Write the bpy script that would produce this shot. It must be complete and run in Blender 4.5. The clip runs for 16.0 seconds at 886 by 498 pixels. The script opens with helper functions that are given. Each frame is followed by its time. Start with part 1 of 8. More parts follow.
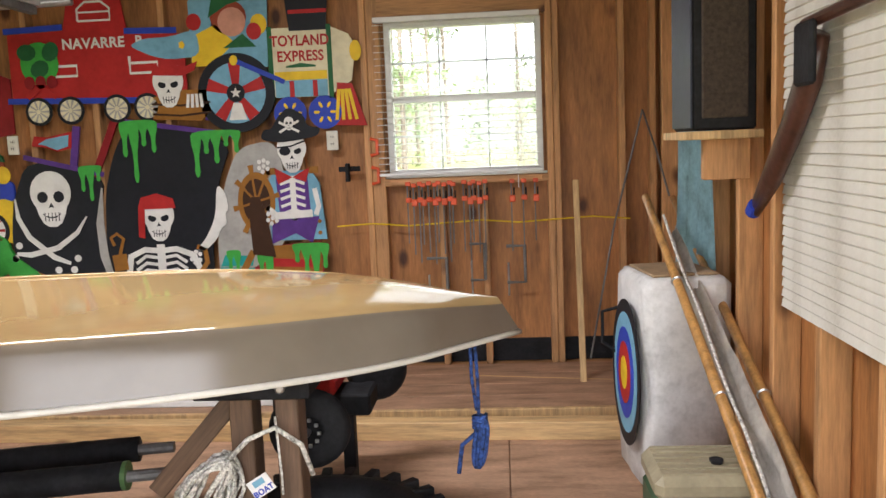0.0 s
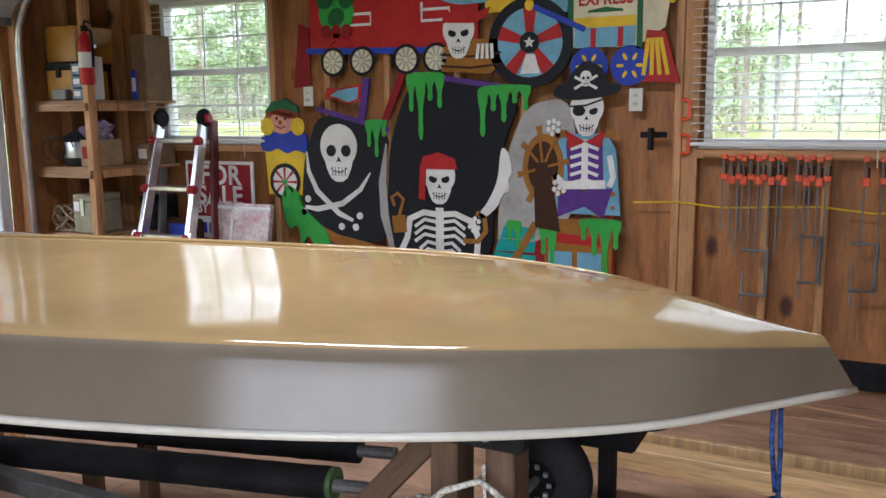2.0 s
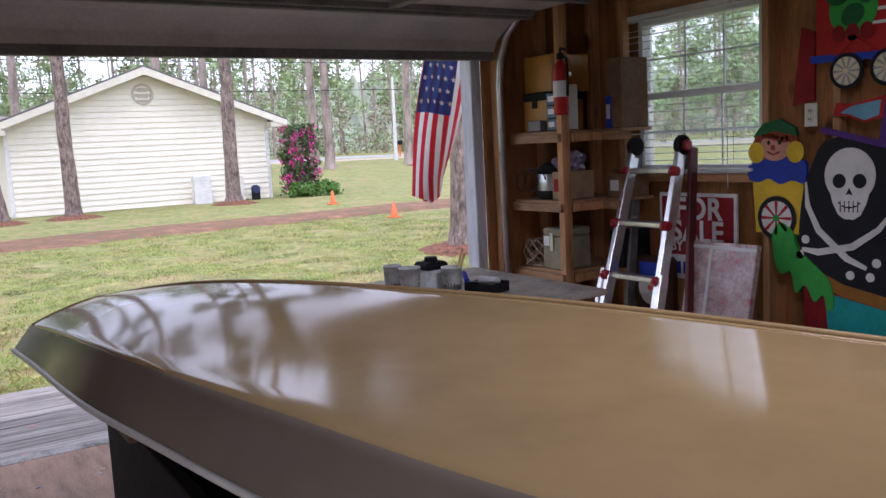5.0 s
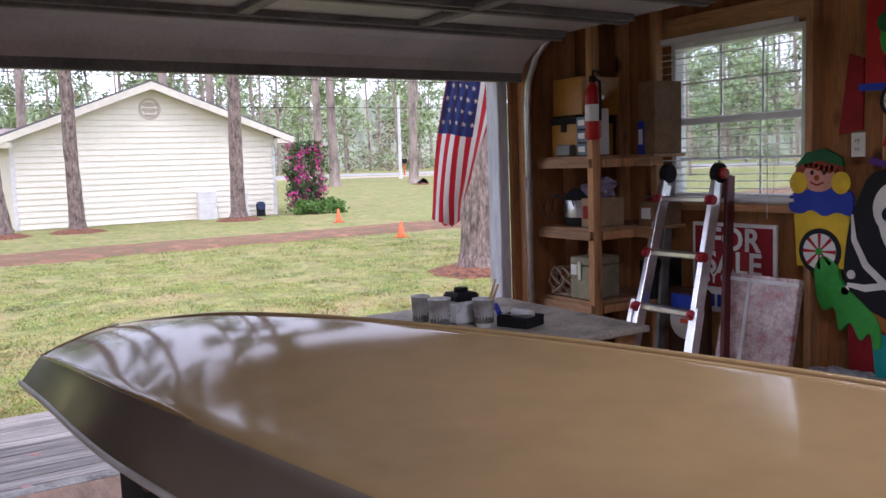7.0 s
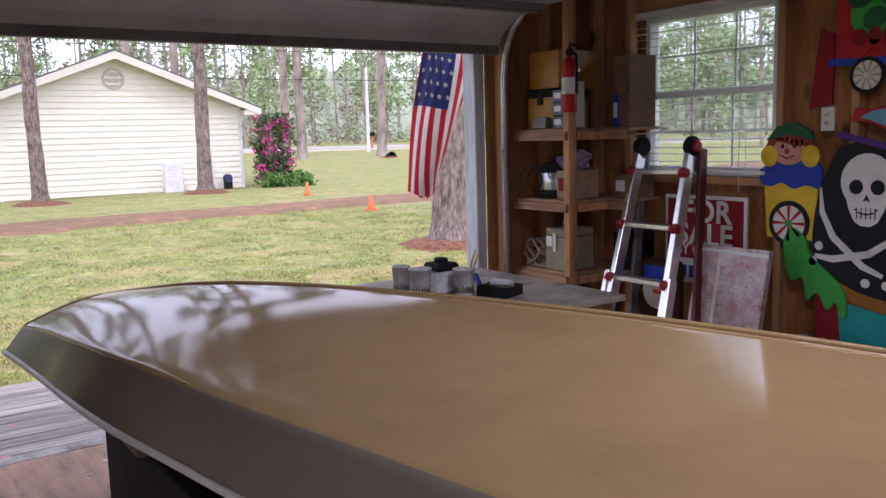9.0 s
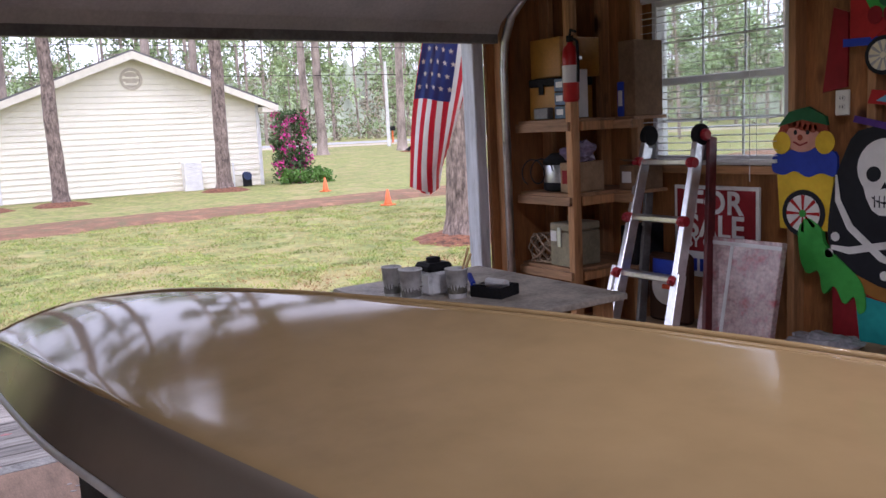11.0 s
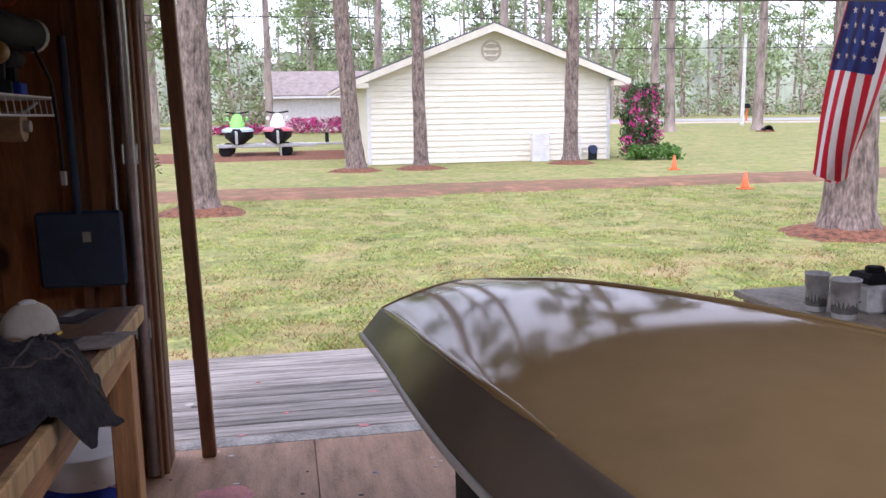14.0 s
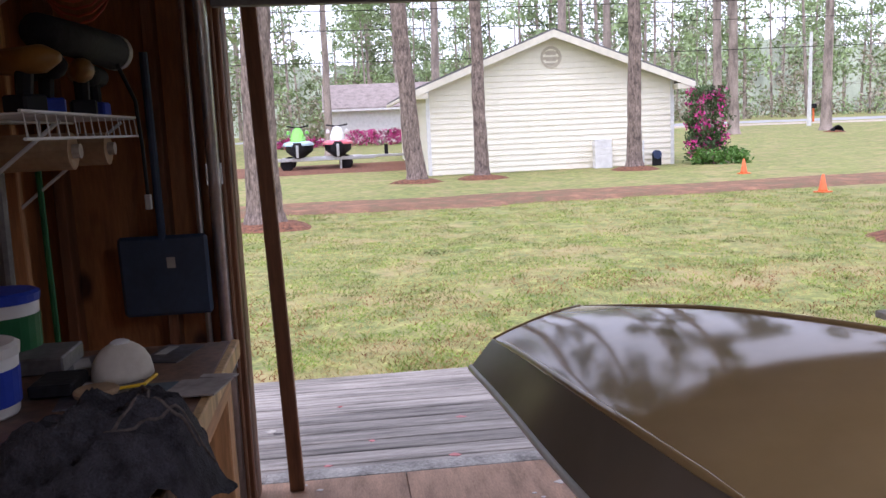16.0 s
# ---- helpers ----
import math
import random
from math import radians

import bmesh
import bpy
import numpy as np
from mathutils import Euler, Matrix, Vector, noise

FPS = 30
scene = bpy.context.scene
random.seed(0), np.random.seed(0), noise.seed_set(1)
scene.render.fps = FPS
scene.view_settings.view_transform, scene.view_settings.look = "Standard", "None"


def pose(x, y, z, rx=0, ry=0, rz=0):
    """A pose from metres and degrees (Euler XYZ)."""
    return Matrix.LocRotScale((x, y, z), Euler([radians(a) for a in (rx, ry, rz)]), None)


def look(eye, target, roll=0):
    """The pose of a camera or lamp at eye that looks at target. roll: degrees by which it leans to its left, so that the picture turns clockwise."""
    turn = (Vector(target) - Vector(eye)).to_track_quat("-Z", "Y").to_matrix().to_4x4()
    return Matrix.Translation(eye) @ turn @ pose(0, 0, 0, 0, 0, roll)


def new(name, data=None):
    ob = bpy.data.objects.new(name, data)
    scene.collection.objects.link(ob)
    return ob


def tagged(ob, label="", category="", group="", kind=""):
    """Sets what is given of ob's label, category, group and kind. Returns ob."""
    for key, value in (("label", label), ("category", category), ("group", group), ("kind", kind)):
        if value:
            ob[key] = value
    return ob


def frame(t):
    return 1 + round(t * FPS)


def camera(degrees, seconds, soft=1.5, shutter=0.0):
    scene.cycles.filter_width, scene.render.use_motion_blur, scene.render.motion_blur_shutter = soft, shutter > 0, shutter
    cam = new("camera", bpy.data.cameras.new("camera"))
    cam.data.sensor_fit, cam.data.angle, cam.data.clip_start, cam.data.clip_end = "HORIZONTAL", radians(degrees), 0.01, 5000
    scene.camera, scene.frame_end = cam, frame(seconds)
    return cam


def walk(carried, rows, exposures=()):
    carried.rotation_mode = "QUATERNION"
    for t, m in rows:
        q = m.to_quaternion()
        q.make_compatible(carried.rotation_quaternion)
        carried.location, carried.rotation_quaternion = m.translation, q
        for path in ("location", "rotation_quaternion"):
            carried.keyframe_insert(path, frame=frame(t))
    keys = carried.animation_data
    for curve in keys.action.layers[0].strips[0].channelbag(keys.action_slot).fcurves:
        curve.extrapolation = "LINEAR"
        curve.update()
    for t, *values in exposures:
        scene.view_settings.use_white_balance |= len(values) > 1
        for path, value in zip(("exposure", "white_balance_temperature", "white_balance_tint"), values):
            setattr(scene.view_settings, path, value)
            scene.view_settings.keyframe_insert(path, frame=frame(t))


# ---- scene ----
cam = camera(55.4, 16.0)
METRES, EYE, TILT, LEAN, TURN = 3.08, 1.4, 0.18, 0.73, 4.0
ROWS = [
    (0.0, 0.0, 0.0, 0.0, -0.2, -7.25, 1.6),
    (0.5, 0.0076, 0.0562, -0.0056, 4.97, -9.63, 1.65),
    (1.0, -0.0011, 0.1153, -0.001, 6.35, -8.92, 2.53),
    (1.5, 0.0003, 0.174, -0.0024, 14.46, -8.77, 2.81),
    (2.0, 0.0225, 0.2384, -0.0004, 21.96, -9.68, -0.03),
    (2.5, 0.0069, 0.279, 0.0022, 25.86, -9.2, 0.95),
    (3.0, -0.0162, 0.314, 0.0044, 27.63, -7.85, 0.41),
    (3.5, -0.0202, 0.3558, 0.0074, 37.15, -6.55, 0.14),
    (4.0, -0.0198, 0.3918, 0.0111, 47.5, -7.89, -1.0),
    (4.5, -0.0536, 0.4072, 0.0103, 50.33, -8.45, 0.49),
    (5.0, -0.107, 0.4055, 0.014, 53.24, -7.8, 2.64),
    (7.5, -0.1836, 0.4098, 0.0229, 53.36, -6.45, 1.54),
    (8.0, -0.1777, 0.3898, 0.0221, 52.39, -7.05, 1.27),
    (8.5, -0.1788, 0.3846, 0.0211, 51.6, -7.8, 0.98),
    (9.0, -0.1831, 0.3872, 0.0206, 51.27, -8.36, 1.31),
    (11.5, -0.2157, 0.4633, 0.0187, 52.88, -8.79, 2.68),
    (12.0, -0.2514, 0.4335, 0.021, 51.32, -8.1, 3.41),
    (12.5, -0.277, 0.4123, 0.0179, 57.05, -8.66, 2.9),
    (13.0, -0.3095, 0.4155, 0.0154, 65.4, -9.38, 2.53),
    (13.5, -0.3411, 0.4342, 0.0186, 71.34, -9.23, 1.34),
    (14.0, -0.3573, 0.4455, 0.0165, 75.47, -9.79, 0.98),
    (14.5, -0.3805, 0.4467, 0.0146, 77.04, -10.66, 1.21),
    (15.0, -0.4136, 0.4322, 0.0159, 76.16, -10.23, 1.78),
    (15.5, -0.4329, 0.4134, 0.0195, 75.67, -9.42, 2.58),
    (16.0, -0.4457, 0.4119, 0.0188, 79.14, -9.06, 2.54),
]
EXPOSURES = [(0.0, 1.73, 6600, 14), (0.5, 1.53, 6050, 13), (1.5, 1.42, 5900, 13), (2.5, 1.3, 5900, 15), (3.1, 1.2, 5800, 16), (3.5, 0.95, 5700, 17), (4.2, 0.5, 5750, 19), (5.0, 0.22, 5700, 26), (9.0, 0.33, 5850, 29), (12.5, 0.33, 5800, 28), (14.0, 0.33, 5800, 27), (16.0, 0.22, 5800, 27)]
walk(cam, [(t, pose(0, 0, EYE, TILT, LEAN, TURN) @ pose(METRES * x, METRES * y, METRES * z, 90 + pitch, roll, yaw)) for t, x, y, z, yaw, pitch, roll in ROWS], EXPOSURES)

# ---- world and sun: an overcast day ----
world = bpy.data.worlds.new("overcast_sky")
scene.world = world
world.use_nodes = True
wn = world.node_tree
sky = wn.nodes.new("ShaderNodeTexSky")
sky.sky_type, sky.sun_disc = "NISHITA", False
sky.sun_elevation, sky.sun_rotation = radians(62), radians(124)
sky.air_density, sky.dust_density, sky.ozone_density = 1.0, 4.0, 1.0
pale = wn.nodes.new("ShaderNodeMixRGB")
pale.inputs[0].default_value = 0.8
pale.inputs[2].default_value = (8.5, 8.8, 9.2, 1)
wn.links.new(sky.outputs[0], pale.inputs[1])
wn.links.new(pale.outputs[0], wn.nodes["Background"].inputs[0])
wn.nodes["Background"].inputs[1].default_value = 0.2
sun_data = bpy.data.lights.new("sun", "SUN")
sun_data.energy, sun_data.angle, sun_data.color = 1.5, radians(25), (1, 0.98, 0.95)
sun = new("sun", sun_data)
sun.matrix_world = look((0, 0, 30), (-9, 6, 8))
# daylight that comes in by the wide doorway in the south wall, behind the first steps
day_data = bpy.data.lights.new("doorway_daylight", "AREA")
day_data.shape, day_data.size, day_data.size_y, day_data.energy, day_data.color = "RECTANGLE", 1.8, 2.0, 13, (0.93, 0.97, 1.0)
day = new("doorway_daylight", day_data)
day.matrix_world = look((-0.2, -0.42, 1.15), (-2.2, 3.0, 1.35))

# an added fill lamp, out of view over the boat, that brightens the hull top
fill_data = bpy.data.lights.new("overhead_fill", "AREA")
fill_data.shape, fill_data.size, fill_data.size_y, fill_data.energy, fill_data.color = "RECTANGLE", 1.2, 0.14, 21, (0.97, 0.98, 1.0)
fill_lamp = new("overhead_fill", fill_data)
fill_lamp.matrix_world = pose(-1.35, 2.7, 2.46)


# ---- materials ----
def mat(name, col, rough=0.6, metal=0.0, var=0.15, scale=8.0, stretch=(1, 1, 1), bump=0.15, fine=60.0, spec=0.5, coat=0.0, random_piece=0.0, dirt=None):
    """A surface with grain at two scales: broad stains and fine relief."""
    m = bpy.data.materials.new(name)
    m.use_nodes = True
    t = m.node_tree
    b = t.nodes["Principled BSDF"]
    b.inputs["Roughness"].default_value, b.inputs["Metallic"].default_value = rough, metal
    b.inputs["Specular IOR Level"].default_value, b.inputs["Coat Weight"].default_value = spec, coat
    b.inputs["Coat Roughness"].default_value = 0.06
    co = t.nodes.new("ShaderNodeTexCoord")
    mp = t.nodes.new("ShaderNodeMapping")
    mp.inputs["Scale"].default_value = stretch
    t.links.new(co.outputs["Object"], mp.inputs[0])
    n1 = t.nodes.new("ShaderNodeTexNoise")
    n1.inputs["Scale"].default_value, n1.inputs["Detail"].default_value, n1.inputs["Roughness"].default_value = scale, 6, 0.62
    n2 = t.nodes.new("ShaderNodeTexNoise")
    n2.inputs["Scale"].default_value, n2.inputs["Detail"].default_value = fine, 4
    for n in (n1, n2):
        t.links.new(mp.outputs[0], n.inputs["Vector"])
    ramp = t.nodes.new("ShaderNodeValToRGB")
    lo = [max(0, c * (1 - 2.2 * var)) for c in col]
    hi = [min(1, c * (1 + 1.6 * var)) for c in col]
    if dirt:
        lo = list(dirt)
    ramp.color_ramp.elements[0].position, ramp.color_ramp.elements[1].position = 0.3, 0.72
    ramp.color_ramp.elements[0].color, ramp.color_ramp.elements[1].color = (*lo, 1), (*hi, 1)
    mid = ramp.color_ramp.elements.new(0.5)
    mid.color = (*col, 1)
    t.links.new(n1.outputs["Fac"], ramp.inputs[0])
    out = ramp.outputs[0]
    mix = t.nodes.new("ShaderNodeMixRGB")
    mix.blend_type, mix.inputs[0].default_value = "OVERLAY", min(0.9, var * 2.0)
    t.links.new(out, mix.inputs[1])
    t.links.new(n2.outputs["Fac"], mix.inputs[2])
    out = mix.outputs[0]
    if random_piece:
        info = t.nodes.new("ShaderNodeObjectInfo")
        hsv = t.nodes.new("ShaderNodeHueSaturation")
        mr = t.nodes.new("ShaderNodeMapRange")
        mr.inputs["To Min"].default_value, mr.inputs["To Max"].default_value = 1 - random_piece, 1 + random_piece
        t.links.new(info.outputs["Random"], mr.inputs[0])
        t.links.new(mr.outputs[0], hsv.inputs["Value"])
        t.links.new(out, hsv.inputs["Color"])
        out = hsv.outputs[0]
    t.links.new(out, b.inputs["Base Color"])
    if bump:
        bp = t.nodes.new("ShaderNodeBump")
        bp.inputs["Strength"].default_value, bp.inputs["Distance"].default_value = bump, 0.01
        t.links.new(n2.outputs["Fac"], bp.inputs["Height"])
        t.links.new(bp.outputs[0], b.inputs["Normal"])
    return m


def wood(name, col, stretch, knots=True, rough=0.6, random_piece=0.12):
    """Pine with grain along its length and dark knots."""
    m = mat(name, col, rough, var=0.2, scale=2.5, stretch=stretch, bump=0.12, fine=16, random_piece=random_piece)
    if knots:
        t = m.node_tree
        b = t.nodes["Principled BSDF"]
        co = t.nodes.new("ShaderNodeTexCoord")
        mp = t.nodes.new("ShaderNodeMapping")
        mp.inputs["Scale"].default_value = [1.0 if s > 2 else 0.55 for s in stretch]
        v = t.nodes.new("ShaderNodeTexVoronoi")
        v.inputs["Scale"].default_value = 4.2
        r = t.nodes.new("ShaderNodeValToRGB")
        r.color_ramp.elements[0].position, r.color_ramp.elements[1].position = 0.085, 0.17
        r.color_ramp.elements[0].color, r.color_ramp.elements[1].color = (0.12, 0.045, 0.02, 1), (1, 1, 1, 1)
        mul = t.nodes.new("ShaderNodeMixRGB")
        mul.blend_type, mul.inputs[0].default_value = "MULTIPLY", 0.9
        src = b.inputs["Base Color"].links[0].from_socket
        t.links.new(co.outputs["Object"], mp.inputs[0])
        t.links.new(mp.outputs[0], v.inputs["Vector"])
        t.links.new(v.outputs["Distance"], r.inputs[0])
        t.links.new(src, mul.inputs[1])
        t.links.new(r.outputs[0], mul.inputs[2])
        t.links.new(mul.outputs[0], b.inputs["Base Color"])
    return m


def glass(name, tint=(1, 1, 1)):
    m = bpy.data.materials.new(name)
    m.use_nodes = True
    b = m.node_tree.nodes["Principled BSDF"]
    b.inputs["Base Color"].default_value, b.inputs["Roughness"].default_value = (*tint, 1), 0.02
    b.inputs["Transmission Weight"].default_value, b.inputs["IOR"].default_value = 1.0, 1.45
    return m


PLY_WALL = wood("plywood_sheathing", (0.36, 0.15, 0.047), (6, 6, 0.9))
STUD = wood("stud_pine", (0.47, 0.24, 0.1), (9, 9, 0.8))
STUD_H = wood("plate_pine", (0.47, 0.24, 0.1), (0.8, 9, 9))
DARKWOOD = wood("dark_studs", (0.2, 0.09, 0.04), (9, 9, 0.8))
FLOOR_PLY = mat("plywood_floor", (0.36, 0.215, 0.135), 0.65, var=0.22, scale=3, stretch=(1, 4, 4), bump=0.1, fine=40, random_piece=0.06, dirt=(0.2, 0.115, 0.065))
DECK = mat("weathered_decking", (0.31, 0.28, 0.25), 0.8, var=0.3, scale=3, stretch=(9, 0.5, 9), bump=0.3, fine=26, random_piece=0.2)
SIDING = mat("cream_vinyl_siding", (0.88, 0.84, 0.7), 0.45, var=0.02, scale=3, bump=0.02)
WHITE = mat("white_paint", (0.76, 0.76, 0.75), 0.45, var=0.06, scale=5, bump=0.05)
SHINGLE = mat("grey_shingles", (0.14, 0.135, 0.14), 0.9, var=0.25, scale=9, stretch=(1, 1, 4), bump=0.4)
BARK = mat("pine_bark", (0.205, 0.158, 0.135), 0.95, var=0.45, scale=13, stretch=(1, 1, 0.34), bump=1.0, fine=34, dirt=(0.055, 0.04, 0.035))
# bark lightened to put distance haze into its colour; bush stems share it
HAZEBARK = mat("haze_paled_grey_bark", (0.33, 0.27, 0.235), 0.95, var=0.3, scale=3, stretch=(1, 1, 0.3), bump=0.5)
MULCH = mat("pine_straw", (0.18, 0.075, 0.04), 0.95, var=0.4, scale=12, bump=0.8, fine=70)
LEAF = mat("pine_needles", (0.075, 0.12, 0.045), 0.7, var=0.4, scale=0.8, bump=0)
LEAF2 = mat("shrub_leaves", (0.06, 0.11, 0.035), 0.6, var=0.4, scale=2, bump=0)
LEAF3 = mat("pale_brush", (0.36, 0.32, 0.25), 0.8, var=0.4, scale=0.7, bump=0)
PINK = mat("azalea_bloom", (0.62, 0.05, 0.28), 0.6, var=0.3, scale=3, bump=0)
HULL = mat("tan_gloss_hull_paint", (0.318, 0.217, 0.1), 0.085, var=0.05, scale=2.5, bump=0.022, fine=11, spec=0.5)
# hull paint made darker and greyer, the shade of the sides in its colour
SIDE_SHADE = mat("shade_toned_topsides", (0.175, 0.145, 0.114), 0.17, var=0.05, scale=2.0, bump=0.012, fine=7)
RIM = mat("white_gunwale", (0.62, 0.6, 0.55), 0.3, var=0.06, bump=0.02)
STEEL = mat("galvanised_steel", (0.55, 0.56, 0.57), 0.35, metal=0.9, var=0.1, scale=12, bump=0.05)
DARKSTEEL = mat("dusty_grey_steel", (0.16, 0.155, 0.15), 0.55, metal=0.2, var=0.2, scale=4, bump=0.08)
BLACK = mat("black_rubber", (0.012, 0.012, 0.014), 0.75, var=0.3, scale=8, bump=0.2, spec=0.25)
CONE = mat("orange_cone_plastic", (0.8, 0.16, 0.04), 0.5, var=0.08, bump=0.02)
GLASS = glass("window_glass", (0.82, 0.87, 0.85))


# ---- making meshes ----
def mesh_ob(name, bm, material, parent=None, smooth=False):
    me = bpy.data.meshes.new(name)
    bmesh.ops.recalc_face_normals(bm, faces=bm.faces)
    bm.to_mesh(me)
    bm.free()
    me.materials.append(material)
    if smooth:
        me.shade_smooth()
    ob = new(name, me)
    if parent:
        ob.parent = parent
    return ob


def part(name, bm, material, parent, label="", smooth=False):
    ob = mesh_ob(name, bm, material, parent, smooth)
    return tagged(ob, label) if label else ob


def thing(name, label, category, at=(0, 0, 0), turn=0.0, group="", kind=""):
    e = new(name)
    e.matrix_world = pose(*at, 0, 0, turn)
    e.empty_display_size = 0.05
    return tagged(e, label, category, group, kind)


def add_box(bm, x0, x1, y0, y1, z0, z1, m=None, bevel=0.0):
    r = bmesh.ops.create_cube(bm, size=1)
    vs = r["verts"]
    for v in vs:
        v.co = Vector((x0 + (v.co.x + 0.5) * (x1 - x0), y0 + (v.co.y + 0.5) * (y1 - y0), z0 + (v.co.z + 0.5) * (z1 - z0)))
    if bevel:
        es = list({e for v in vs for e in v.link_edges})
        r = bmesh.ops.bevel(bm, geom=es, offset=bevel, segments=1, affect="EDGES")
        vs = list({v for f in r["faces"] for v in f.verts} | {v for v in vs if v.is_valid})
    if m is not None:
        bmesh.ops.transform(bm, matrix=m, verts=vs)
    return vs


def box(x0, x1, y0, y1, z0, z1, bevel=0.003, m=None):
    bm = bmesh.new()
    add_box(bm, x0, x1, y0, y1, z0, z1, m, bevel)
    return bm


def add_tube(bm, pts, radii, n=10, caps=True):
    """A tube through points, with a radius at each."""
    pts = [Vector(p) for p in pts]
    if not hasattr(radii, "__len__"):
        radii = [radii] * len(pts)
    rings = []
    side = None
    for i, p in enumerate(pts):
        d = (pts[min(i + 1, len(pts) - 1)] - pts[max(i - 1, 0)]).normalized()
        if side is None:
            side = d.orthogonal().normalized()
        side = (side - d * side.dot(d)).normalized()
        up = d.cross(side)
        rings.append([bm.verts.new(p + radii[i] * (math.cos(a) * side + math.sin(a) * up)) for a in (2 * math.pi * k / n for k in range(n))])
    for a, b in zip(rings, rings[1:]):
        for k in range(n):
            bm.faces.new((a[k], a[(k + 1) % n], b[(k + 1) % n], b[k]))
    if caps:
        bm.faces.new(rings[0][::-1])
        bm.faces.new(rings[-1])


def tube(pts, radii, n=10):
    bm = bmesh.new()
    add_tube(bm, pts, radii, n)
    return bm


def lathe(profile, n=20, m=None):
    """Turns (radius, height) pairs round z."""
    bm = bmesh.new()
    rings = [[bm.verts.new((r * math.cos(a), r * math.sin(a), z)) for a in (2 * math.pi * k / n for k in range(n))] for r, z in profile]
    for a, b in zip(rings, rings[1:]):
        for k in range(n):
            bm.faces.new((a[k], a[(k + 1) % n], b[(k + 1) % n], b[k]))
    bm.faces.new(rings[0][::-1])
    bm.faces.new(rings[-1])
    if m is not None:
        bmesh.ops.transform(bm, matrix=m, verts=bm.verts)
    return bm


# ---- the place in numbers ----
EAST, SOUTH, NORTH, WEST = 0.95, 0.05, 5.15, -4.75      # inner faces of the sheathing
DOOR_S, DOOR_N, DOOR_TOP = 0.75, 4.33, 1.96              # the vehicle opening in the west wall
WIN = [(-4.2, -3.3), (-0.67, 0.26)]                      # the north windows
WIN_Z = (1.22, 2.13)
TOP = 2.6
STERN = Vector((-3.765, 1.62, 0))
BOW = Vector((0.065, 2.843, 0))


def ground_z(x, y):
    far = max(0.0, min(1.0, (-x - 31) / 45))
    return -0.16 + 0.95 * far * far * (3 - 2 * far) + 0.03 * noise.noise(Vector((x * 0.25, y * 0.25, 0)))


# ---- ground ----
def build_ground():
    xs = [60 - 4 * i for i in range(13)] + [9 - 0.8 * i for i in range(70)] + [-48 - 3 * i for i in range(40)] + [-180 - 60 * i for i in range(1, 12)]
    ys = [-500, -260, -140] + [-80 + 5 * i for i in range(11)] + [-27 + 0.9 * i for i in range(70)] + [38 + 5 * i for i in range(14)] + [140, 260, 500]
    bm = bmesh.new()
    g = [[bm.verts.new((x, y, ground_z(x, y) if not (x > -6.0 and -2 < y < 7) else -0.3)) for y in ys] for x in xs]
    for i in range(len(xs) - 1):
        for j in range(len(ys) - 1):
            bm.faces.new((g[i][j], g[i + 1][j], g[i + 1][j + 1], g[i][j + 1]))
    m = mat("spring_lawn", (0.21, 0.225, 0.062), 0.9, var=0.42, scale=5.0, bump=0.8, fine=28, dirt=(0.1, 0.15, 0.035))
    t = m.node_tree
    b = t.nodes["Principled BSDF"]
    src = b.inputs["Base Color"].links[0].from_socket
    co = t.nodes.new("ShaderNodeTexCoord")
    n = t.nodes.new("ShaderNodeTexNoise")
    n.inputs["Scale"].default_value, n.inputs["Detail"].default_value, n.inputs["Roughness"].default_value = 0.9, 12, 0.8
    r = t.nodes.new("ShaderNodeValToRGB")
    r.color_ramp.elements[0].position, r.color_ramp.elements[1].position = 0.48, 0.66
    mx = t.nodes.new("ShaderNodeMixRGB")
    mx.inputs[2].default_value = (0.38, 0.29, 0.14, 1)
    t.links.new(co.outputs["Object"], n.inputs["Vector"])
    t.links.new(n.outputs["Fac"], r.inputs[0])
    t.links.new(r.outputs[0], mx.inputs[0])
    t.links.new(src, mx.inputs[1])
    t.links.new(mx.outputs[0], b.inputs["Base Color"])
    tagged(mesh_ob("ground", bm, m, smooth=True), "patchy spring lawn with yellowed grass and bare spots", "ground", kind="structure")


build_ground()


# ---- walls of the workshop ----
def wall(name, axis, face, out, a0, a1, z0, z1, holes, label):
    """A sheathing wall with thickness on one side of its inner face, cut round its holes (a0, a1, z0, z1)."""
    bm = bmesh.new()
    cuts = sorted({a0, a1, *[h[0] for h in holes], *[h[1] for h in holes]})
    for p, q in zip(cuts, cuts[1:]):
        spans = [(z0, z1)]
        for h in holes:
            if h[0] <= p and q <= h[1]:
                spans = [s for lo, hi in spans for s in ((lo, min(hi, h[2])), (max(lo, h[3]), hi)) if s[1] - s[0] > 1e-4]
        for lo, hi in spans:
            f0, f1 = sorted((face, face + out))
            if axis == "y":
                add_box(bm, p, q, f0, f1, lo, hi)
            else:
                add_box(bm, f0, f1, p, q, lo, hi)
    return tagged(mesh_ob(name, bm, PLY_WALL), label, "wall", kind="structure")


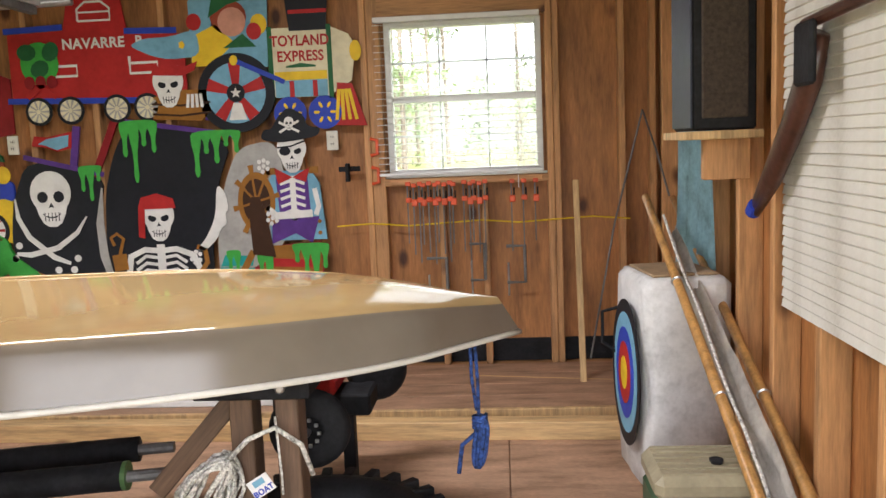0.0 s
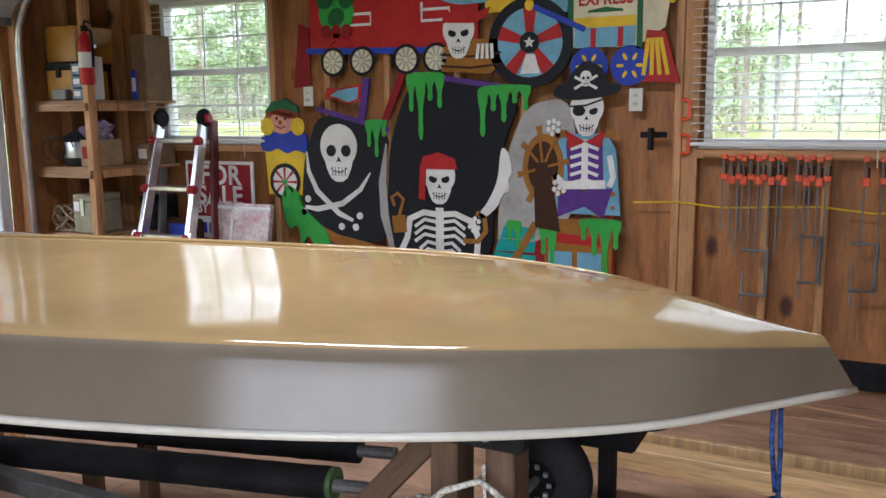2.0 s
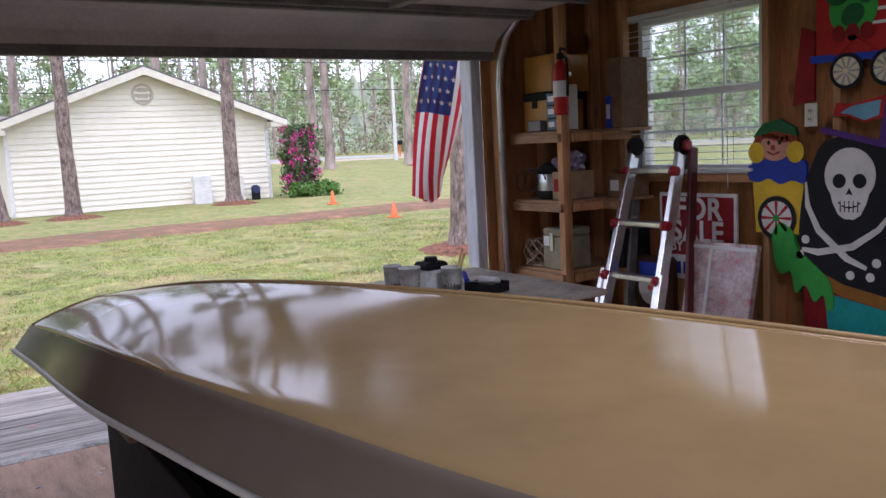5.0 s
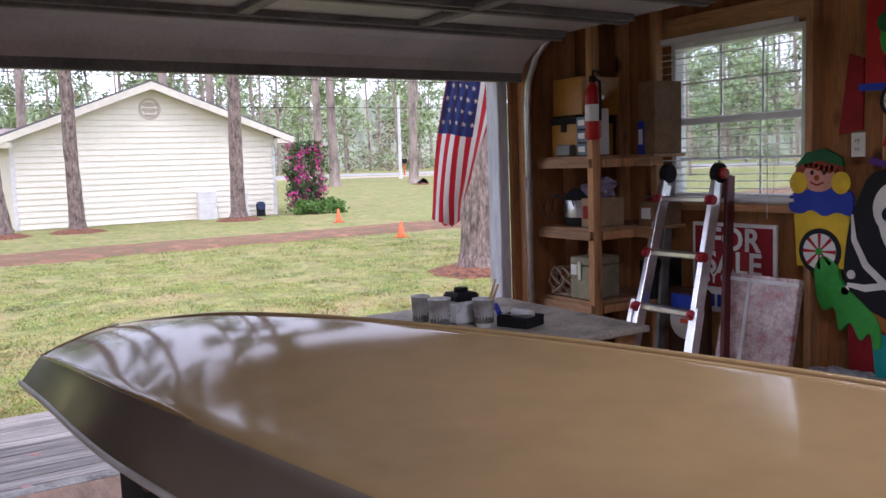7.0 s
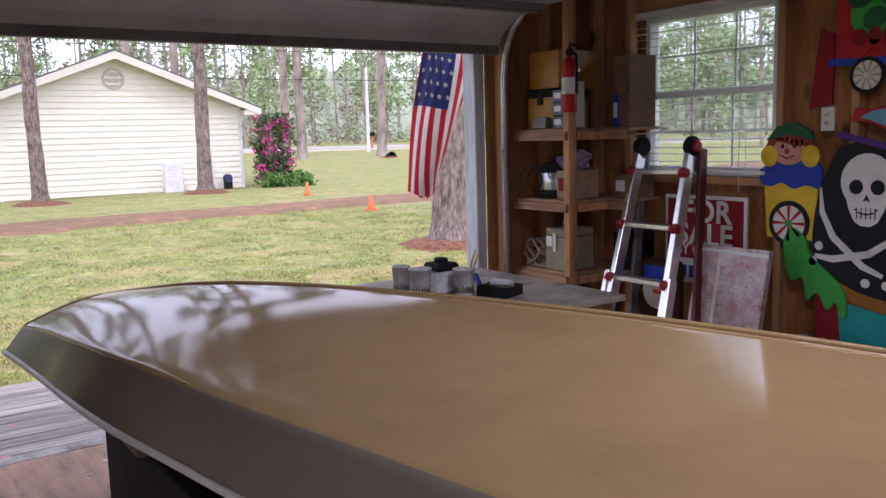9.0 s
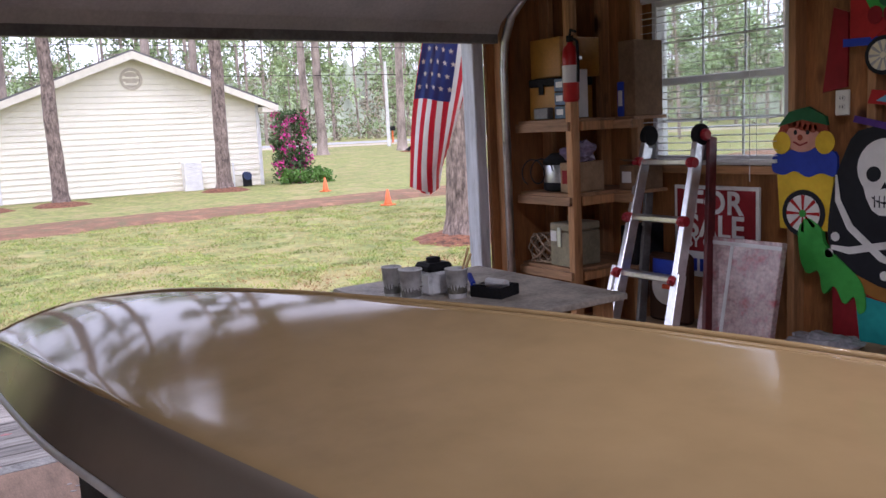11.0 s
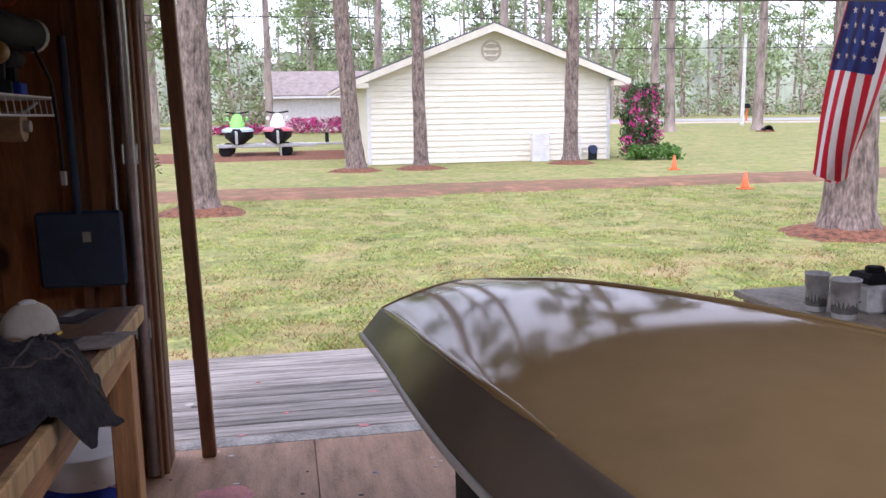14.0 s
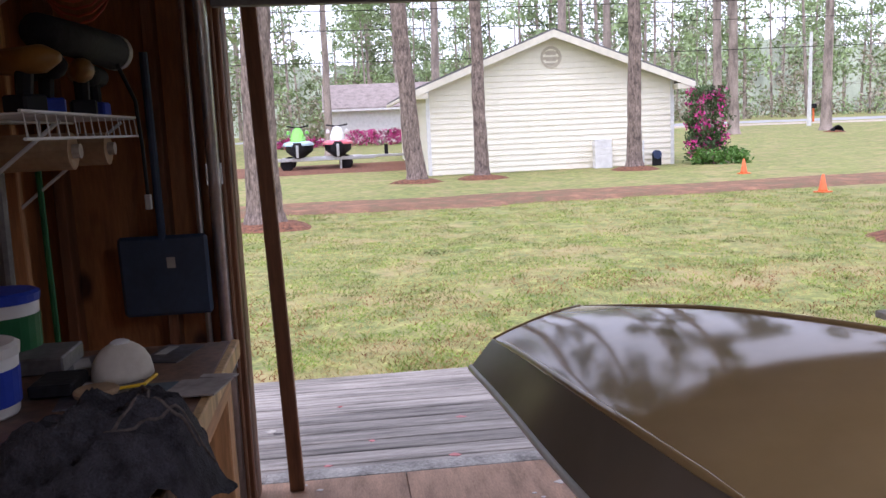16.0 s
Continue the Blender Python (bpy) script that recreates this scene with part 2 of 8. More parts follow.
north = wall("wall_north", "y", NORTH, 0.03, WEST - 0.14, EAST + 0.03, -0.05, TOP + 0.5, [(a, b, *WIN_Z) for a, b in WIN], "unfinished pine plywood wall between exposed studs")
west = wall("wall_west", "x", WEST, -0.03, SOUTH, NORTH, -0.05, TOP + 0.5, [(DOOR_S, DOOR_N, -0.05, DOOR_TOP + 0.12)], "dark wooden wall round the vehicle door opening")
east = wall("wall_east", "x", EAST, 0.03, SOUTH, NORTH, -0.05, TOP + 0.5, [], "unfinished pine plywood wall with exposed studs")
SOUTH_HOLES = [(-1.15, 0.8, -0.05, 2.15)]
south = wall("wall_south", "y", SOUTH, -0.03, WEST, EAST, -0.05, TOP + 0.5, SOUTH_HOLES, "unfinished pine plywood wall behind the workbench")


def stud(parent, x0, x1, y0, y1, z0, z1, material=STUD):
    return part("stud", box(x0, x1, y0, y1, z0, z1, 0.004), material, parent)


SF = NORTH - 0.09
for x in (-4.6, -3.26, -2.86, -2.45, -2.0, -1.6, -1.2, -0.79, 0.3, 0.72, 0.9):
    stud(north, x - 0.02, x + 0.02, SF, NORTH, 0.05, TOP)
stud(north, -0.768, -0.69, SF + 0.002, NORTH, 0.05, TOP)
stud(north, 0.322, 0.36, SF + 0.002, NORTH, 0.05, TOP)
# black strips added to stand in for the dark gap at the wall foot
for a, b in ((-1.18, -0.81), (-0.69, -0.38), (-0.34, -0.12), (-0.08, 0.28), (0.36, 0.7)):
    part("dark_gap_strip", box(a, b, NORTH - 0.012, NORTH, 0.05, 0.19, 0.001), BLACK, north)
for x in (-0.36, -0.1):
    stud(north, x - 0.02, x + 0.02, SF, NORTH, 0.05, WIN_Z[0] - 0.06)
for a, b in WIN:
    part("sill_plate", box(a - 0.03, b + 0.03, SF, NORTH, WIN_Z[0] - 0.06, WIN_Z[0] - 0.015), STUD_H, north)
    part("header", box(a - 0.03, b + 0.03, SF, NORTH, WIN_Z[1] + 0.01, WIN_Z[1] + 0.14), STUD_H, north)
part("bottom_plate", box(WEST, EAST, SF, NORTH, 0.0, 0.045), STUD_H, north)
for y in (0.15, 0.55, 0.95, 1.5, 1.95, 2.35, 2.75, 3.15, 3.6, 4.1, 4.6):
    stud(east, EAST - 0.09, EAST, y - 0.02, y + 0.02, 0.0, TOP)
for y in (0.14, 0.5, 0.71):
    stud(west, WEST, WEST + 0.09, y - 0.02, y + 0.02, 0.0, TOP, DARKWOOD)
for y in (4.4, 4.75):
    stud(west, WEST, WEST + 0.09, y - 0.02, y + 0.02, 0.0, TOP, STUD)
for x in (-4.3, -3.9, -3.5, -3.1, -2.7, -2.3, -1.9, -1.5):
    stud(south, x - 0.02, x + 0.02, SOUTH, SOUTH + 0.09, 0.0, TOP, STUD)
bm = bmesh.new()
add_box(bm, WEST - 0.5, EAST + 0.3, SOUTH - 0.3, NORTH + 0.3, TOP + 0.2, TOP + 0.23)
x = WEST
while x < EAST:
    add_box(bm, x, x + 0.04, SOUTH, NORTH, TOP + 0.02, TOP + 0.2)
    x += 0.6
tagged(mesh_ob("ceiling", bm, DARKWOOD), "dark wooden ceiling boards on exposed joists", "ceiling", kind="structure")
fl = tagged(mesh_ob("floor", box(WEST - 0.2, EAST + 0.03, SOUTH - 0.03, NORTH + 0.03, -0.3, -0.02, 0), FLOOR_PLY), "worn plywood floor sheets with paint spots", "floor", kind="structure")
xs = [WEST - 0.2, -3.66, -2.44, -1.22, 0.0, EAST]
for i in range(5):
    for j, (y0, y1) in enumerate(((SOUTH, 1.36), (1.36, 3.8), (3.8, NORTH - 0.1))):
        part("plywood_sheet", box(xs[i] + 0.002, xs[i + 1] - 0.002, y0 + 0.002, y1 - 0.002, -0.02, 0.0, 0.002), FLOOR_PLY, fl)

# ---- boat ----
def smooth_at(table, u):
    xs, vs = [r[0] for r in table], [r[1] for r in table]
    for i in range(len(xs) - 1):
        if u <= xs[i + 1]:
            break
    def slope(k):
        a, b = max(k - 1, 0), min(k + 1, len(xs) - 1)
        return (vs[b] - vs[a]) / (xs[b] - xs[a])
    h = xs[i + 1] - xs[i]
    s = (u - xs[i]) / h
    return (2 * s**3 - 3 * s**2 + 1) * vs[i] + (s**3 - 2 * s**2 + s) * h * slope(i) + (3 * s**2 - 2 * s**3) * vs[i + 1] + (s**3 - s**2) * h * slope(i + 1)


NEAR_Z = [(0.08, 0.857), (0.5, 0.923), (1.0, 0.949), (1.6, 0.964), (2.2, 0.957), (2.7, 0.945), (3.1, 0.944), (3.5, 0.924), (3.8, 0.899), (3.99, 0.878)]
MID_Z = [(0.08, 0.88), (0.5, 0.957), (1.0, 0.971), (1.6, 0.967), (2.2, 0.972), (2.7, 0.989), (3.1, 1.002), (3.5, 0.985), (3.8, 0.953), (3.99, 0.925)]
FAR_Z = [(0.08, 0.858), (0.5, 0.93), (1.0, 0.96), (1.6, 0.978), (2.2, 1.002), (2.7, 1.019), (3.1, 1.027), (3.5, 1.012), (3.8, 0.979), (3.99, 0.946)]
NEAR_B = [(0.08, 0.008), (0.5, 0.285), (1.0, 0.433), (1.6, 0.467), (2.2, 0.399), (2.7, 0.328), (3.1, 0.271), (3.5, 0.186), (3.8, 0.109), (3.99, 0.063)]
FAR_B = [(0.08, 0.03), (0.5, 0.39), (1.0, 0.585), (1.6, 0.635), (2.2, 0.582), (2.7, 0.482), (3.1, 0.386), (3.5, 0.303), (3.8, 0.228), (3.99, 0.21)]
SHEER_Z = [(0.08, 0.762), (0.4, 0.775), (0.9, 0.79), (1.6, 0.8), (2.4, 0.8), (3.2, 0.797), (3.99, 0.795)]
FLARE = [(0.08, 0.003), (0.4, 0.04), (0.9, 0.055), (1.6, 0.055), (2.4, 0.065), (3.2, 0.06), (3.99, 0.05)]
ROUND = [(0.08, 0.004), (0.5, 0.02), (1.2, 0.034), (2.2, 0.032), (2.8, 0.016), (3.2, 0.008), (3.99, 0.006)]
AXIS = (BOW - STERN).normalized()
ACROSS = Vector((AXIS.y, -AXIS.x, 0))


def hull_point(u, v, z):
    p = BOW - AXIS * u + ACROSS * v
    return Vector((p.x, p.y, z))


def bottom_z(u, w):
    """The height of the bottom at w across it, from -1 on the far chine to 1 on the near one."""
    n, m, f = (smooth_at(t, u) for t in (NEAR_Z, MID_Z, FAR_Z))
    return m + (n - f) / 2 * w + ((n + f) / 2 - m) * w * w


def across(u, w):
    n, f = smooth_at(NEAR_B, u), smooth_at(FAR_B, u)
    return (n - f) / 2 + w * (n + f) / 2


def rake(u, z):
    return (-0.06 * (0.86 - z) / 0.1 * max(0, 1 - (u - 0.08) / 0.25)) + (0.075 * (0.95 - z) / 0.15 * max(0, (u - 3.6) / 0.39))


def build_boat():
    boat = thing("upturned_boat", "upturned small boat with glossy tan painted hull on a dolly", "boat")
    bm = bmesh.new()
    rows, n = [], 90
    for i in range(n + 1):
        u = 0.08 + (3.99 - 0.08) * i / n
        sz, fl, rd = (smooth_at(t, u) for t in (SHEER_Z, FLARE, ROUND))
        half = (smooth_at(NEAR_B, u) + smooth_at(FAR_B, u)) / 2
        rd = min(rd, half * 0.4)
        prof = []
        for s in (-1, 1):
            edge = (across(u, s), bottom_z(u, s))
            foot = (edge[0] + s * fl, sz)
            w = s * (1 - rd / half)
            inner = (across(u, w), bottom_z(u, w))
            k = rd / max(1e-6, math.dist(edge, foot))
            outer = tuple(edge[q] + (foot[q] - edge[q]) * k for q in (0, 1))
            arc = [tuple((1 - t) ** 2 * inner[q] + 2 * t * (1 - t) * edge[q] + t * t * outer[q] for q in (0, 1)) for t in (0, 0.25, 0.5, 0.75, 1)]
            wall_pts = [tuple(outer[q] + (foot[q] - outer[q]) * t for q in (0, 1)) for t in (0.33, 0.66, 1)]
            line = arc + wall_pts
            if s < 0:
                prof += line[::-1]
                prof += [(across(u, w + (-2 * w) * t / 18), bottom_z(u, w + (-2 * w) * t / 18)) for t in range(1, 18)]
            else:
                prof += line
        rows.append([bm.verts.new(hull_point(u + rake(u, z), v, z)) for v, z in prof])
    for a, b in zip(rows, rows[1:]):
        for k in range(len(a) - 1):
            f = bm.faces.new((a[k], a[k + 1], b[k + 1], b[k]))
            # index 1 is the shade-toned colour of the sides
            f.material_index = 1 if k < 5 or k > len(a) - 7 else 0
    bm.faces.new(rows[-1]).material_index = 1
    bm.faces.new(rows[0][::-1]).material_index = 1
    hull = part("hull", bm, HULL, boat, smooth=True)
    hull.data.materials.append(SIDE_SHADE)
    hull.data.set_sharp_from_angle(angle=radians(40))
    us = [0.08 + 3.91 * i / 60 for i in range(61)]
    bm = bmesh.new()
    for s in (-1, 1):
        add_tube(bm, [hull_point(u + rake(u, smooth_at(SHEER_Z, u)), across(u, s) + s * smooth_at(FLARE, u), smooth_at(SHEER_Z, u) - 0.004) for u in us], 0.01, 8)
    end = 3.99 + rake(3.99, 0.795)
    add_tube(bm, [hull_point(end, v, 0.791) for v in (across(3.99, -1) - 0.05, -0.08, across(3.99, 1) + 0.05)], 0.01, 8)
    part("gunwale", bm, RIM, boat, "pale rounded gunwale lip", smooth=True)
    for s, w, u0, u1, r in ((-1, 0.985, 0.5, 3.97, 0.008), (1, 0.985, 2.75, 3.97, 0.009), (-1, 0.9, 0.9, 2.9, 0.004)):
        bm = bmesh.new()
        line = [u0 + (u1 - u0) * i / 50 for i in range(51)]
        add_tube(bm, [hull_point(u + rake(u, bottom_z(u, s * w)), across(u, s * w), bottom_z(u, s * w) - 0.001) for u in line], [r * min(1, 0.25 + 6 * q / 50, 0.25 + 6 * (50 - q) / 50) for q in range(51)], 8)
        part("chine_bead", bm, HULL, boat, smooth=True)
    bm = bmesh.new()
    add_tube(bm, [hull_point(3.985 + rake(3.99, bottom_z(3.99, w)), across(3.99, w), bottom_z(3.99, w) - 0.001) for w in (-0.98, -0.5, 0, 0.5, 0.98)], 0.006, 8)
    part("transom_bead", bm, HULL, boat, smooth=True)
    part("bow_eye", tube([hull_point(0.2, 0, 0.79), hull_point(0.2, 0.0, 0.73), hull_point(0.24, 0.0, 0.73), hull_point(0.24, 0, 0.79)], 0.005, 6), STEEL, boat)
    return boat


build_boat()


# ---- outside: deck, house, trees ----
deck = tagged(mesh_ob("deck", box(-6.6, WEST - 0.2, -1.2, 6.2, -0.28, -0.11, 0), DECK), "weathered grey plank deck before the door", "deck", kind="structure")
x = WEST - 0.21
while x > -6.6:
    part("deck_board", box(x - 0.134, x, -1.2, 6.2, -0.105, -0.06, 0.004), DECK, deck)
    x -= 0.143


CREAM = mat("cream_trim_paint", (0.78, 0.74, 0.62), 0.5, var=0.05, scale=4, bump=0.03)


def build_house():
    HX, Y0, Y1, Z0, EAVE, APEX = -29.6, 4.05, 12.45, -0.2, 2.74, 4.33
    h = thing("neighbour_house", "cream vinyl sided house gable with grey shingle roof", "house")
    mid = (Y0 + Y1) / 2
    bm = bmesh.new()
    v = [bm.verts.new(p) for p in ((HX, Y0, Z0), (HX, Y1, Z0), (HX, Y1, EAVE), (HX, mid, APEX), (HX, Y0, EAVE))]
    f = bm.faces.new(v)
    r = bmesh.ops.extrude_face_region(bm, geom=[f])
    bmesh.ops.translate(bm, vec=(-13, 0, 0), verts=[g for g in r["geom"] if isinstance(g, bmesh.types.BMVert)])
    w = part("wall", bm, SIDING, h)
    z = Z0 + 0.05
    while z < APEX - 0.12:
        half = (Y1 - Y0) / 2 if z < EAVE else (Y1 - Y0) / 2 * (APEX - z - 0.06) / (APEX - EAVE)
        bm = bmesh.new()
        y0, y1 = mid - half, mid + half
        vs = [bm.verts.new(p) for p in ((HX + 0.004, y0, z), (HX + 0.004, y1, z), (HX + 0.036, y1, z), (HX + 0.036, y0, z), (HX + 0.006, y0, z + 0.18), (HX + 0.006, y1, z + 0.18))]
        for q in ((0, 1, 2, 3), (3, 2, 5, 4), (0, 3, 4), (1, 5, 2), (0, 4, 5, 1)):
            bm.faces.new([vs[k] for k in q])
        part("siding_board", bm, SIDING, w)
        z += 0.187
    for s in (-1, 1):
        bm = bmesh.new()
        e = mid + s * ((Y1 - Y0) / 2 + 0.62)
        ez = EAVE - 0.62 * (APEX - EAVE) / ((Y1 - Y0) / 2)
        prof = [(mid, APEX + 0.06), (e, ez + 0.06), (e, ez + 0.14), (mid, APEX + 0.16)]
        a = [bm.verts.new((HX + 0.5, y, z)) for y, z in prof]
        b = [bm.verts.new((HX - 13.3, y, z)) for y, z in prof]
        bm.faces.new(a)
        bm.faces.new(b[::-1])
        for k in range(4):
            bm.faces.new((a[k], a[(k + 1) % 4], b[(k + 1) % 4], b[k]))
        part("roof", bm, SHINGLE, h)
        bm = bmesh.new()
        prof = [(mid, APEX - 0.14), (e, ez - 0.14), (e, ez + 0.08), (mid, APEX + 0.1)]
        a = [bm.verts.new((HX + 0.53, y, z)) for y, z in prof]
        b = [bm.verts.new((HX + 0.5, y, z)) for y, z in prof]
        bm.faces.new(a)
        bm.faces.new(b[::-1])
        for k in range(4):
            bm.faces.new((a[k], a[(k + 1) % 4], b[(k + 1) % 4], b[k]))
        part("barge_board", bm, CREAM, h)
        part("eave_return", box(HX - 0.02, HX + 0.5, min(e, e - s * 0.6), max(e, e - s * 0.6), ez - 0.14, ez + 0.04, 0.01), CREAM, h)
        part("gutter", box(HX - 13.2, HX + 0.4, e - 0.02 if s < 0 else e - 0.08, e + 0.08 if s < 0 else e + 0.02, ez - 0.05, ez + 0.07, 0.01), CREAM, h)
    for y in (Y0, Y1):
        part("corner_trim", box(HX - 0.02, HX + 0.05, y - 0.06, y + 0.06, Z0, EAVE, 0.004), WHITE, h)
    bm = lathe([(0.34, 0), (0.36, 0.05), (0.28, 0.05), (0.27, 0.02)], 24, pose(HX + 0.0, mid, APEX - 0.75, 0, 90, 0))
    VENT = mat("tan_vent_plastic", (0.58, 0.52, 0.42), 0.6, var=0.05, bump=0.02)
    vent = part("vent", bm, VENT, h)
    for k in range(5):
        part("slat", box(HX + 0.02, HX + 0.045, mid - 0.22 + 0.05 * abs(k - 2), mid + 0.22 - 0.05 * abs(k - 2), APEX - 0.98 + k * 0.1, APEX - 0.93 + k * 0.1, 0), VENT, vent)


build_house()


def leaf_clumps(bm, centre, radius, count, size, rng, flat=1.0):
    """Many small bent leaves scattered in a clump."""
    for _ in range(count):
        d = Vector((rng.gauss(0, 1), rng.gauss(0, 1), rng.gauss(0, flat)))
        p = Vector(centre) + d.normalized() * radius * rng.random() ** 0.45 * Vector((1, 1, flat)).length / 1.73
        a = Vector((rng.gauss(0, 1), rng.gauss(0, 1), rng.gauss(0, 1))).normalized() * size * rng.uniform(0.6, 1.3)
        b = a.orthogonal().normalized() * size * 0.45
        q = [bm.verts.new(p + o) for o in (-a, -b * 0.8, a, b)]
        bm.faces.new(q)


def pine(name, x, y, dia, height, lean, seed, label, crown=True, straw=0.9, bark=BARK):
    rng = random.Random(seed)
    z0 = ground_z(x, y)
    t = thing(name, label, "tree", (x, y, z0 - 0.05))
    pts, rad = [], []
    for i in range(15):
        s = i / 14
        pts.append((lean[0] * s * height + 0.025 * rng.uniform(-1, 1), lean[1] * s * height + 0.025 * rng.uniform(-1, 1), s * height))
        rad.append(dia / 2 * (1 - 0.72 * s) * (1.45 if i == 0 else 1.0))
    pts.insert(1, (pts[0][0], pts[0][1], 0.35))
    rad.insert(1, dia / 2 * 1.08)
    bm = bmesh.new()
    add_tube(bm, pts, rad, 18)
    bmesh.ops.subdivide_edges(bm, edges=[e for e in bm.edges if abs(e.verts[0].co.z - e.verts[1].co.z) > 0.2], cuts=5)
    for v in bm.verts:
        k = 0.055 * dia * noise.noise(Vector((v.co.x * 9, v.co.y * 9, v.co.z * 2.2 + seed)))
        c = Vector((v.co.x - lean[0] * v.co.z, v.co.y - lean[1] * v.co.z, 0))
        if c.length > 1e-4:
            v.co += c.normalized() * k
    trunk = part("trunk", bm, bark, t, smooth=True)
    if crown:
        bm = bmesh.new()
        lf = bmesh.new()
        for i in range(16):
            s = rng.uniform(0.55, 1.0)
            base = Vector((lean[0] * s * height, lean[1] * s * height, s * height))
            a = rng.uniform(0, 6.28)
            L = rng.uniform(1.2, 3.2) * (1.25 - s * 0.6)
            tip = base + Vector((math.cos(a) * L, math.sin(a) * L, rng.uniform(0.1, 1.0)))
            add_tube(bm, [base, (base + tip) / 2 + Vector((0, 0, -0.1)), tip], [0.06, 0.045, 0.02], 6)
            for k in range(3):
                leaf_clumps(lf, base.lerp(tip, 0.55 + 0.25 * k), 0.6, 55, 0.16, rng)
        tagged(part("limbs", bm, bark, t), kind="stuff")
        part("crown", lf, LEAF, t)
    if straw:
        bm = bmesh.new()
        c = bm.verts.new((0, 0, 0.16))
        ring = []
        mid = []
        for k in range(28):
            a = 2 * math.pi * k / 28
            r = straw * (1.05 + 0.25 * noise.noise(Vector((math.cos(a) * 2, math.sin(a) * 2, seed))) + 0.16 * noise.noise(Vector((math.cos(a) * 9, math.sin(a) * 9, seed))))
            ring.append(bm.verts.new((r * math.cos(a), r * math.sin(a), -0.05)))
            mid.append(bm.verts.new((0.6 * r * math.cos(a), 0.6 * r * math.sin(a), 0.075 + 0.03 * noise.noise(Vector((math.cos(a) * 6, math.sin(a) * 6, seed + 3))))))
        for k in range(28):
            bm.faces.new((ring[k], ring[(k + 1) % 28], mid[(k + 1) % 28], mid[k]))
            bm.faces.new((mid[k], mid[(k + 1) % 28], c))
        tagged(mesh_ob("pine_straw_ring", bm, MULCH, smooth=True), "reddish pine straw mulch heaped round a trunk", "mulch").location = (x, y, z0)
    return t


pine("pine_tree", -16.4, -0.25, 0.6, 17, (0.01, 0.02), 1, "thick pine tree with scaly grey-brown bark")
pine("pine_tree", -26.5, 3.3, 0.55, 19, (0.0, -0.055), 2, "tall leaning pine before the cream house")
pine("pine_tree", -26.9, 5.35, 0.42, 18, (0.0, -0.005), 3, "slim straight pine before the cream house")
pine("pine_tree", -27.4, 10.35, 0.47, 18, (0.0, 0.005), 4, "straight pine before the cream house")
pine("pine_tree", -11.0, 8.45, 0.62, 17, (0.0, 0.0), 5, "thick pine tree behind the flag")


# ---- windows with blinds ----
def build_window(name, a, b, z0, z1):
    w = thing(name, "white double-hung window with raised-slat blinds", "window", kind="structure")
    y0, y1 = NORTH - 0.06, NORTH + 0.05
    t = 0.035
    for p, q, r, s in ((a, a + t, z0, z1), (b - t, b, z0, z1), (a + t, b - t, z0, z0 + t), (a + t, b - t, z1 - t, z1)):
        part("window_frame", box(p, q, y0 + 0.02, y1, r, s, 0.003), WHITE, w)
    mid = (z0 + z1) / 2
    part("meeting_rail", box(a + t, b - t, y0 + 0.05, y1 - 0.02, mid - 0.02, mid + 0.02, 0.003), WHITE, w)
    for r, s, dy in ((z0 + t, mid - 0.02, 0.0), (mid + 0.02, z1 - t, 0.02)):
        pane = part("pane", box(a + t, b - t, y0 + 0.062 + dy, y0 + 0.066 + dy, r, s, 0), GLASS, w)
        pane.visible_shadow = False
        for k in (1, 2):
            x = a + t + (b - a - 2 * t) * k / 3
            part("muntin", box(x - 0.006, x + 0.006, y0 + 0.067 + dy, y0 + 0.075 + dy, r, s, 0), WHITE, w)
        part("muntin", box(a + t, b - t, y0 + 0.067 + dy, y0 + 0.075 + dy, (r + s) / 2 - 0.006, (r + s) / 2 + 0.006, 0), WHITE, w)
    part("window_sill", box(a - 0.02, b + 0.02, y0 - 0.01, y0 + 0.04, z0 - 0.014, z0, 0.003), WHITE, w)
    bl = thing("window_blind", "white slatted blind hanging open in a window", "blind", group="window blinds")
    part("head_rail", box(a - 0.05, b - 0.01, SF - 0.05, SF - 0.004, z1 - 0.012, z1 + 0.02, 0.004), WHITE, bl)
    slat = None
    bm = bmesh.new()
    add_box(bm, a - 0.05, b - 0.015, -0.019, 0.019, -0.0012, 0.0012, pose(0, 0, 0, 4, 0, 0))
    n = 23
    for k in range(n):
        z = z0 + 0.035 + (z1 - z0 - 0.06) * k / (n - 1)
        if slat is None:
            slat = part("slat", bm, WHITE, bl)
            ob = slat
        else:
            ob = new("slat", slat.data)
            ob.parent = bl
        ob.matrix_basis = pose(0, SF - 0.028, z, random.uniform(-3, 3), random.uniform(-0.15, 0.15), 0)
    part("bottom_rail", box(a - 0.05, b - 0.015, SF - 0.045, SF - 0.008, z0 + 0.002, z0 + 0.02, 0.003), WHITE, bl)
    for x in (a + 0.12, b - 0.12):
        part("cord", tube([(x, SF - 0.05, z0 + 0.01), (x, SF - 0.05, z1)], 0.0014, 5), WHITE, bl)
    part("pull_cord", tube([(b - 0.16, SF - 0.055, z1), (b - 0.155, SF - 0.056, z0 - 0.09)], 0.0022, 5), WHITE, bl)


for i, (a, b) in enumerate(WIN):
    build_window("window_%d" % (i + 1), a, b, *WIN_Z)


# ---- the raised sectional door, its tracks and the jambs ----
PANEL = mat("door_panel_paint", (0.42, 0.41, 0.4), 0.5, var=0.1, scale=2, bump=0.04)


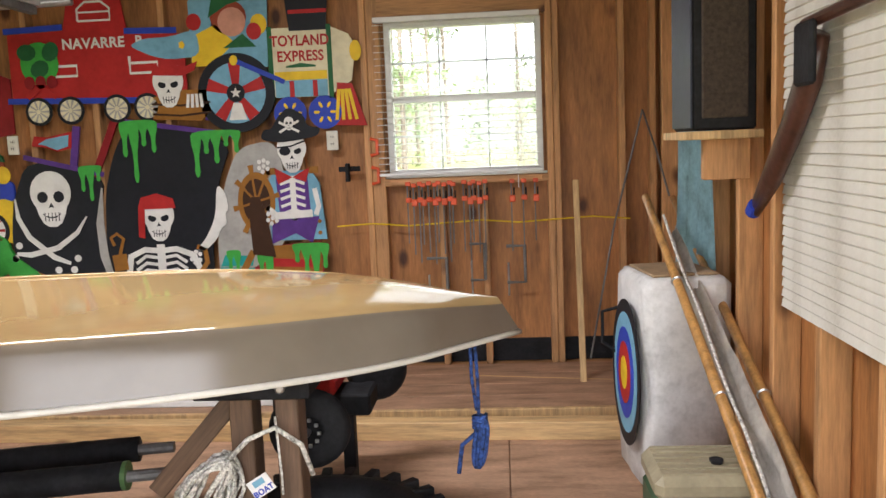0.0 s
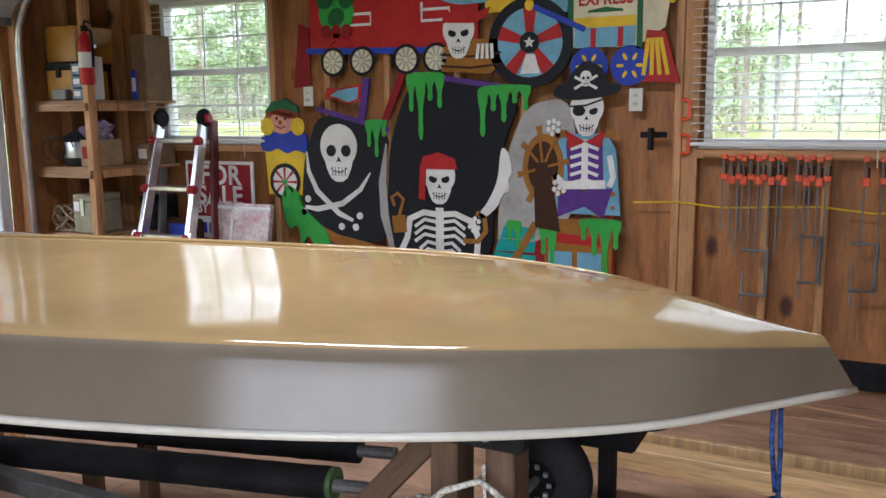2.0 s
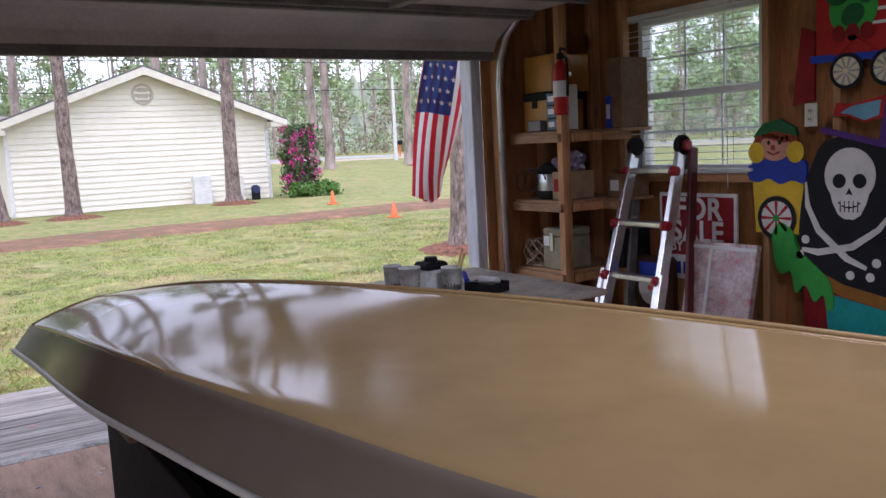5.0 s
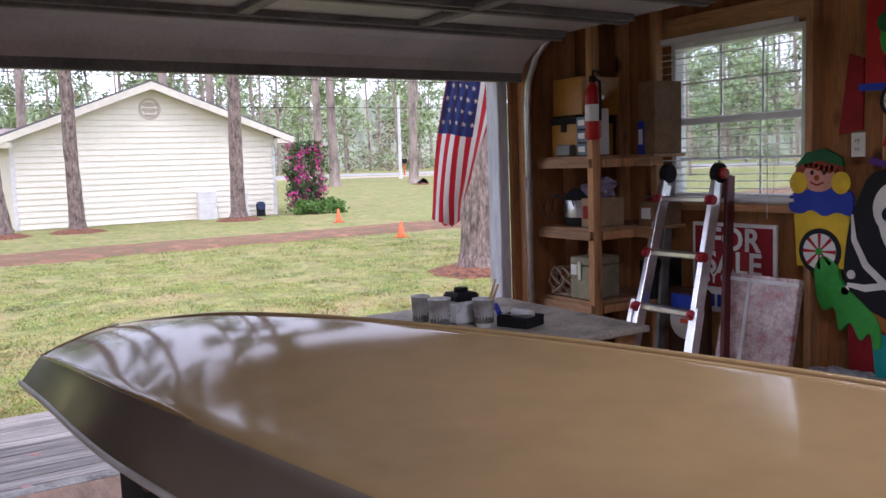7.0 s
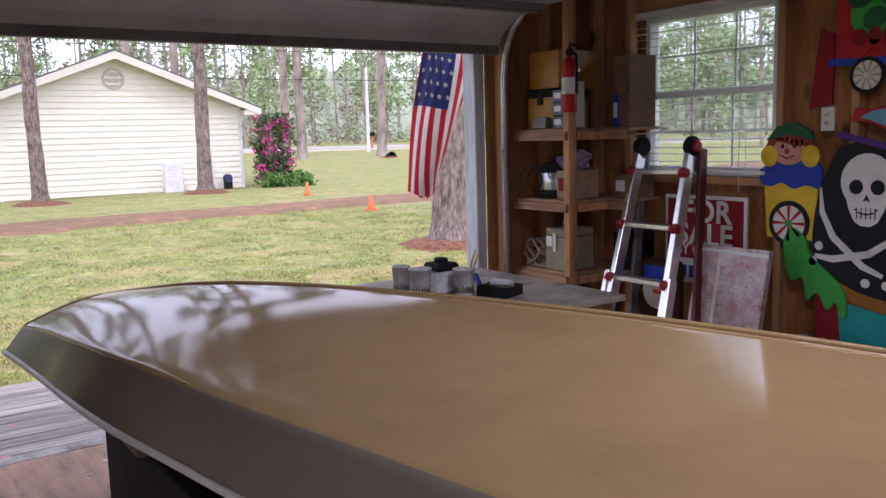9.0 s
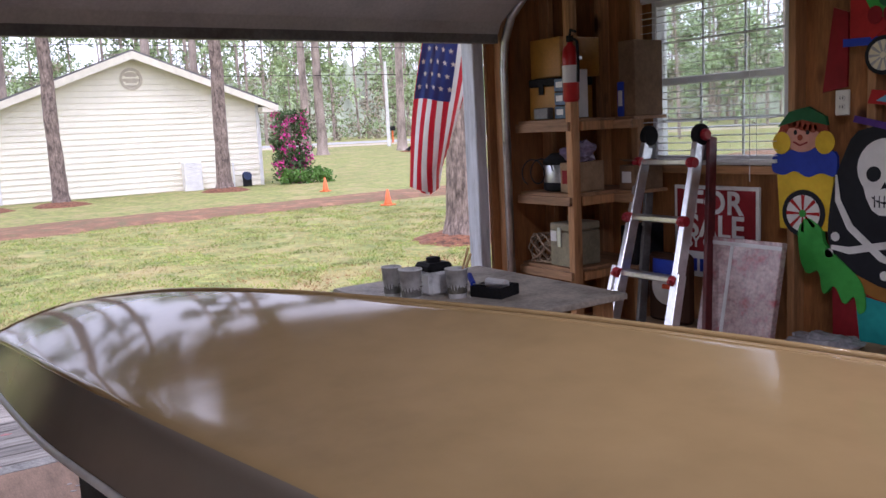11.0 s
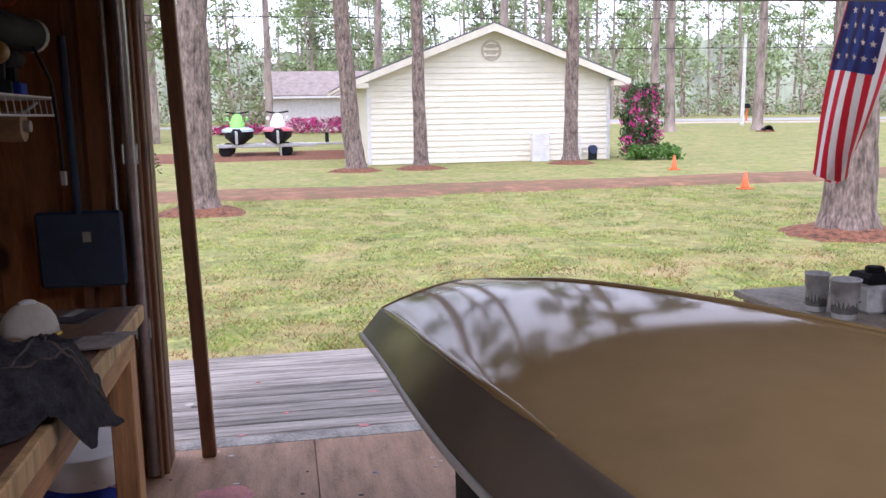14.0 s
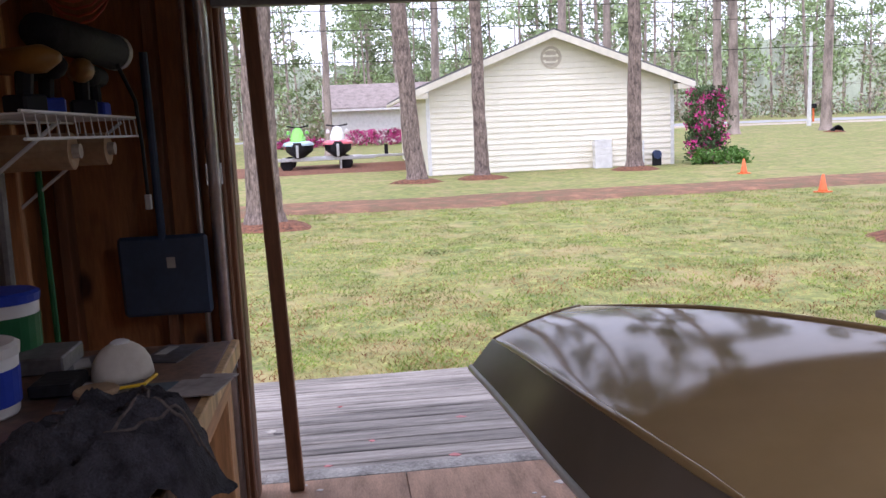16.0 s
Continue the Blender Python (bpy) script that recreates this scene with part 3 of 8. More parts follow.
def build_door():
    d = thing("overhead_door", "raised sectional steel door under the ceiling", "garage door")
    path = [(-4.68, 1.955), (-4.62, 2.05), (-4.48, 2.13), (-4.25, 2.17), (-3.75, 2.18), (-3.25, 2.185), (-2.75, 2.19), (-2.35, 2.195)]
    prev = None
    cuts = [0, 3, 4, 5, 6, 7]
    for a, b in zip(cuts, cuts[1:]):
        bm = bmesh.new()
        ring = []
        for x, z in path[a:b + 1]:
            ring.append([bm.verts.new((x + (0.004 if (x, z) == path[a] else 0), y, z + h)) for y, h in ((DOOR_S - 0.02, 0), (DOOR_N + 0.02, 0), (DOOR_N + 0.02, 0.035), (DOOR_S - 0.02, 0.035))])
        for p, q in zip(ring, ring[1:]):
            for k in range(4):
                bm.faces.new((p[k], p[(k + 1) % 4], q[(k + 1) % 4], q[k]))
        bm.faces.new(ring[0][::-1])
        bm.faces.new(ring[-1])
        sec = part("door_section", bm, PANEL, d)
        x, z = path[b]
        part("rib", box(x - 0.05, x - 0.008, DOOR_S, DOOR_N, z - 0.045, z - 0.002, 0.004), DARKSTEEL, d)
        if a >= 3:
            part("rib", box(path[a][0] + 0.0, path[a][0] + 0.03, DOOR_S, DOOR_N, z - 0.04, z - 0.004, 0.004), DARKSTEEL, d)
    part("bottom_rail", box(-4.705, -4.655, DOOR_S - 0.02, DOOR_N + 0.02, 1.94, 2.035, 0.004), DARKSTEEL, d)
    for y in (1.6, 2.5, 3.4):
        part("stile", box(-4.2, -2.4, y - 0.03, y + 0.03, 2.14, 2.168, 0.003), DARKSTEEL, d)
    for y in (DOOR_S - 0.055, DOOR_N + 0.055):
        t = thing("door_track", "galvanised steel track of the raised door", "door track", group="door tracks")
        pts = [(-4.66, y, 0.02), (-4.66, y, 1.8), (-4.64, y, 1.95), (-4.57, y, 2.08), (-4.45, y, 2.17), (-4.3, y, 2.2), (-2.2, y, 2.22)]
        part("rail", tube(pts, 0.024, 8), STEEL, t, smooth=True)
        for z in (0.6, 1.3):
            part("bracket", box(-4.66, -4.655, y - 0.03, y + 0.03, z, z + 0.08, 0.002), STEEL, t)
    o = thing("track_hanger", "punched steel angle hanging the door track", "bracket")
    part("angle", box(-2.3, -2.26, DOOR_N + 0.04, DOOR_N + 0.07, 2.22, TOP + 0.02, 0.002), STEEL, o)


build_door()
JAMBWHITE = mat("weathered_white_trim", (0.62, 0.65, 0.7), 0.6, var=0.14, scale=5, stretch=(4, 4, 0.6), bump=0.1)
jn = tagged(mesh_ob("trim_north", box(-4.9, -4.78, 4.255, 4.33, -0.06, DOOR_TOP + 0.12, 0.006), JAMBWHITE), "weathered white trim board of the door jamb", "trim", kind="structure")
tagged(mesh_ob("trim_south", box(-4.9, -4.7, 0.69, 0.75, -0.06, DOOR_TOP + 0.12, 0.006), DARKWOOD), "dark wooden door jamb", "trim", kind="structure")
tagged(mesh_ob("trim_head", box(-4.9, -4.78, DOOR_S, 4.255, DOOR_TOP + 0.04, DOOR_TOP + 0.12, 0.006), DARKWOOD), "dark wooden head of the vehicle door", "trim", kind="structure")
tagged(mesh_ob("threshold", box(-5.06, -4.94, DOOR_S, 4.33, -0.055, 0.002, 0.01), mat("worn_concrete_sill", (0.36, 0.34, 0.31), 0.85, var=0.3, scale=6, bump=0.3)), "worn grey threshold of the door", "threshold", kind="structure")
prop = thing("prop_post", "dark wooden post standing in the doorway", "post")
part("timber", box(-0.025, 0.025, -0.03, 0.03, 0, 1.99, 0.004), DARKWOOD, prop)
prop.matrix_world = pose(-4.868, 0.9, 0.0, 1.6, 0, 0)

# ---- painted plywood figures on the north wall ----
PY = 5.05


def paint(name, col, rough=0.5):
    return mat(name, col, rough, var=0.09, scale=6, bump=0.05, fine=30, spec=0.18)


P = {"red": paint("red_sign_paint", (0.42, 0.025, 0.025)), "dkred": paint("dark_red_paint", (0.25, 0.015, 0.02)), "blue": paint("blue_sign_paint", (0.03, 0.06, 0.4)),
     "sky": paint("sky_blue_paint", (0.17, 0.38, 0.52)), "black": paint("black_sign_paint", (0.014, 0.015, 0.02)), "white": paint("white_sign_paint", (0.72, 0.71, 0.68)),
     "green": paint("slime_green_paint", (0.05, 0.36, 0.06)), "dkgreen": paint("dark_green_paint", (0.02, 0.12, 0.045)), "yellow": paint("yellow_paint", (0.75, 0.5, 0.03)),
     "grey": paint("grey_sail_paint", (0.38, 0.37, 0.35)), "brown": paint("ochre_brown_paint", (0.3, 0.13, 0.025)), "dkbrown": paint("dark_brown_paint", (0.05, 0.022, 0.012)),
     "purple": paint("purple_paint", (0.1, 0.04, 0.22)), "teal": paint("teal_paint", (0.02, 0.32, 0.3)), "skin": paint("rosy_paint", (0.62, 0.3, 0.22)), "cream": paint("cream_paint", (0.7, 0.64, 0.45)),
     "ginger": paint("ginger_paint", (0.3, 0.06, 0.03))}


def rounded(pts):
    """Cuts the corners of an outline twice."""
    for _ in range(2):
        nxt = pts[1:] + pts[:1]
        pts = [q for (x0, z0), (x1, z1) in zip(pts, nxt) for q in ((0.8 * x0 + 0.2 * x1, 0.8 * z0 + 0.2 * z1), (0.2 * x0 + 0.8 * x1, 0.2 * z0 + 0.8 * z1))]
    return pts


def plate(name, pts, col, parent, level=1, thick=None, label=""):
    """A flat painted shape in the plane of the wall; level counts the layers in front of the board."""
    if name in ("slime", "hat", "cover", "sabre", "sail_board", "grey_sail_board", "flag_board", "streamer"):
        pts = rounded(pts)
    bm = bmesh.new()
    y = PY - 0.014 - 0.0022 * level
    back = PY if thick else y + 0.003
    f = bm.faces.new([bm.verts.new((x, y, z)) for x, z in pts])
    r = bmesh.ops.extrude_face_region(bm, geom=[f])
    bmesh.ops.translate(bm, vec=(0, back - y, 0), verts=[g for g in r["geom"] if isinstance(g, bmesh.types.BMVert)])
    return part(name, bm, P[col], parent, label)


def oval(cx, cz, rx, rz, n=20, tilt=0.0, a0=0.0, a1=360.0):
    out = []
    closed = a1 - a0 >= 360
    for k in range(n):
        a = radians(a0 + (a1 - a0) * k / (n if closed else n - 1))
        x, z = rx * math.cos(a), rz * math.sin(a)
        c, s = math.cos(radians(tilt)), math.sin(radians(tilt))
        out.append((cx + x * c - z * s, cz + x * s + z * c))
    return out


def stroke(line, width):
    """A band along a line of points; width is a number or one for each point."""
    ws = width if hasattr(width, "__len__") else [width] * len(line)
    left, right = [], []
    for i, (x, z) in enumerate(line):
        x0, z0 = line[max(i - 1, 0)]
        x1, z1 = line[min(i + 1, len(line) - 1)]
        d = math.hypot(x1 - x0, z1 - z0)
        nx, nz = -(z1 - z0) / d * ws[i] / 2, (x1 - x0) / d * ws[i] / 2
        left.append((x + nx, z + nz))
        right.append((x - nx, z - nz))
    return left + right[::-1]


def rect(x0, x1, z0, z1):
    return [(x0, z0), (x1, z0), (x1, z1), (x0, z1)]


def slime(x0, x1, z, drops):
    """A drip edge: flat on top, fingers of different length below."""
    pts = [(x1, z), (x0, z)]
    n = len(drops)
    w = (x1 - x0) / n
    for k, d in enumerate(drops):
        c = x0 + (k + 0.5) * w
        pts += [(c - 0.47 * w, z - d * 0.3), (c - 0.24 * w, z - d * 0.5), (c - 0.2 * w, z - d * 0.72), (c - 0.27 * w, z - d * 0.86), (c - 0.17 * w, z - d * 0.97), (c, z - d), (c + 0.17 * w, z - d * 0.97), (c + 0.27 * w, z - d * 0.86), (c + 0.2 * w, z - d * 0.72), (c + 0.24 * w, z - d * 0.5), (c + 0.47 * w, z - d * 0.3)]
    return pts


def bones(parent, cx, cz, w, col="white", tilt=0.0, level=3, fierce=False):
    """A plain emblem of a skull: a dome, a jaw, two sockets and a toothy grin."""
    h = w * 1.35
    plate("skull_shape", oval(cx, cz + 0.12 * h, w / 2, h * 0.38, 22, tilt), col, parent, level)
    plate("jaw_shape", [(cx - 0.4 * w, cz - 0.06 * h), (cx + 0.4 * w, cz - 0.06 * h), (cx + 0.33 * w, cz - 0.26 * h), (cx + 0.22 * w, cz - 0.42 * h), (cx + 0.09 * w, cz - 0.48 * h), (cx - 0.09 * w, cz - 0.48 * h), (cx - 0.22 * w, cz - 0.42 * h), (cx - 0.33 * w, cz - 0.26 * h)], col, parent, level + 0.45)
    for s in (-1, 1):
        plate("socket", oval(cx + s * 0.2 * w, cz + 0.045 * h, 0.13 * w, (0.075 if fierce else 0.1) * h, 14, 20 * s if fierce else 12 * s), "black", parent, level + 1)
        if fierce:
            plate("brow", stroke([(cx + s * 0.05 * w, cz + 0.085 * h), (cx + s * 0.38 * w, cz + 0.17 * h)], 0.05 * w), col, parent, level + 2)
    plate("nose_hole", [(cx, cz - 0.05 * h), (cx + 0.07 * w, cz - 0.15 * h), (cx, cz - 0.13 * h), (cx - 0.07 * w, cz - 0.15 * h)], "black", parent, level + 1)
    grin = [(cx - 0.22 * w, cz - 0.25 * h), (cx - 0.11 * w, cz - 0.295 * h), (cx, cz - 0.31 * h), (cx + 0.11 * w, cz - 0.295 * h), (cx + 0.22 * w, cz - 0.25 * h)]
    plate("mouth_line", stroke(grin, [0.02 * w, 0.055 * w, 0.06 * w, 0.055 * w, 0.02 * w]), "black", parent, level + 1)
    for k in range(5):
        x = cx + (k - 2) * 0.085 * w
        plate("tooth_gap", stroke([(x, cz - 0.23 * h), (x, cz - 0.38 * h)], [0.016 * w, 0.02 * w]), "black", parent, level + 1.5)
    for k in range(4):
        x = cx + (k - 1.5) * 0.085 * w
        m = cz - (0.308 if k in (1, 2) else 0.292) * h
        plate("tooth", rect(x - 0.032 * w, x + 0.032 * w, m + 0.004 * h, m + 0.05 * h), col, parent, level + 2)
        plate("tooth", rect(x - 0.026 * w, x + 0.026 * w, m - 0.055 * h, m - 0.022 * h), col, parent, level + 2)


def text(words, x, z, size, col, parent, level, squeeze=1.0):
    cu = bpy.data.curves.new("lettering", "FONT")
    cu.body, cu.size, cu.extrude, cu.align_x = words, size, 0.001, "CENTER"
    cu.space_character = 1.05
    cu.offset = size * 0.025
    ob = bpy.data.objects.new("lettering_curve", cu)
    scene.collection.objects.link(ob)
    dg = bpy.context.evaluated_depsgraph_get()
    me = bpy.data.meshes.new_from_object(ob.evaluated_get(dg))
    bpy.data.objects.remove(ob)
    me.materials.clear()
    me.materials.append(P[col])
    t = new("lettering", me)
    t.parent = parent
    t.matrix_basis = pose(x, PY - 0.016 - 0.0022 * level, z, 90, 0, 0) @ Matrix.Diagonal((squeeze, 1, 1, 1))
    return t


def spoked(parent, cx, cz, r, rim, face, spoke, hub, n, level=2, name="wheel"):
    w = plate(name, oval(cx, cz, r, r, 28), rim, parent, level)
    plate("wheel_face", oval(cx, cz, r * 0.78, r * 0.78, 24), face, w, level + 1)
    for k in range(n):
        a = 2 * math.pi * k / n
        plate("spoke", stroke([(cx + 0.12 * r * math.cos(a), cz + 0.12 * r * math.sin(a)), (cx + 0.77 * r * math.cos(a), cz + 0.77 * r * math.sin(a))], [0.06 * r, 0.16 * r]), spoke, w, level + 2)
    plate("hub", oval(cx, cz, r * 0.16, r * 0.16, 12), hub, w, level + 3)


def build_caboose():
    c = thing("painted_caboose", "red painted plywood train caboose cutout on the wall", "wall decoration", group="painted plywood figures")
    plate("board", [(-2.95, 1.76), (-1.86, 1.72), (-1.86, 2.12), (-2.2, 2.13), (-2.24, 2.38), (-2.55, 2.4), (-2.6, 2.17), (-2.95, 2.16)], "red", c, 0, True)
    plate("roof_edge", stroke([(-2.97, 2.18), (-2.6, 2.19)], 0.035), "blue", c, 2)
    plate("roof_edge", stroke([(-2.22, 2.15), (-1.9, 2.14)], 0.035), "blue", c, 2)
    plate("sill_band", stroke([(-2.98, 1.765), (-1.86, 1.73)], 0.035), "blue", c, 2)
    for x, z in ((-2.4, 2.25),):
        for q in (stroke([(x - 0.1, z - 0.03), (x - 0.1, z + 0.04), (x - 0.05, z + 0.08), (x + 0.05, z + 0.08), (x + 0.1, z + 0.04), (x + 0.1, z - 0.03), (x - 0.1, z - 0.03)], 0.012), stroke([(x - 0.1, z + 0.02), (x + 0.1, z + 0.02)], 0.01)):
            plate("window_outline", q, "white", c, 2)
    for x in (-2.62, -2.12):
        plate("window_outline", stroke([(x - 0.08, 2.0), (x - 0.08, 1.9), (x + 0.09, 1.9), (x + 0.09, 1.96), (x - 0.08, 1.96)], 0.016), "white", c, 2)
    text("NAVARRE", -2.415, 2.06, 0.085, "white", c, 2)
    text("R", -2.13, 2.06, 0.085, "white", c, 2)
    for x in (-2.79, -2.59, -2.3, -2.11):
        spoked(c, x, 1.695, 0.085, "black", "cream", "grey", "cream", 10, 3)
    wr = plate("wreath", oval(-2.76, 1.98, 0.12, 0.13, 18), "green", c, 3, label="green painted wreath with red bow")
    for k in range(3):
        plate("leaf_lobe", oval(-2.76 + 0.075 * (k - 1), 2.05 - 0.1 * (k % 2), 0.06, 0.05, 12, 30 * k), "dkgreen", wr, 4)
    for k in range(3):
        plate("bow_loop", oval(-2.83 + 0.07 * k, 1.87, 0.034, 0.04, 12), "dkred", wr, 5)
    for s in (-1, 1):
        plate("bow_tail", stroke([(-2.76, 1.85), (-2.76 + s * 0.04, 1.81), (-2.76 + s * 0.09, 1.78)], 0.03), "red", wr, 5)
    plate("buffer", [(-3.08, 1.55), (-2.96, 1.57), (-2.96, 1.9), (-3.03, 1.93)], "dkred", c, 0, True)


def build_engine():
    e = thing("painted_engine", "white and green painted plywood train engine cutout", "wall decoration", group="painted plywood figures")
    plate("board", [(-1.33, 1.72), (-1.0, 1.71), (-0.86, 1.8), (-0.83, 2.0), (-0.87, 2.07), (-0.98, 2.12), (-1.33, 2.12)], "cream", e, 0, True)
    plate("chimney", [(-1.22, 2.1), (-1.0, 2.1), (-0.98, 2.3), (-1.02, 2.4), (-1.2, 2.4), (-1.24, 2.3)], "black", e, 1)
    plate("chimney_band", stroke([(-1.22, 2.21), (-0.99, 2.21)], 0.022), "red", e, 2)
    for x in (-1.34, -0.985):
        plate("edge_band", rect(x - 0.014, x + 0.014, 1.7, 2.13), "dkgreen", e, 2)
    text("TOYLAND", -1.16, 2.015, 0.085, "red", e, 2, 0.85)
    text("EXPRESS", -1.16, 1.925, 0.085, "red", e, 2, 0.85)
    plate("holly", stroke([(-1.25, 1.893), (-1.16, 1.9), (-1.07, 1.893)], [0.01, 0.026, 0.01]), "dkgreen", e, 2)
    plate("yellow_band", rect(-1.32, -1.005, 1.815, 1.865), "yellow", e, 2)
    plate("blue_band", rect(-1.32, -1.005, 1.715, 1.813), "sky", e, 2)
    for x in (-1.22, -1.08):
        plate("red_bar", rect(x - 0.014, x + 0.014, 1.715, 1.81), "red", e, 3)
    plate("lamp", oval(-0.83, 1.97, 0.035, 0.06, 16), "yellow", e, 3)
    for x in (-1.24, -1.03):
        w = plate("wheel", oval(x, 1.62, 0.1, 0.1, 22), "blue", e, 2)
        for k in range(6):
            a = k * 1.047
            plate("petal", oval(x + 0.05 * math.cos(a), 1.62 + 0.05 * math.sin(a), 0.02, 0.009, 10, math.degrees(a)), "yellow", w, 3)
    plate("cowcatcher", [(-0.98, 1.54), (-0.78, 1.53), (-0.86, 1.78), (-0.95, 1.79)], "red", e, 1, True)
    for k in range(4):
        plate("catcher_bar", stroke([(-0.96 + 0.04 * k, 1.57), (-0.94 + 0.02 * k, 1.75)], 0.02), "yellow", e, 3)


def build_elf():
    e = thing("painted_toy_figure", "painted plywood toy figure beside a wheel", "wall decoration", group="painted plywood figures")
    plate("board", [(-1.82, 1.95), (-1.36, 1.9), (-1.34, 2.34), (-1.4, 2.42), (-1.75, 2.42), (-1.82, 2.3)], "sky", e, 0, True)
    plate("tunic", [(-1.82, 1.92), (-1.7, 1.92), (-1.55, 2.05), (-1.66, 2.16), (-1.8, 2.1)], "yellow", e, 2)
    plate("collar", [(-1.62, 2.02), (-1.42, 2.02), (-1.5, 2.1)], "dkgreen", e, 3)
    plate("plain_round", oval(-1.56, 2.17, 0.085, 0.085, 18), "skin", e, 3)
    plate("hair", oval(-1.58, 2.2, 0.11, 0.1, 18), "ginger", e, 2)
    plate("cap", [(-1.7, 2.2), (-1.58, 2.27), (-1.46, 2.3), (-1.5, 2.4), (-1.66, 2.36)], "dkgreen", e, 4)
    for x, z in ((-1.79, 2.18), (-1.43, 2.11)):
        plate("ball", oval(x, z, 0.045, 0.05, 14), "red", e, 3)
    plate("mitten", oval(-1.4, 2.15, 0.05, 0.06, 14), "yellow", e, 2)


def build_big_wheel():
    w = thing("painted_wheel_figure", "black rimmed painted wheel with red spokes", "wall decoration", group="painted plywood figures")
    cx, cz = -1.56, 1.755
    plate("tyre", oval(cx, cz, 0.235, 0.235, 40), "black", w, 4, True)
    plate("wheel_face", oval(cx, cz, 0.18, 0.18, 32), "sky", w, 5)
    for k in range(5):
        a = radians(90 + 72 * k)
        plate("spoke", stroke([(cx + 0.04 * math.cos(a), cz + 0.04 * math.sin(a)), (cx + 0.178 * math.cos(a), cz + 0.178 * math.sin(a))], [0.04, 0.075]), "red", w, 6)
    plate("white_wedge", [(cx - 0.02, cz - 0.06), (cx + 0.03, cz - 0.06), (cx + 0.06, cz - 0.16), (cx - 0.05, cz - 0.16)], "white", w, 7)
    plate("hub", oval(cx, cz, 0.055, 0.055, 20), "black", w, 8)
    plate("star", [(cx + (0.032 if k % 2 == 0 else 0.014) * math.sin(k * math.pi / 5), cz + (0.032 if k % 2 == 0 else 0.014) * math.cos(k * math.pi / 5)) for k in range(10)], "white", w, 9)
    plate("rod", stroke([(cx + 0.0, cz + 0.19), (cx + 0.3, cz + 0.05)], 0.028), "blue", w, 9)
    plate("rod_end", oval(cx, cz + 0.19, 0.025, 0.03, 12), "yellow", w, 10)


def build_ship():
    s = thing("painted_pirate_ship", "large painted plywood pirate ship with black sails", "wall decoration", group="painted plywood figures")
    # masts
    for p, q in (((-2.62, 1.3), (-2.57, 1.6)), ((-2.5, 1.25), (-2.33, 1.62)), ((-1.74, 1.6), (-1.66, 2.2))):
        plate("mast", stroke([p, q], 0.045), "purple" if p[0] != -2.5 else "dkred", s, 0, True)
    # jolly flag
    plate("flag_board", [(-3.05, 0.88), (-3.02, 1.14), (-2.9, 1.42), (-2.42, 1.29), (-2.46, 1.1), (-2.49, 0.9), (-2.44, 0.62), (-2.86, 0.65), (-3.0, 0.75)], "black", s, 1, True)
    plate("yard", stroke([(-2.92, 1.425), (-2.42, 1.3)], 0.03), "purple", s, 3)
    bones(s, -2.77, 1.16, 0.26)
    plate("blade", stroke([(-3.0, 1.17), (-2.99, 1.05), (-2.93, 0.93), (-2.78, 0.8), (-2.68, 0.76)], [0.008, 0.028, 0.034, 0.034, 0.02]), "white", s, 4)
    plate("blade", stroke([(-2.55, 1.05), (-2.62, 0.95), (-2.75, 0.86), (-2.93, 0.82), (-3.02, 0.83)], [0.008, 0.028, 0.034, 0.034, 0.02]), "white", s, 5)
    for x, z in ((-2.66, 0.72), (-2.63, 0.79), (-3.03, 0.8), (-3.0, 0.88), (-2.76, 0.72)):
        plate("knob", oval(x, z, 0.022, 0.022, 12), "white", s, 5)
    plate("slime", slime(-2.58, -2.43, 1.36, (0.16, 0.22, 0.1)), "green", s, 4)
    plate("pennant", [(-2.86, 1.49), (-2.84, 1.55), (-2.76, 1.54), (-2.6, 1.57), (-2.61, 1.47), (-2.7, 1.45), (-2.78, 1.48)], "red", s, 2)
    plate("pennant_face", [(-2.82, 1.5), (-2.76, 1.53), (-2.62, 1.55), (-2.63, 1.48), (-2.7, 1.46), (-2.77, 1.49)], "sky", s, 3)
    # great sail
    plate("sail_board", [(-2.46, 0.58), (-2.44, 0.9), (-2.42, 1.2), (-2.34, 1.45), (-2.24, 1.6), (-1.6, 1.5), (-1.72, 1.2), (-1.77, 0.9), (-1.78, 0.55)], "black", s, 2, True)
    plate("yard", stroke([(-2.26, 1.615), (-1.6, 1.51)], 0.03), "purple", s, 4)
    plate("sail_edge", stroke([(-2.44, 1.22), (-2.47, 1.0), (-2.46, 0.8), (-2.41, 0.6)], [0.01, 0.05, 0.055, 0.03]), "grey", s, 4)
    plate("slime", slime(-2.3, -2.06, 1.62, (0.22, 0.38, 0.16, 0.2)), "green", s, 5)
    plate("slime", slime(-1.86, -1.55, 1.54, (0.28, 0.14, 0.2, 0.1, 0.14)), "green", s, 5)
    # bony figure on the great sail
    bones(s, -2.1, 1.01, 0.2, fierce=True)
    plate("kerchief", [(-2.22, 1.09), (-2.2, 1.15), (-2.1, 1.175), (-2.0, 1.14), (-1.985, 1.08), (-2.18, 1.08), (-2.19, 0.9), (-2.23, 0.91)], "red", s, 6)
    plate("spine", rect(-2.125, -2.075, 0.54, 0.86), "white", s, 3)
    for k in range(5):
        w = 0.13 + 0.03 * (k < 3)
        plate("rib_bar", stroke([(-2.1 - w, 0.745 - 0.043 * k), (-2.1 - 0.6 * w, 0.79 - 0.043 * k), (-2.1, 0.775 - 0.043 * k), (-2.1 + 0.6 * w, 0.79 - 0.043 * k), (-2.1 + w, 0.745 - 0.043 * k)], 0.02), "white", s, 4)
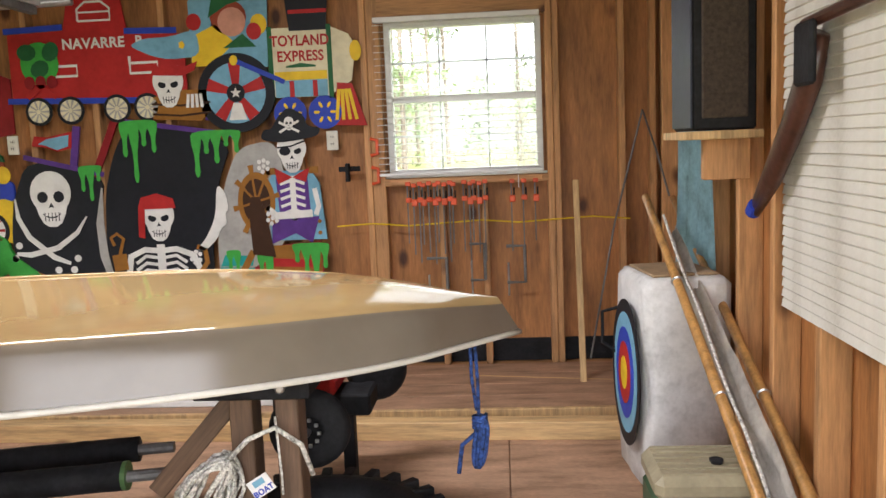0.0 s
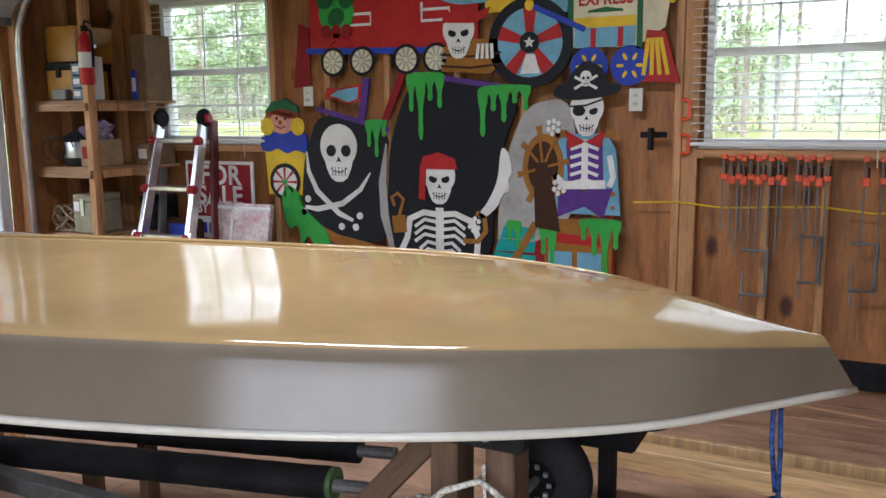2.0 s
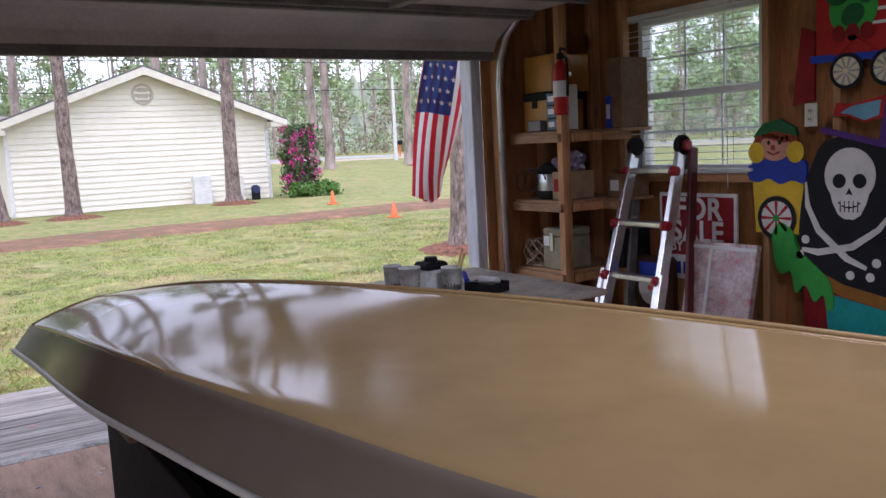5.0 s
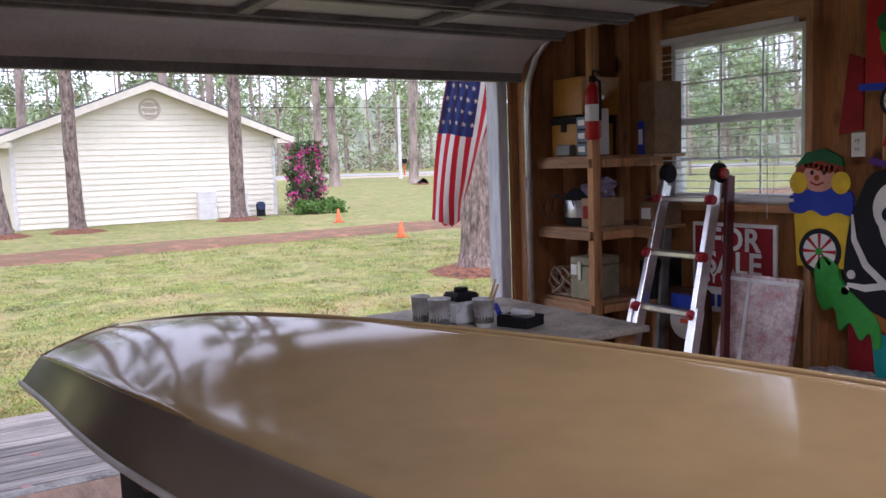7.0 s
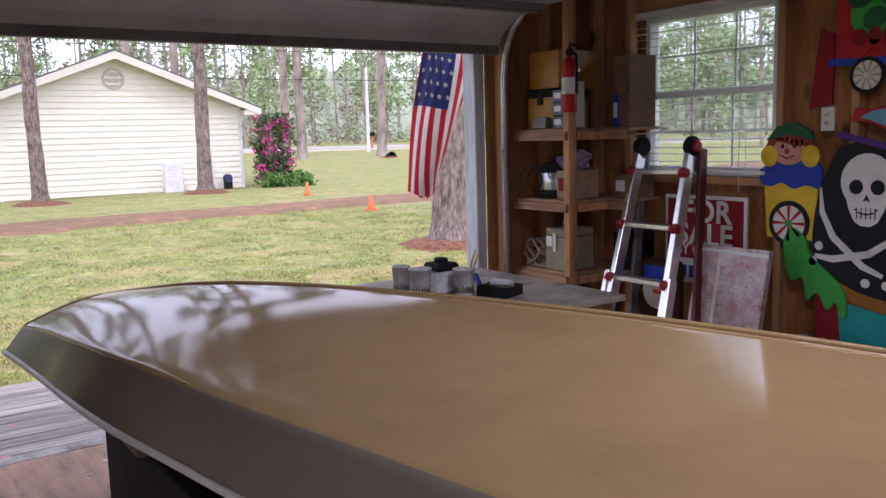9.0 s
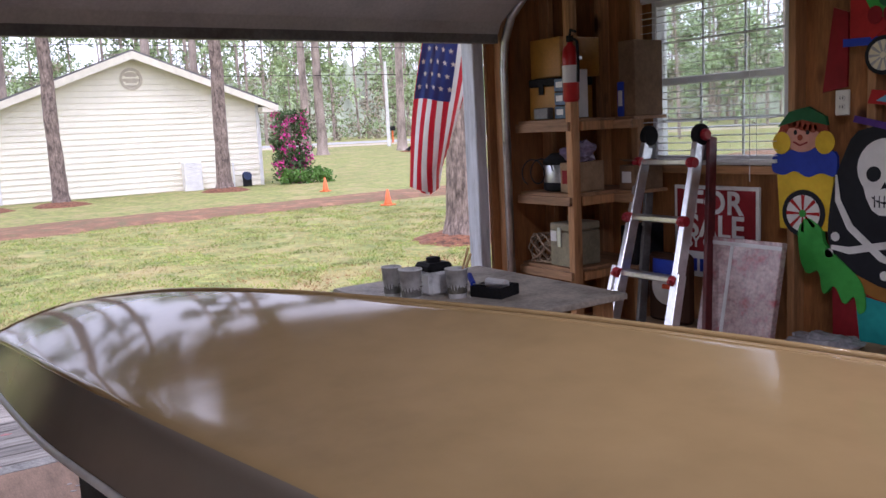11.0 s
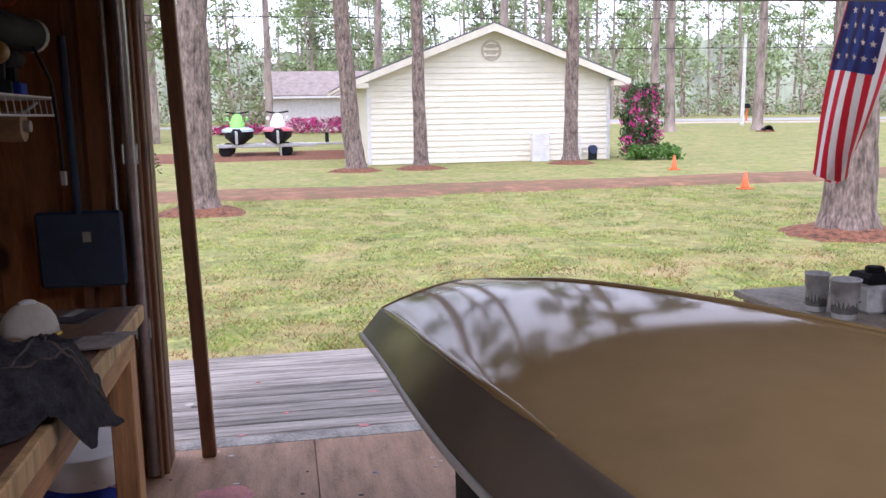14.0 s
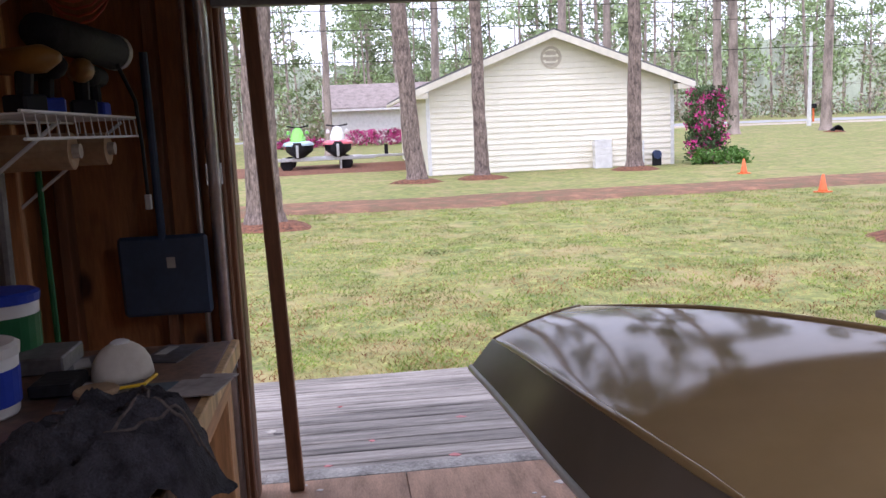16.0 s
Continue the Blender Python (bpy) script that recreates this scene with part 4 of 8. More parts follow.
    plate("shoulder_bar", stroke([(-2.29, 0.79), (-2.2, 0.83), (-2.1, 0.82), (-2.0, 0.83), (-1.9, 0.79)], 0.034), "white", s, 5)
    plate("arm_bar", stroke([(-2.29, 0.8), (-2.31, 0.68), (-2.35, 0.6)], 0.036), "white", s, 4)
    plate("arm_bar", stroke([(-1.9, 0.8), (-1.86, 0.7), (-1.87, 0.58)], 0.036), "white", s, 4)
    plate("hip_shape", oval(-2.1, 0.55, 0.12, 0.05, 16), "white", s, 4)
    plate("hook", stroke([(-2.39, 0.86), (-2.41, 0.91), (-2.37, 0.935), (-2.33, 0.9), (-2.35, 0.84), (-2.36, 0.8)], 0.02), "brown", s, 5)
    plate("cuff", [(-2.41, 0.8), (-2.32, 0.81), (-2.31, 0.71), (-2.4, 0.7)], "brown", s, 5)
    plate("hand_guard", stroke([(-1.87, 0.84), (-1.82, 0.82), (-1.81, 0.74), (-1.86, 0.68), (-1.95, 0.68)], 0.03), "brown", s, 6)
    for dx, dz in ((-0.026, 0.024), (0.002, 0.032), (0.026, 0.018), (-0.028, -0.012), (0.0, -0.002), (0.024, -0.018), (-0.008, -0.034)):
        plate("knuckle", oval(-1.88 + dx, 0.775 + dz, 0.0125, 0.0145, 10), "white", s, 6.5)
    plate("sabre", [(-1.87, 0.82), (-1.8, 0.9), (-1.74, 1.02), (-1.72, 1.22), (-1.67, 1.17), (-1.655, 1.06), (-1.68, 1.04), (-1.67, 0.97), (-1.71, 0.95), (-1.74, 0.88), (-1.82, 0.81)], "white", s, 6)
    # grey sail
    plate("grey_sail_board", [(-1.74, 0.6), (-1.74, 0.9), (-1.68, 1.2), (-1.58, 1.43), (-1.36, 1.47), (-1.3, 1.3), (-1.3, 0.8)], "grey", s, 1, True)
    # the captain figure
    plate("coat_board", [(-1.4, 0.86), (-1.42, 1.2), (-1.36, 1.28), (-1.14, 1.28), (-1.09, 1.2), (-1.06, 0.86)], "sky", s, 3, True)
    plate("dark_trousers", [(-1.4, 0.84), (-1.39, 1.0), (-1.1, 1.0), (-1.15, 0.84), (-1.25, 0.9)], "purple", s, 4)
    plate("spine", rect(-1.27, -1.235, 0.98, 1.25), "white", s, 4)
    for k in range(5):
        plate("rib_bar", stroke([(-1.33, 1.2 - 0.045 * k), (-1.25, 1.225 - 0.045 * k), (-1.18, 1.2 - 0.045 * k)], 0.018), "white", s, 5)
    plate("arm_bar", stroke([(-1.42, 1.06), (-1.36, 1.01), (-1.14, 1.02)], 0.045), "white", s, 6)
    plate("arm_bar", stroke([(-1.12, 1.17), (-1.1, 1.06), (-1.12, 1.01)], 0.03), "white", s, 6)
    for dx, dz in ((-0.026, 0.024), (0.002, 0.032), (0.026, 0.018), (-0.028, -0.012), (0.0, -0.002), (0.024, -0.018), (-0.008, -0.034)):
        plate("knuckle", oval(-1.42 + dx, 1.315 + dz, 0.0125, 0.0145, 10), "white", s, 9.5)
    for dx, dz in ((-0.026, 0.024), (0.002, 0.032), (0.026, 0.018), (-0.028, -0.012), (0.0, -0.002), (0.024, -0.018), (-0.008, -0.034)):
        plate("knuckle", oval(-1.385 + dx, 1.0 + dz, 0.0125, 0.0145, 10), "white", s, 9.5)
    plate("scarf", [(-1.36, 1.3), (-1.25, 1.24), (-1.14, 1.3), (-1.17, 1.21), (-1.25, 1.24), (-1.34, 1.2)], "red", s, 6)
    plate("dark_chest", [(-1.34, 1.0), (-1.355, 1.24), (-1.16, 1.24), (-1.15, 1.0)], "purple", s, 3.6)
    for z in (0.97, 0.9):
        plate("coat_button", oval(-1.1, z, 0.012, 0.012, 12), "brown", s, 5)
    for x0, x1 in ((-1.41, -1.35), (-1.15, -1.09)):
        plate("epaulette", rect(x0, x1, 1.26, 1.3), "brown", s, 6)
    bones(s, -1.245, 1.385, 0.18, fierce=True, level=6)
    plate("eye_patch", oval(-1.285, 1.398, 0.034, 0.027, 14), "black", s, 9)
    plate("patch_strap", stroke([(-1.33, 1.42), (-1.25, 1.425), (-1.16, 1.455)], 0.009), "black", s, 8.6)
    plate("hat", [(-1.43, 1.47), (-1.41, 1.53), (-1.36, 1.53), (-1.32, 1.6), (-1.25, 1.66), (-1.16, 1.61), (-1.14, 1.54), (-1.06, 1.53), (-1.08, 1.48), (-1.2, 1.46), (-1.32, 1.45)], "black", s, 9)
    bones(s, -1.25, 1.56, 0.06, level=10)
    for q in (((-1.31, 1.57), (-1.19, 1.51)), ((-1.19, 1.575), (-1.31, 1.51))):
        plate("cross_bar", stroke(list(q), 0.014), "white", s, 10)
    # helm
    h = plate("helm_board", oval(-1.48, 1.1, 0.115, 0.18, 32), "brown", s, 5, True)
    plate("helm_face", oval(-1.48, 1.1, 0.085, 0.14, 28), "dkbrown", h, 6)
    for k in range(4):
        a = radians(45 * k + 10)
        plate("helm_spoke", stroke([(-1.48 - 0.1 * math.cos(a), 1.1 - 0.16 * math.sin(a)), (-1.48 + 0.1 * math.cos(a), 1.1 + 0.16 * math.sin(a))], 0.014), "brown", h, 7)
    for k in range(8):
        a = radians(45 * k + 10)
        plate("helm_peg", stroke([(-1.48 + 0.11 * math.cos(a), 1.1 + 0.175 * math.sin(a)), (-1.48 + 0.145 * math.cos(a), 1.1 + 0.225 * math.sin(a))], [0.026, 0.034]), "brown", h, 6)
    plate("helm_post", [(-1.52, 0.78), (-1.38, 0.76), (-1.43, 1.05), (-1.46, 1.13), (-1.51, 1.13), (-1.53, 1.05)], "dkbrown", s, 8)
    # stairs, cabin and hull
    plate("hull_board", [(-3.0, 0.1), (-1.75, 0.1), (-1.2, 0.1), (-1.08, 0.3), (-1.1, 0.85), (-1.5, 0.82), (-1.74, 0.6), (-2.4, 0.6), (-2.86, 0.68), (-3.02, 0.72)], "dkred", s, 0, True)
    for k in range(4):
        plate("stair", [(-1.7 - 0.03 * k, 0.78 - 0.075 * k), (-1.52, 0.77 - 0.075 * k), (-1.53, 0.71 - 0.075 * k), (-1.73 - 0.03 * k, 0.71 - 0.075 * k)], "teal", s, 3)
    plate("stringer", stroke([(-1.52, 0.8), (-1.68, 0.52)], 0.04), "brown", s, 4)
    plate("cabin", rect(-1.47, -1.1, 0.4, 0.83), "brown", s, 2, True)
    plate("cabin_band", stroke([(-1.47, 0.73), (-1.11, 0.71)], 0.05), "red", s, 3)
    for x in (-1.38, -1.22):
        for z in (0.6, 0.47):
            plate("cabin_pane", rect(x - 0.065, x + 0.065, z - 0.055, z + 0.055), "sky", s, 4)
    plate("slime", slime(-1.28, -1.05, 0.84, (0.12, 0.2, 0.34, 0.16)), "green", s, 5)
    plate("slime", slime(-1.5, -1.4, 0.79, (0.16, 0.3)), "green", s, 5)
    plate("slime", slime(-1.69, -1.6, 0.81, (0.12, 0.16)), "green", s, 5)
    plate("slime", [(-3.2, 0.9), (-3.15, 0.97), (-3.07, 0.92), (-3.06, 0.84), (-2.96, 0.76), (-2.86, 0.68), (-2.84, 0.55), (-2.88, 0.52), (-2.9, 0.62), (-2.95, 0.55), (-3.0, 0.66), (-3.06, 0.58), (-3.08, 0.72), (-3.14, 0.68), (-3.18, 0.74)], "green", s, 5, True)
    plate("gunwale_band", stroke([(-3.0, 0.72), (-2.8, 0.64), (-2.4, 0.57)], 0.06), "brown", s, 3)
    plate("teal_band", [(-2.9, 0.62), (-2.42, 0.54), (-2.4, 0.2), (-2.85, 0.2)], "teal", s, 2)


def build_barrel():
    b = thing("painted_barrel_figure", "painted plywood skull emblem above a brown barrel", "wall decoration", group="painted plywood figures")
    plate("barrel", [(-2.08, 1.62), (-1.78, 1.6), (-1.7, 1.68), (-1.69, 1.78), (-1.9, 1.79), (-2.07, 1.75)], "brown", b, 4, True)
    for z in (1.64, 1.7):
        plate("hoop", stroke([(-2.08, z + 0.01), (-1.9, z - 0.005), (-1.72, z + 0.01)], 0.012), "dkbrown", b, 6)
    bones(b, -1.97, 1.81, 0.19, fierce=True, level=7)
    plate("kerchief", [(-2.07, 1.88), (-2.05, 1.93), (-1.96, 1.95), (-1.87, 1.92), (-1.78, 1.95), (-1.8, 1.9), (-1.87, 1.87)], "red", b, 10)
    for k in range(4):
        plate("finger_bar", stroke([(-1.85 + 0.025 * k, 1.76), (-1.86 + 0.03 * k, 1.68)], 0.018), "white", b, 8)
    plate("streamer", [(-2.2, 2.06), (-2.1, 2.1), (-1.95, 2.1), (-1.78, 2.14), (-1.76, 1.98), (-1.95, 1.97), (-2.05, 1.99)], "sky", b, 4, True)
    plate("streamer_star", oval(-1.87, 2.05, 0.02, 0.025, 5), "yellow", b, 6)


def build_jack():
    j = thing("painted_toy_cart_figure", "painted plywood toy figure in a yellow wheeled cart", "wall decoration", group="painted plywood figures")
    plate("cart", [(-3.3, 0.9), (-3.03, 0.9), (-3.02, 1.2), (-3.32, 1.2)], "yellow", j, 0, True)
    plate("cover", [(-3.35, 1.18), (-3.28, 1.16), (-3.22, 1.19), (-3.15, 1.15), (-3.08, 1.18), (-3.0, 1.15), (-3.0, 1.3), (-3.34, 1.28)], "blue", j, 2, True)
    plate("hair", oval(-3.18, 1.37, 0.13, 0.09, 18), "ginger", j, 1, True)
    plate("plain_round", oval(-3.18, 1.345, 0.09, 0.07, 18), "skin", j, 3)
    plate("nose_dot", oval(-3.19, 1.345, 0.014, 0.015, 10), "ginger", j, 4)
    for x in (-3.215, -3.15):
        plate("eye_dot", oval(x, 1.37, 0.009, 0.012, 10), "black", j, 4)
    plate("smile", stroke([(-3.225, 1.325), (-3.19, 1.308), (-3.15, 1.322)], 0.008), "dkred", j, 4)
    for k in range(9):
        plate("curl", oval(-3.29 + 0.028 * k, 1.4 + 0.012 * math.sin(k * 0.8) - (0.035 if k in (0, 8) else 0), 0.024, 0.022, 12), "ginger", j, 3.5)
    plate("cap", [(-3.31, 1.4), (-3.25, 1.47), (-3.15, 1.49), (-3.06, 1.44), (-3.05, 1.4), (-3.18, 1.43)], "dkgreen", j, 4, True)
    for x in (-3.29, -3.06):
        plate("mitten", oval(x, 1.32, 0.05, 0.055, 16), "yellow", j, 4)
    spoked(j, -3.17, 0.98, 0.115, "black", "white", "red", "green", 8, 3)


build_caboose()
build_engine()
build_elf()
build_big_wheel()
build_ship()
build_barrel()
build_jack()


# ---- things against the north wall ----
OUTLETW = mat("ivory_plastic", (0.7, 0.68, 0.6), 0.4, var=0.04, bump=0)
for x, z in ((-2.99, 1.5), (-1.0, 1.45)):
    o = thing("wall_outlet", "ivory electrical outlet on a wall stud", "outlet", group="outlets")
    part("plate", box(x - 0.035, x + 0.035, SF - 0.012, SF, z - 0.058, z + 0.058, 0.004), OUTLETW, o)
    for dz in (-0.02, 0.02):
        part("socket", lathe([(0.016, 0), (0.016, 0.004), (0.012, 0.006)], 12, pose(x, SF - 0.012, z + dz, 90, 0, 0)), OUTLETW, o)
        for dx in (-0.006, 0.006):
            part("slot", box(x + dx - 0.0015, x + dx + 0.0015, SF - 0.02, SF - 0.017, z + dz - 0.005, z + dz + 0.006, 0), BLACK, o)

ORANGE = mat("orange_clamp_plastic", (0.75, 0.1, 0.03), 0.45, var=0.08, bump=0)


def bar_clamp(x, z, n):
    c = thing("bar_clamp", "orange handled steel bar clamp hanging under the window", "clamp", group="hanging clamps")
    y = SF - 0.03
    part("bar", box(x - 0.004, x + 0.004, y - 0.003, y + 0.003, z - 0.35 - 0.06 * (n % 3), z + 0.02, 0.001), DARKSTEEL, c)
    part("head", box(x - 0.01, x + 0.02, y - 0.008, y + 0.008, z - 0.004, z + 0.02, 0.003), ORANGE, c)
    part("grip", box(x - 0.011, x + 0.024, y - 0.01, y + 0.01, z - 0.105 - 0.012 * (n % 2), z - 0.075, 0.005), ORANGE, c)
    part("screw", tube([(x + 0.016, y, z - 0.09), (x + 0.016, y, z - 0.03)], 0.005, 6), BLACK, c)


for k in range(15):
    bar_clamp(-0.56 + 0.03 * k + (0.03 if k > 9 else 0) + 0.005 * (k % 3), 1.165 - 0.01 * (k % 2), k)
for k in range(3):
    bar_clamp(0.06 + 0.07 * k, 1.16, k + 1)
for z in (1.4, 1.23):
    o = thing("spring_clamp", "orange spring clamp on a wall stud", "clamp", group="hanging clamps")
    part("jaw", tube([(-0.77, SF - 0.02, z + 0.05), (-0.73, SF - 0.02, z + 0.04), (-0.73, SF - 0.02, z - 0.04), (-0.77, SF - 0.02, z - 0.05)], 0.011, 6), ORANGE, o)
rail = thing("hanging_rail", "thin wooden rail under the window sill", "rail")
part("strip", box(-0.66, 0.25, SF - 0.015, SF, 1.17, 1.2, 0.003), STUD_H, rail)
for x, zt, w in ((-0.46, 0.72, 0.12), (-0.2, 0.8, 0.09), (0.02, 0.78, 0.11)):
    o = thing("c_clamp", "dark steel C-clamp hanging on the wall", "clamp", group="hanging clamps")
    part("frame", tube([(x, SF - 0.03, zt), (x + w, SF - 0.03, zt), (x + w, SF - 0.03, zt - 0.22), (x, SF - 0.03, zt - 0.22)], 0.011, 6), DARKSTEEL, o)
    part("screw", tube([(x + 0.01, SF - 0.03, zt - 0.1), (x + 0.01, SF - 0.03, zt - 0.3)], 0.006, 6), STEEL, o)
bk = thing("cable_bracket", "black metal wall bracket with a cable", "bracket")
part("plate", box(-0.97, -0.84, SF - 0.02, SF, 1.26, 1.29, 0.003), BLACK, bk)
part("arm", box(-0.92, -0.9, SF - 0.08, SF - 0.02, 1.2, 1.31, 0.003), BLACK, bk)
cb = thing("yellow_cable", "thin yellow cable running along the studs", "cable")
part("wire", tube([(-1.0 + 0.22 * k, SF - 0.006, 0.93 + 0.012 * math.sin(k * 2.1)) for k in range(9)], 0.005, 6), P["yellow"], cb)


def lean_board(name, label, p0, p1, w, t, material, turn=0):
    """A length of timber from foot to top."""
    o = thing(name, label, "timber", group="loose timber")
    d = Vector(p1) - Vector(p0)
    part("timber", box(-w / 2, w / 2, -t / 2, t / 2, 0, d.length, 0.004), material, o)
    o.matrix_world = Matrix.Translation(p0) @ Vector((0, 0, 1)).rotation_difference(d).to_matrix().to_4x4() @ pose(0, 0, 0, 0, 0, turn)
    return o


PALE = wood("pale_new_pine", (0.55, 0.36, 0.17), (9, 9, 0.8))
lean_board("pine_stick", "pale pine stick standing against the wall", (0.42, 4.55, 0.05), (0.44, 5.03, 1.16), 0.035, 0.02, PALE)
lean_board("timber_plate", "pale timber lying on the floor by the wall", (-0.2, 4.72, 0.03), (0.75, 4.55, 0.03), 0.04, 0.09, PALE, 90)
lean_board("timber_beam", "long pale timber lying across the floor", (-2.7, 3.98, 0.045), (0.62, 3.88, 0.045), 0.09, 0.09, PALE, 0)
ST = thing("low_platform", "raised plywood platform along the wall", "platform")
for k in range(4):
    part("plank", box(-2.9, 0.85, 4.12 + 0.215 * k, 4.332 + 0.215 * k, 0.055, 0.075, 0.003), FLOOR_PLY, ST)
part("front_board", box(-2.9, 0.85, 4.09, 4.118, 0.0, 0.078, 0.003), PALE, ST)
for x in (-2.5, -1.2, 0.2):
    part("joist", box(x - 0.02, x + 0.02, 4.12, 4.98, 0.0, 0.055, 0.002), STUD, ST)
wp = thing("white_plank", "long white painted plank on the platform", "plank")
part("plank", box(-3.0, -0.95, 4.22, 4.36, 0.075, 0.11, 0.005), WHITE, wp)


# ---- corner shelves ----
SHELFW = wood("shelf_pine", (0.36, 0.2, 0.1), (0.8, 9, 9))
PLYD = wood("shelf_side_ply", (0.3, 0.16, 0.07), (6, 6, 0.9), False)
sh = thing("corner_shelves", "open pine shelves filling the corner beside the window", "shelf unit")
for x, y in ((-4.215, 4.5), (-4.215, 5.0)):
    part("post", box(x - 0.025, x + 0.025, y - 0.03, y + 0.03, 0, 2.35, 0.004), STUD, sh)
for z in (1.48, 1.07, 0.65, 0.25):
    part("shelf", box(-4.66, -4.2, 4.475, 5.04, z - 0.008, z + 0.012, 0.002), SHELFW, sh)
    part("front_rail", box(-4.66, -4.2, 4.45, 4.472, z - 0.055, z - 0.006, 0.003), SHELFW, sh)
    part("side_rail", box(-4.19, -4.17, 4.53, 5.0, z - 0.055, z - 0.006, 0.003), STUD, sh)


def carton(name, label, cat, x0, x1, y0, y1, z0, z1, material, band=None, turn=0.0, group=""):
    c = thing(name, label, cat, ((x0 + x1) / 2, (y0 + y1) / 2, z0), turn, group)
    w, d = (x1 - x0) / 2, (y1 - y0) / 2
    part("body", box(-w, w, -d, d, 0, z1 - z0, 0.004), material, c)
    if band:
        part("label_band", box(-w * 0.6, w * 0.6, -d - 0.002, -d + 0.001, (z1 - z0) * 0.3, (z1 - z0) * 0.75, 0), band, c)
    return c


AMBER = mat("amber_plastic", (0.42, 0.2, 0.03), 0.4, var=0.1, bump=0.02)
CARD = mat("brown_cardboard", (0.34, 0.23, 0.13), 0.85, var=0.12, scale=10, bump=0.06)
# the same cardboard darkened: the shade of the shelf end is in its colour
SHADECARD = mat("brown_cardboard_shade_in_colour", (0.2, 0.12, 0.065), 0.85, var=0.15, scale=8, bump=0.06)
OLIVE = mat("olive_tan_plastic", (0.26, 0.23, 0.15), 0.5, var=0.15, bump=0.04)
carton("amber_case", "amber plastic tool case on the top shelf", "case", -4.62, -4.36, 4.55, 4.85, 1.73, 1.95, AMBER)
tc = carton("yellow_toolbox", "black lidded yellow toolbox on a shelf", "toolbox", -4.6, -4.37, 4.52, 4.8, 1.495, 1.68, AMBER)
part("lid", box(-0.12, 0.12, -0.145, 0.145, 0.186, 0.232, 0.008), BLACK, tc)
part("latch", box(-0.02, 0.02, -0.152, -0.142, 0.14, 0.2, 0.002), BLACK, tc)
for k in range(3):
    carton("parts_bin", "blue and clear plastic parts bin", "bin", -4.36, -4.27, 4.5, 4.62, 1.495 + 0.075 * k, 1.565 + 0.075 * k, mat("blue_bin_%s" % "abc"[k], (0.1, 0.16, 0.25), 0.3, var=0.1, bump=0), WHITE, group="parts bins")
carton("small_carton", "white and blue carton on a shelf", "box", -4.29, -4.245, 4.52, 4.65, 1.497, 1.76, WHITE, P["blue"])
carton("grey_pack", "small grey plastic pack on a shelf", "box", -4.5, -4.38, 4.465, 4.51, 1.497, 1.56, DARKSTEEL)
# cooker with cord, cartons
po = thing("electric_pot", "black and steel electric pot with a coiled cord", "pot", (-4.44, 4.62, 1.084))
part("body", lathe([(0.1, 0.0), (0.115, 0.01), (0.115, 0.05), (0.112, 0.052)], 24), BLACK, po, smooth=True)
part("steel_band", lathe([(0.112, 0.05), (0.114, 0.055), (0.114, 0.15), (0.11, 0.155)], 24), STEEL, po, smooth=True)
part("lid", lathe([(0.115, 0.153), (0.115, 0.175), (0.07, 0.215), (0.02, 0.22), (0.02, 0.24), (0.0, 0.245)], 24), BLACK, po, smooth=True)
part("cord", tube([(0.08 * math.cos(a) - 0.03, -0.12 - 0.004 * k, 0.12 + 0.07 * math.sin(a)) for k, a in enumerate([0.4 * i for i in range(28)])], 0.004, 6), BLACK, po)
cc = carton("cardboard_carton", "opened cardboard carton with red mark", "box", -4.33, -4.235, 4.5, 4.75, 1.084, 1.25, CARD, P["dkred"])
for z in (1.48, 1.07, 0.65):
    part("end_shelf", box(-4.168, -4.03, 4.78, 5.04, z - 0.008, z + 0.01, 0.002), SHELFW, sh)
    part("end_rail", box(-4.168, -4.03, 4.755, 4.778, z - 0.055, z - 0.004, 0.003), SHELFW, sh)
e = carton("cardboard_carton", "tall brown cardboard carton on the top shelf", "box", -4.16, -4.04, 4.8, 5.02, 1.491, 1.9, SHADECARD)
part("flap", box(-0.055, 0.055, -0.113, -0.111, 0.3, 0.405, 0), SHADECARD, e)
carton("blue_carton", "white and blue carton beside the fire extinguisher", "box", -4.165, -4.115, 4.79, 4.797, 1.491, 1.68, P["blue"], WHITE)
e = carton("cardboard_carton", "opened long cardboard carton at the shelf end", "box", -4.16, -4.045, 4.79, 5.02, 1.081, 1.22, SHADECARD, WHITE)
part("flap", box(-0.05, 0.05, -0.16, -0.112, 0.135, 0.139, 0, pose(0, 0, 0, -14, 0, 0)), SHADECARD, e)
carton("dark_case", "dark storage case on the lower shelf end", "case", -4.16, -4.045, 4.79, 5.02, 0.661, 0.88, BLACK)
bag = thing("plastic_bag", "crumpled clear violet plastic bag on a carton", "bag", (-4.3, 4.62, 1.25))
bm = bmesh.new()
bmesh.ops.create_icosphere(bm, subdivisions=3, radius=0.09)
for v in bm.verts:
    v.co = v.co * (1 + 0.5 * noise.noise(v.co * 22)) * 1.0
    v.co.z = max(-0.0, v.co.z * 0.8 + 0.05)
part("film", bm, mat("violet_film", (0.25, 0.2, 0.3), 0.15, var=0.2, bump=0.1), bag)
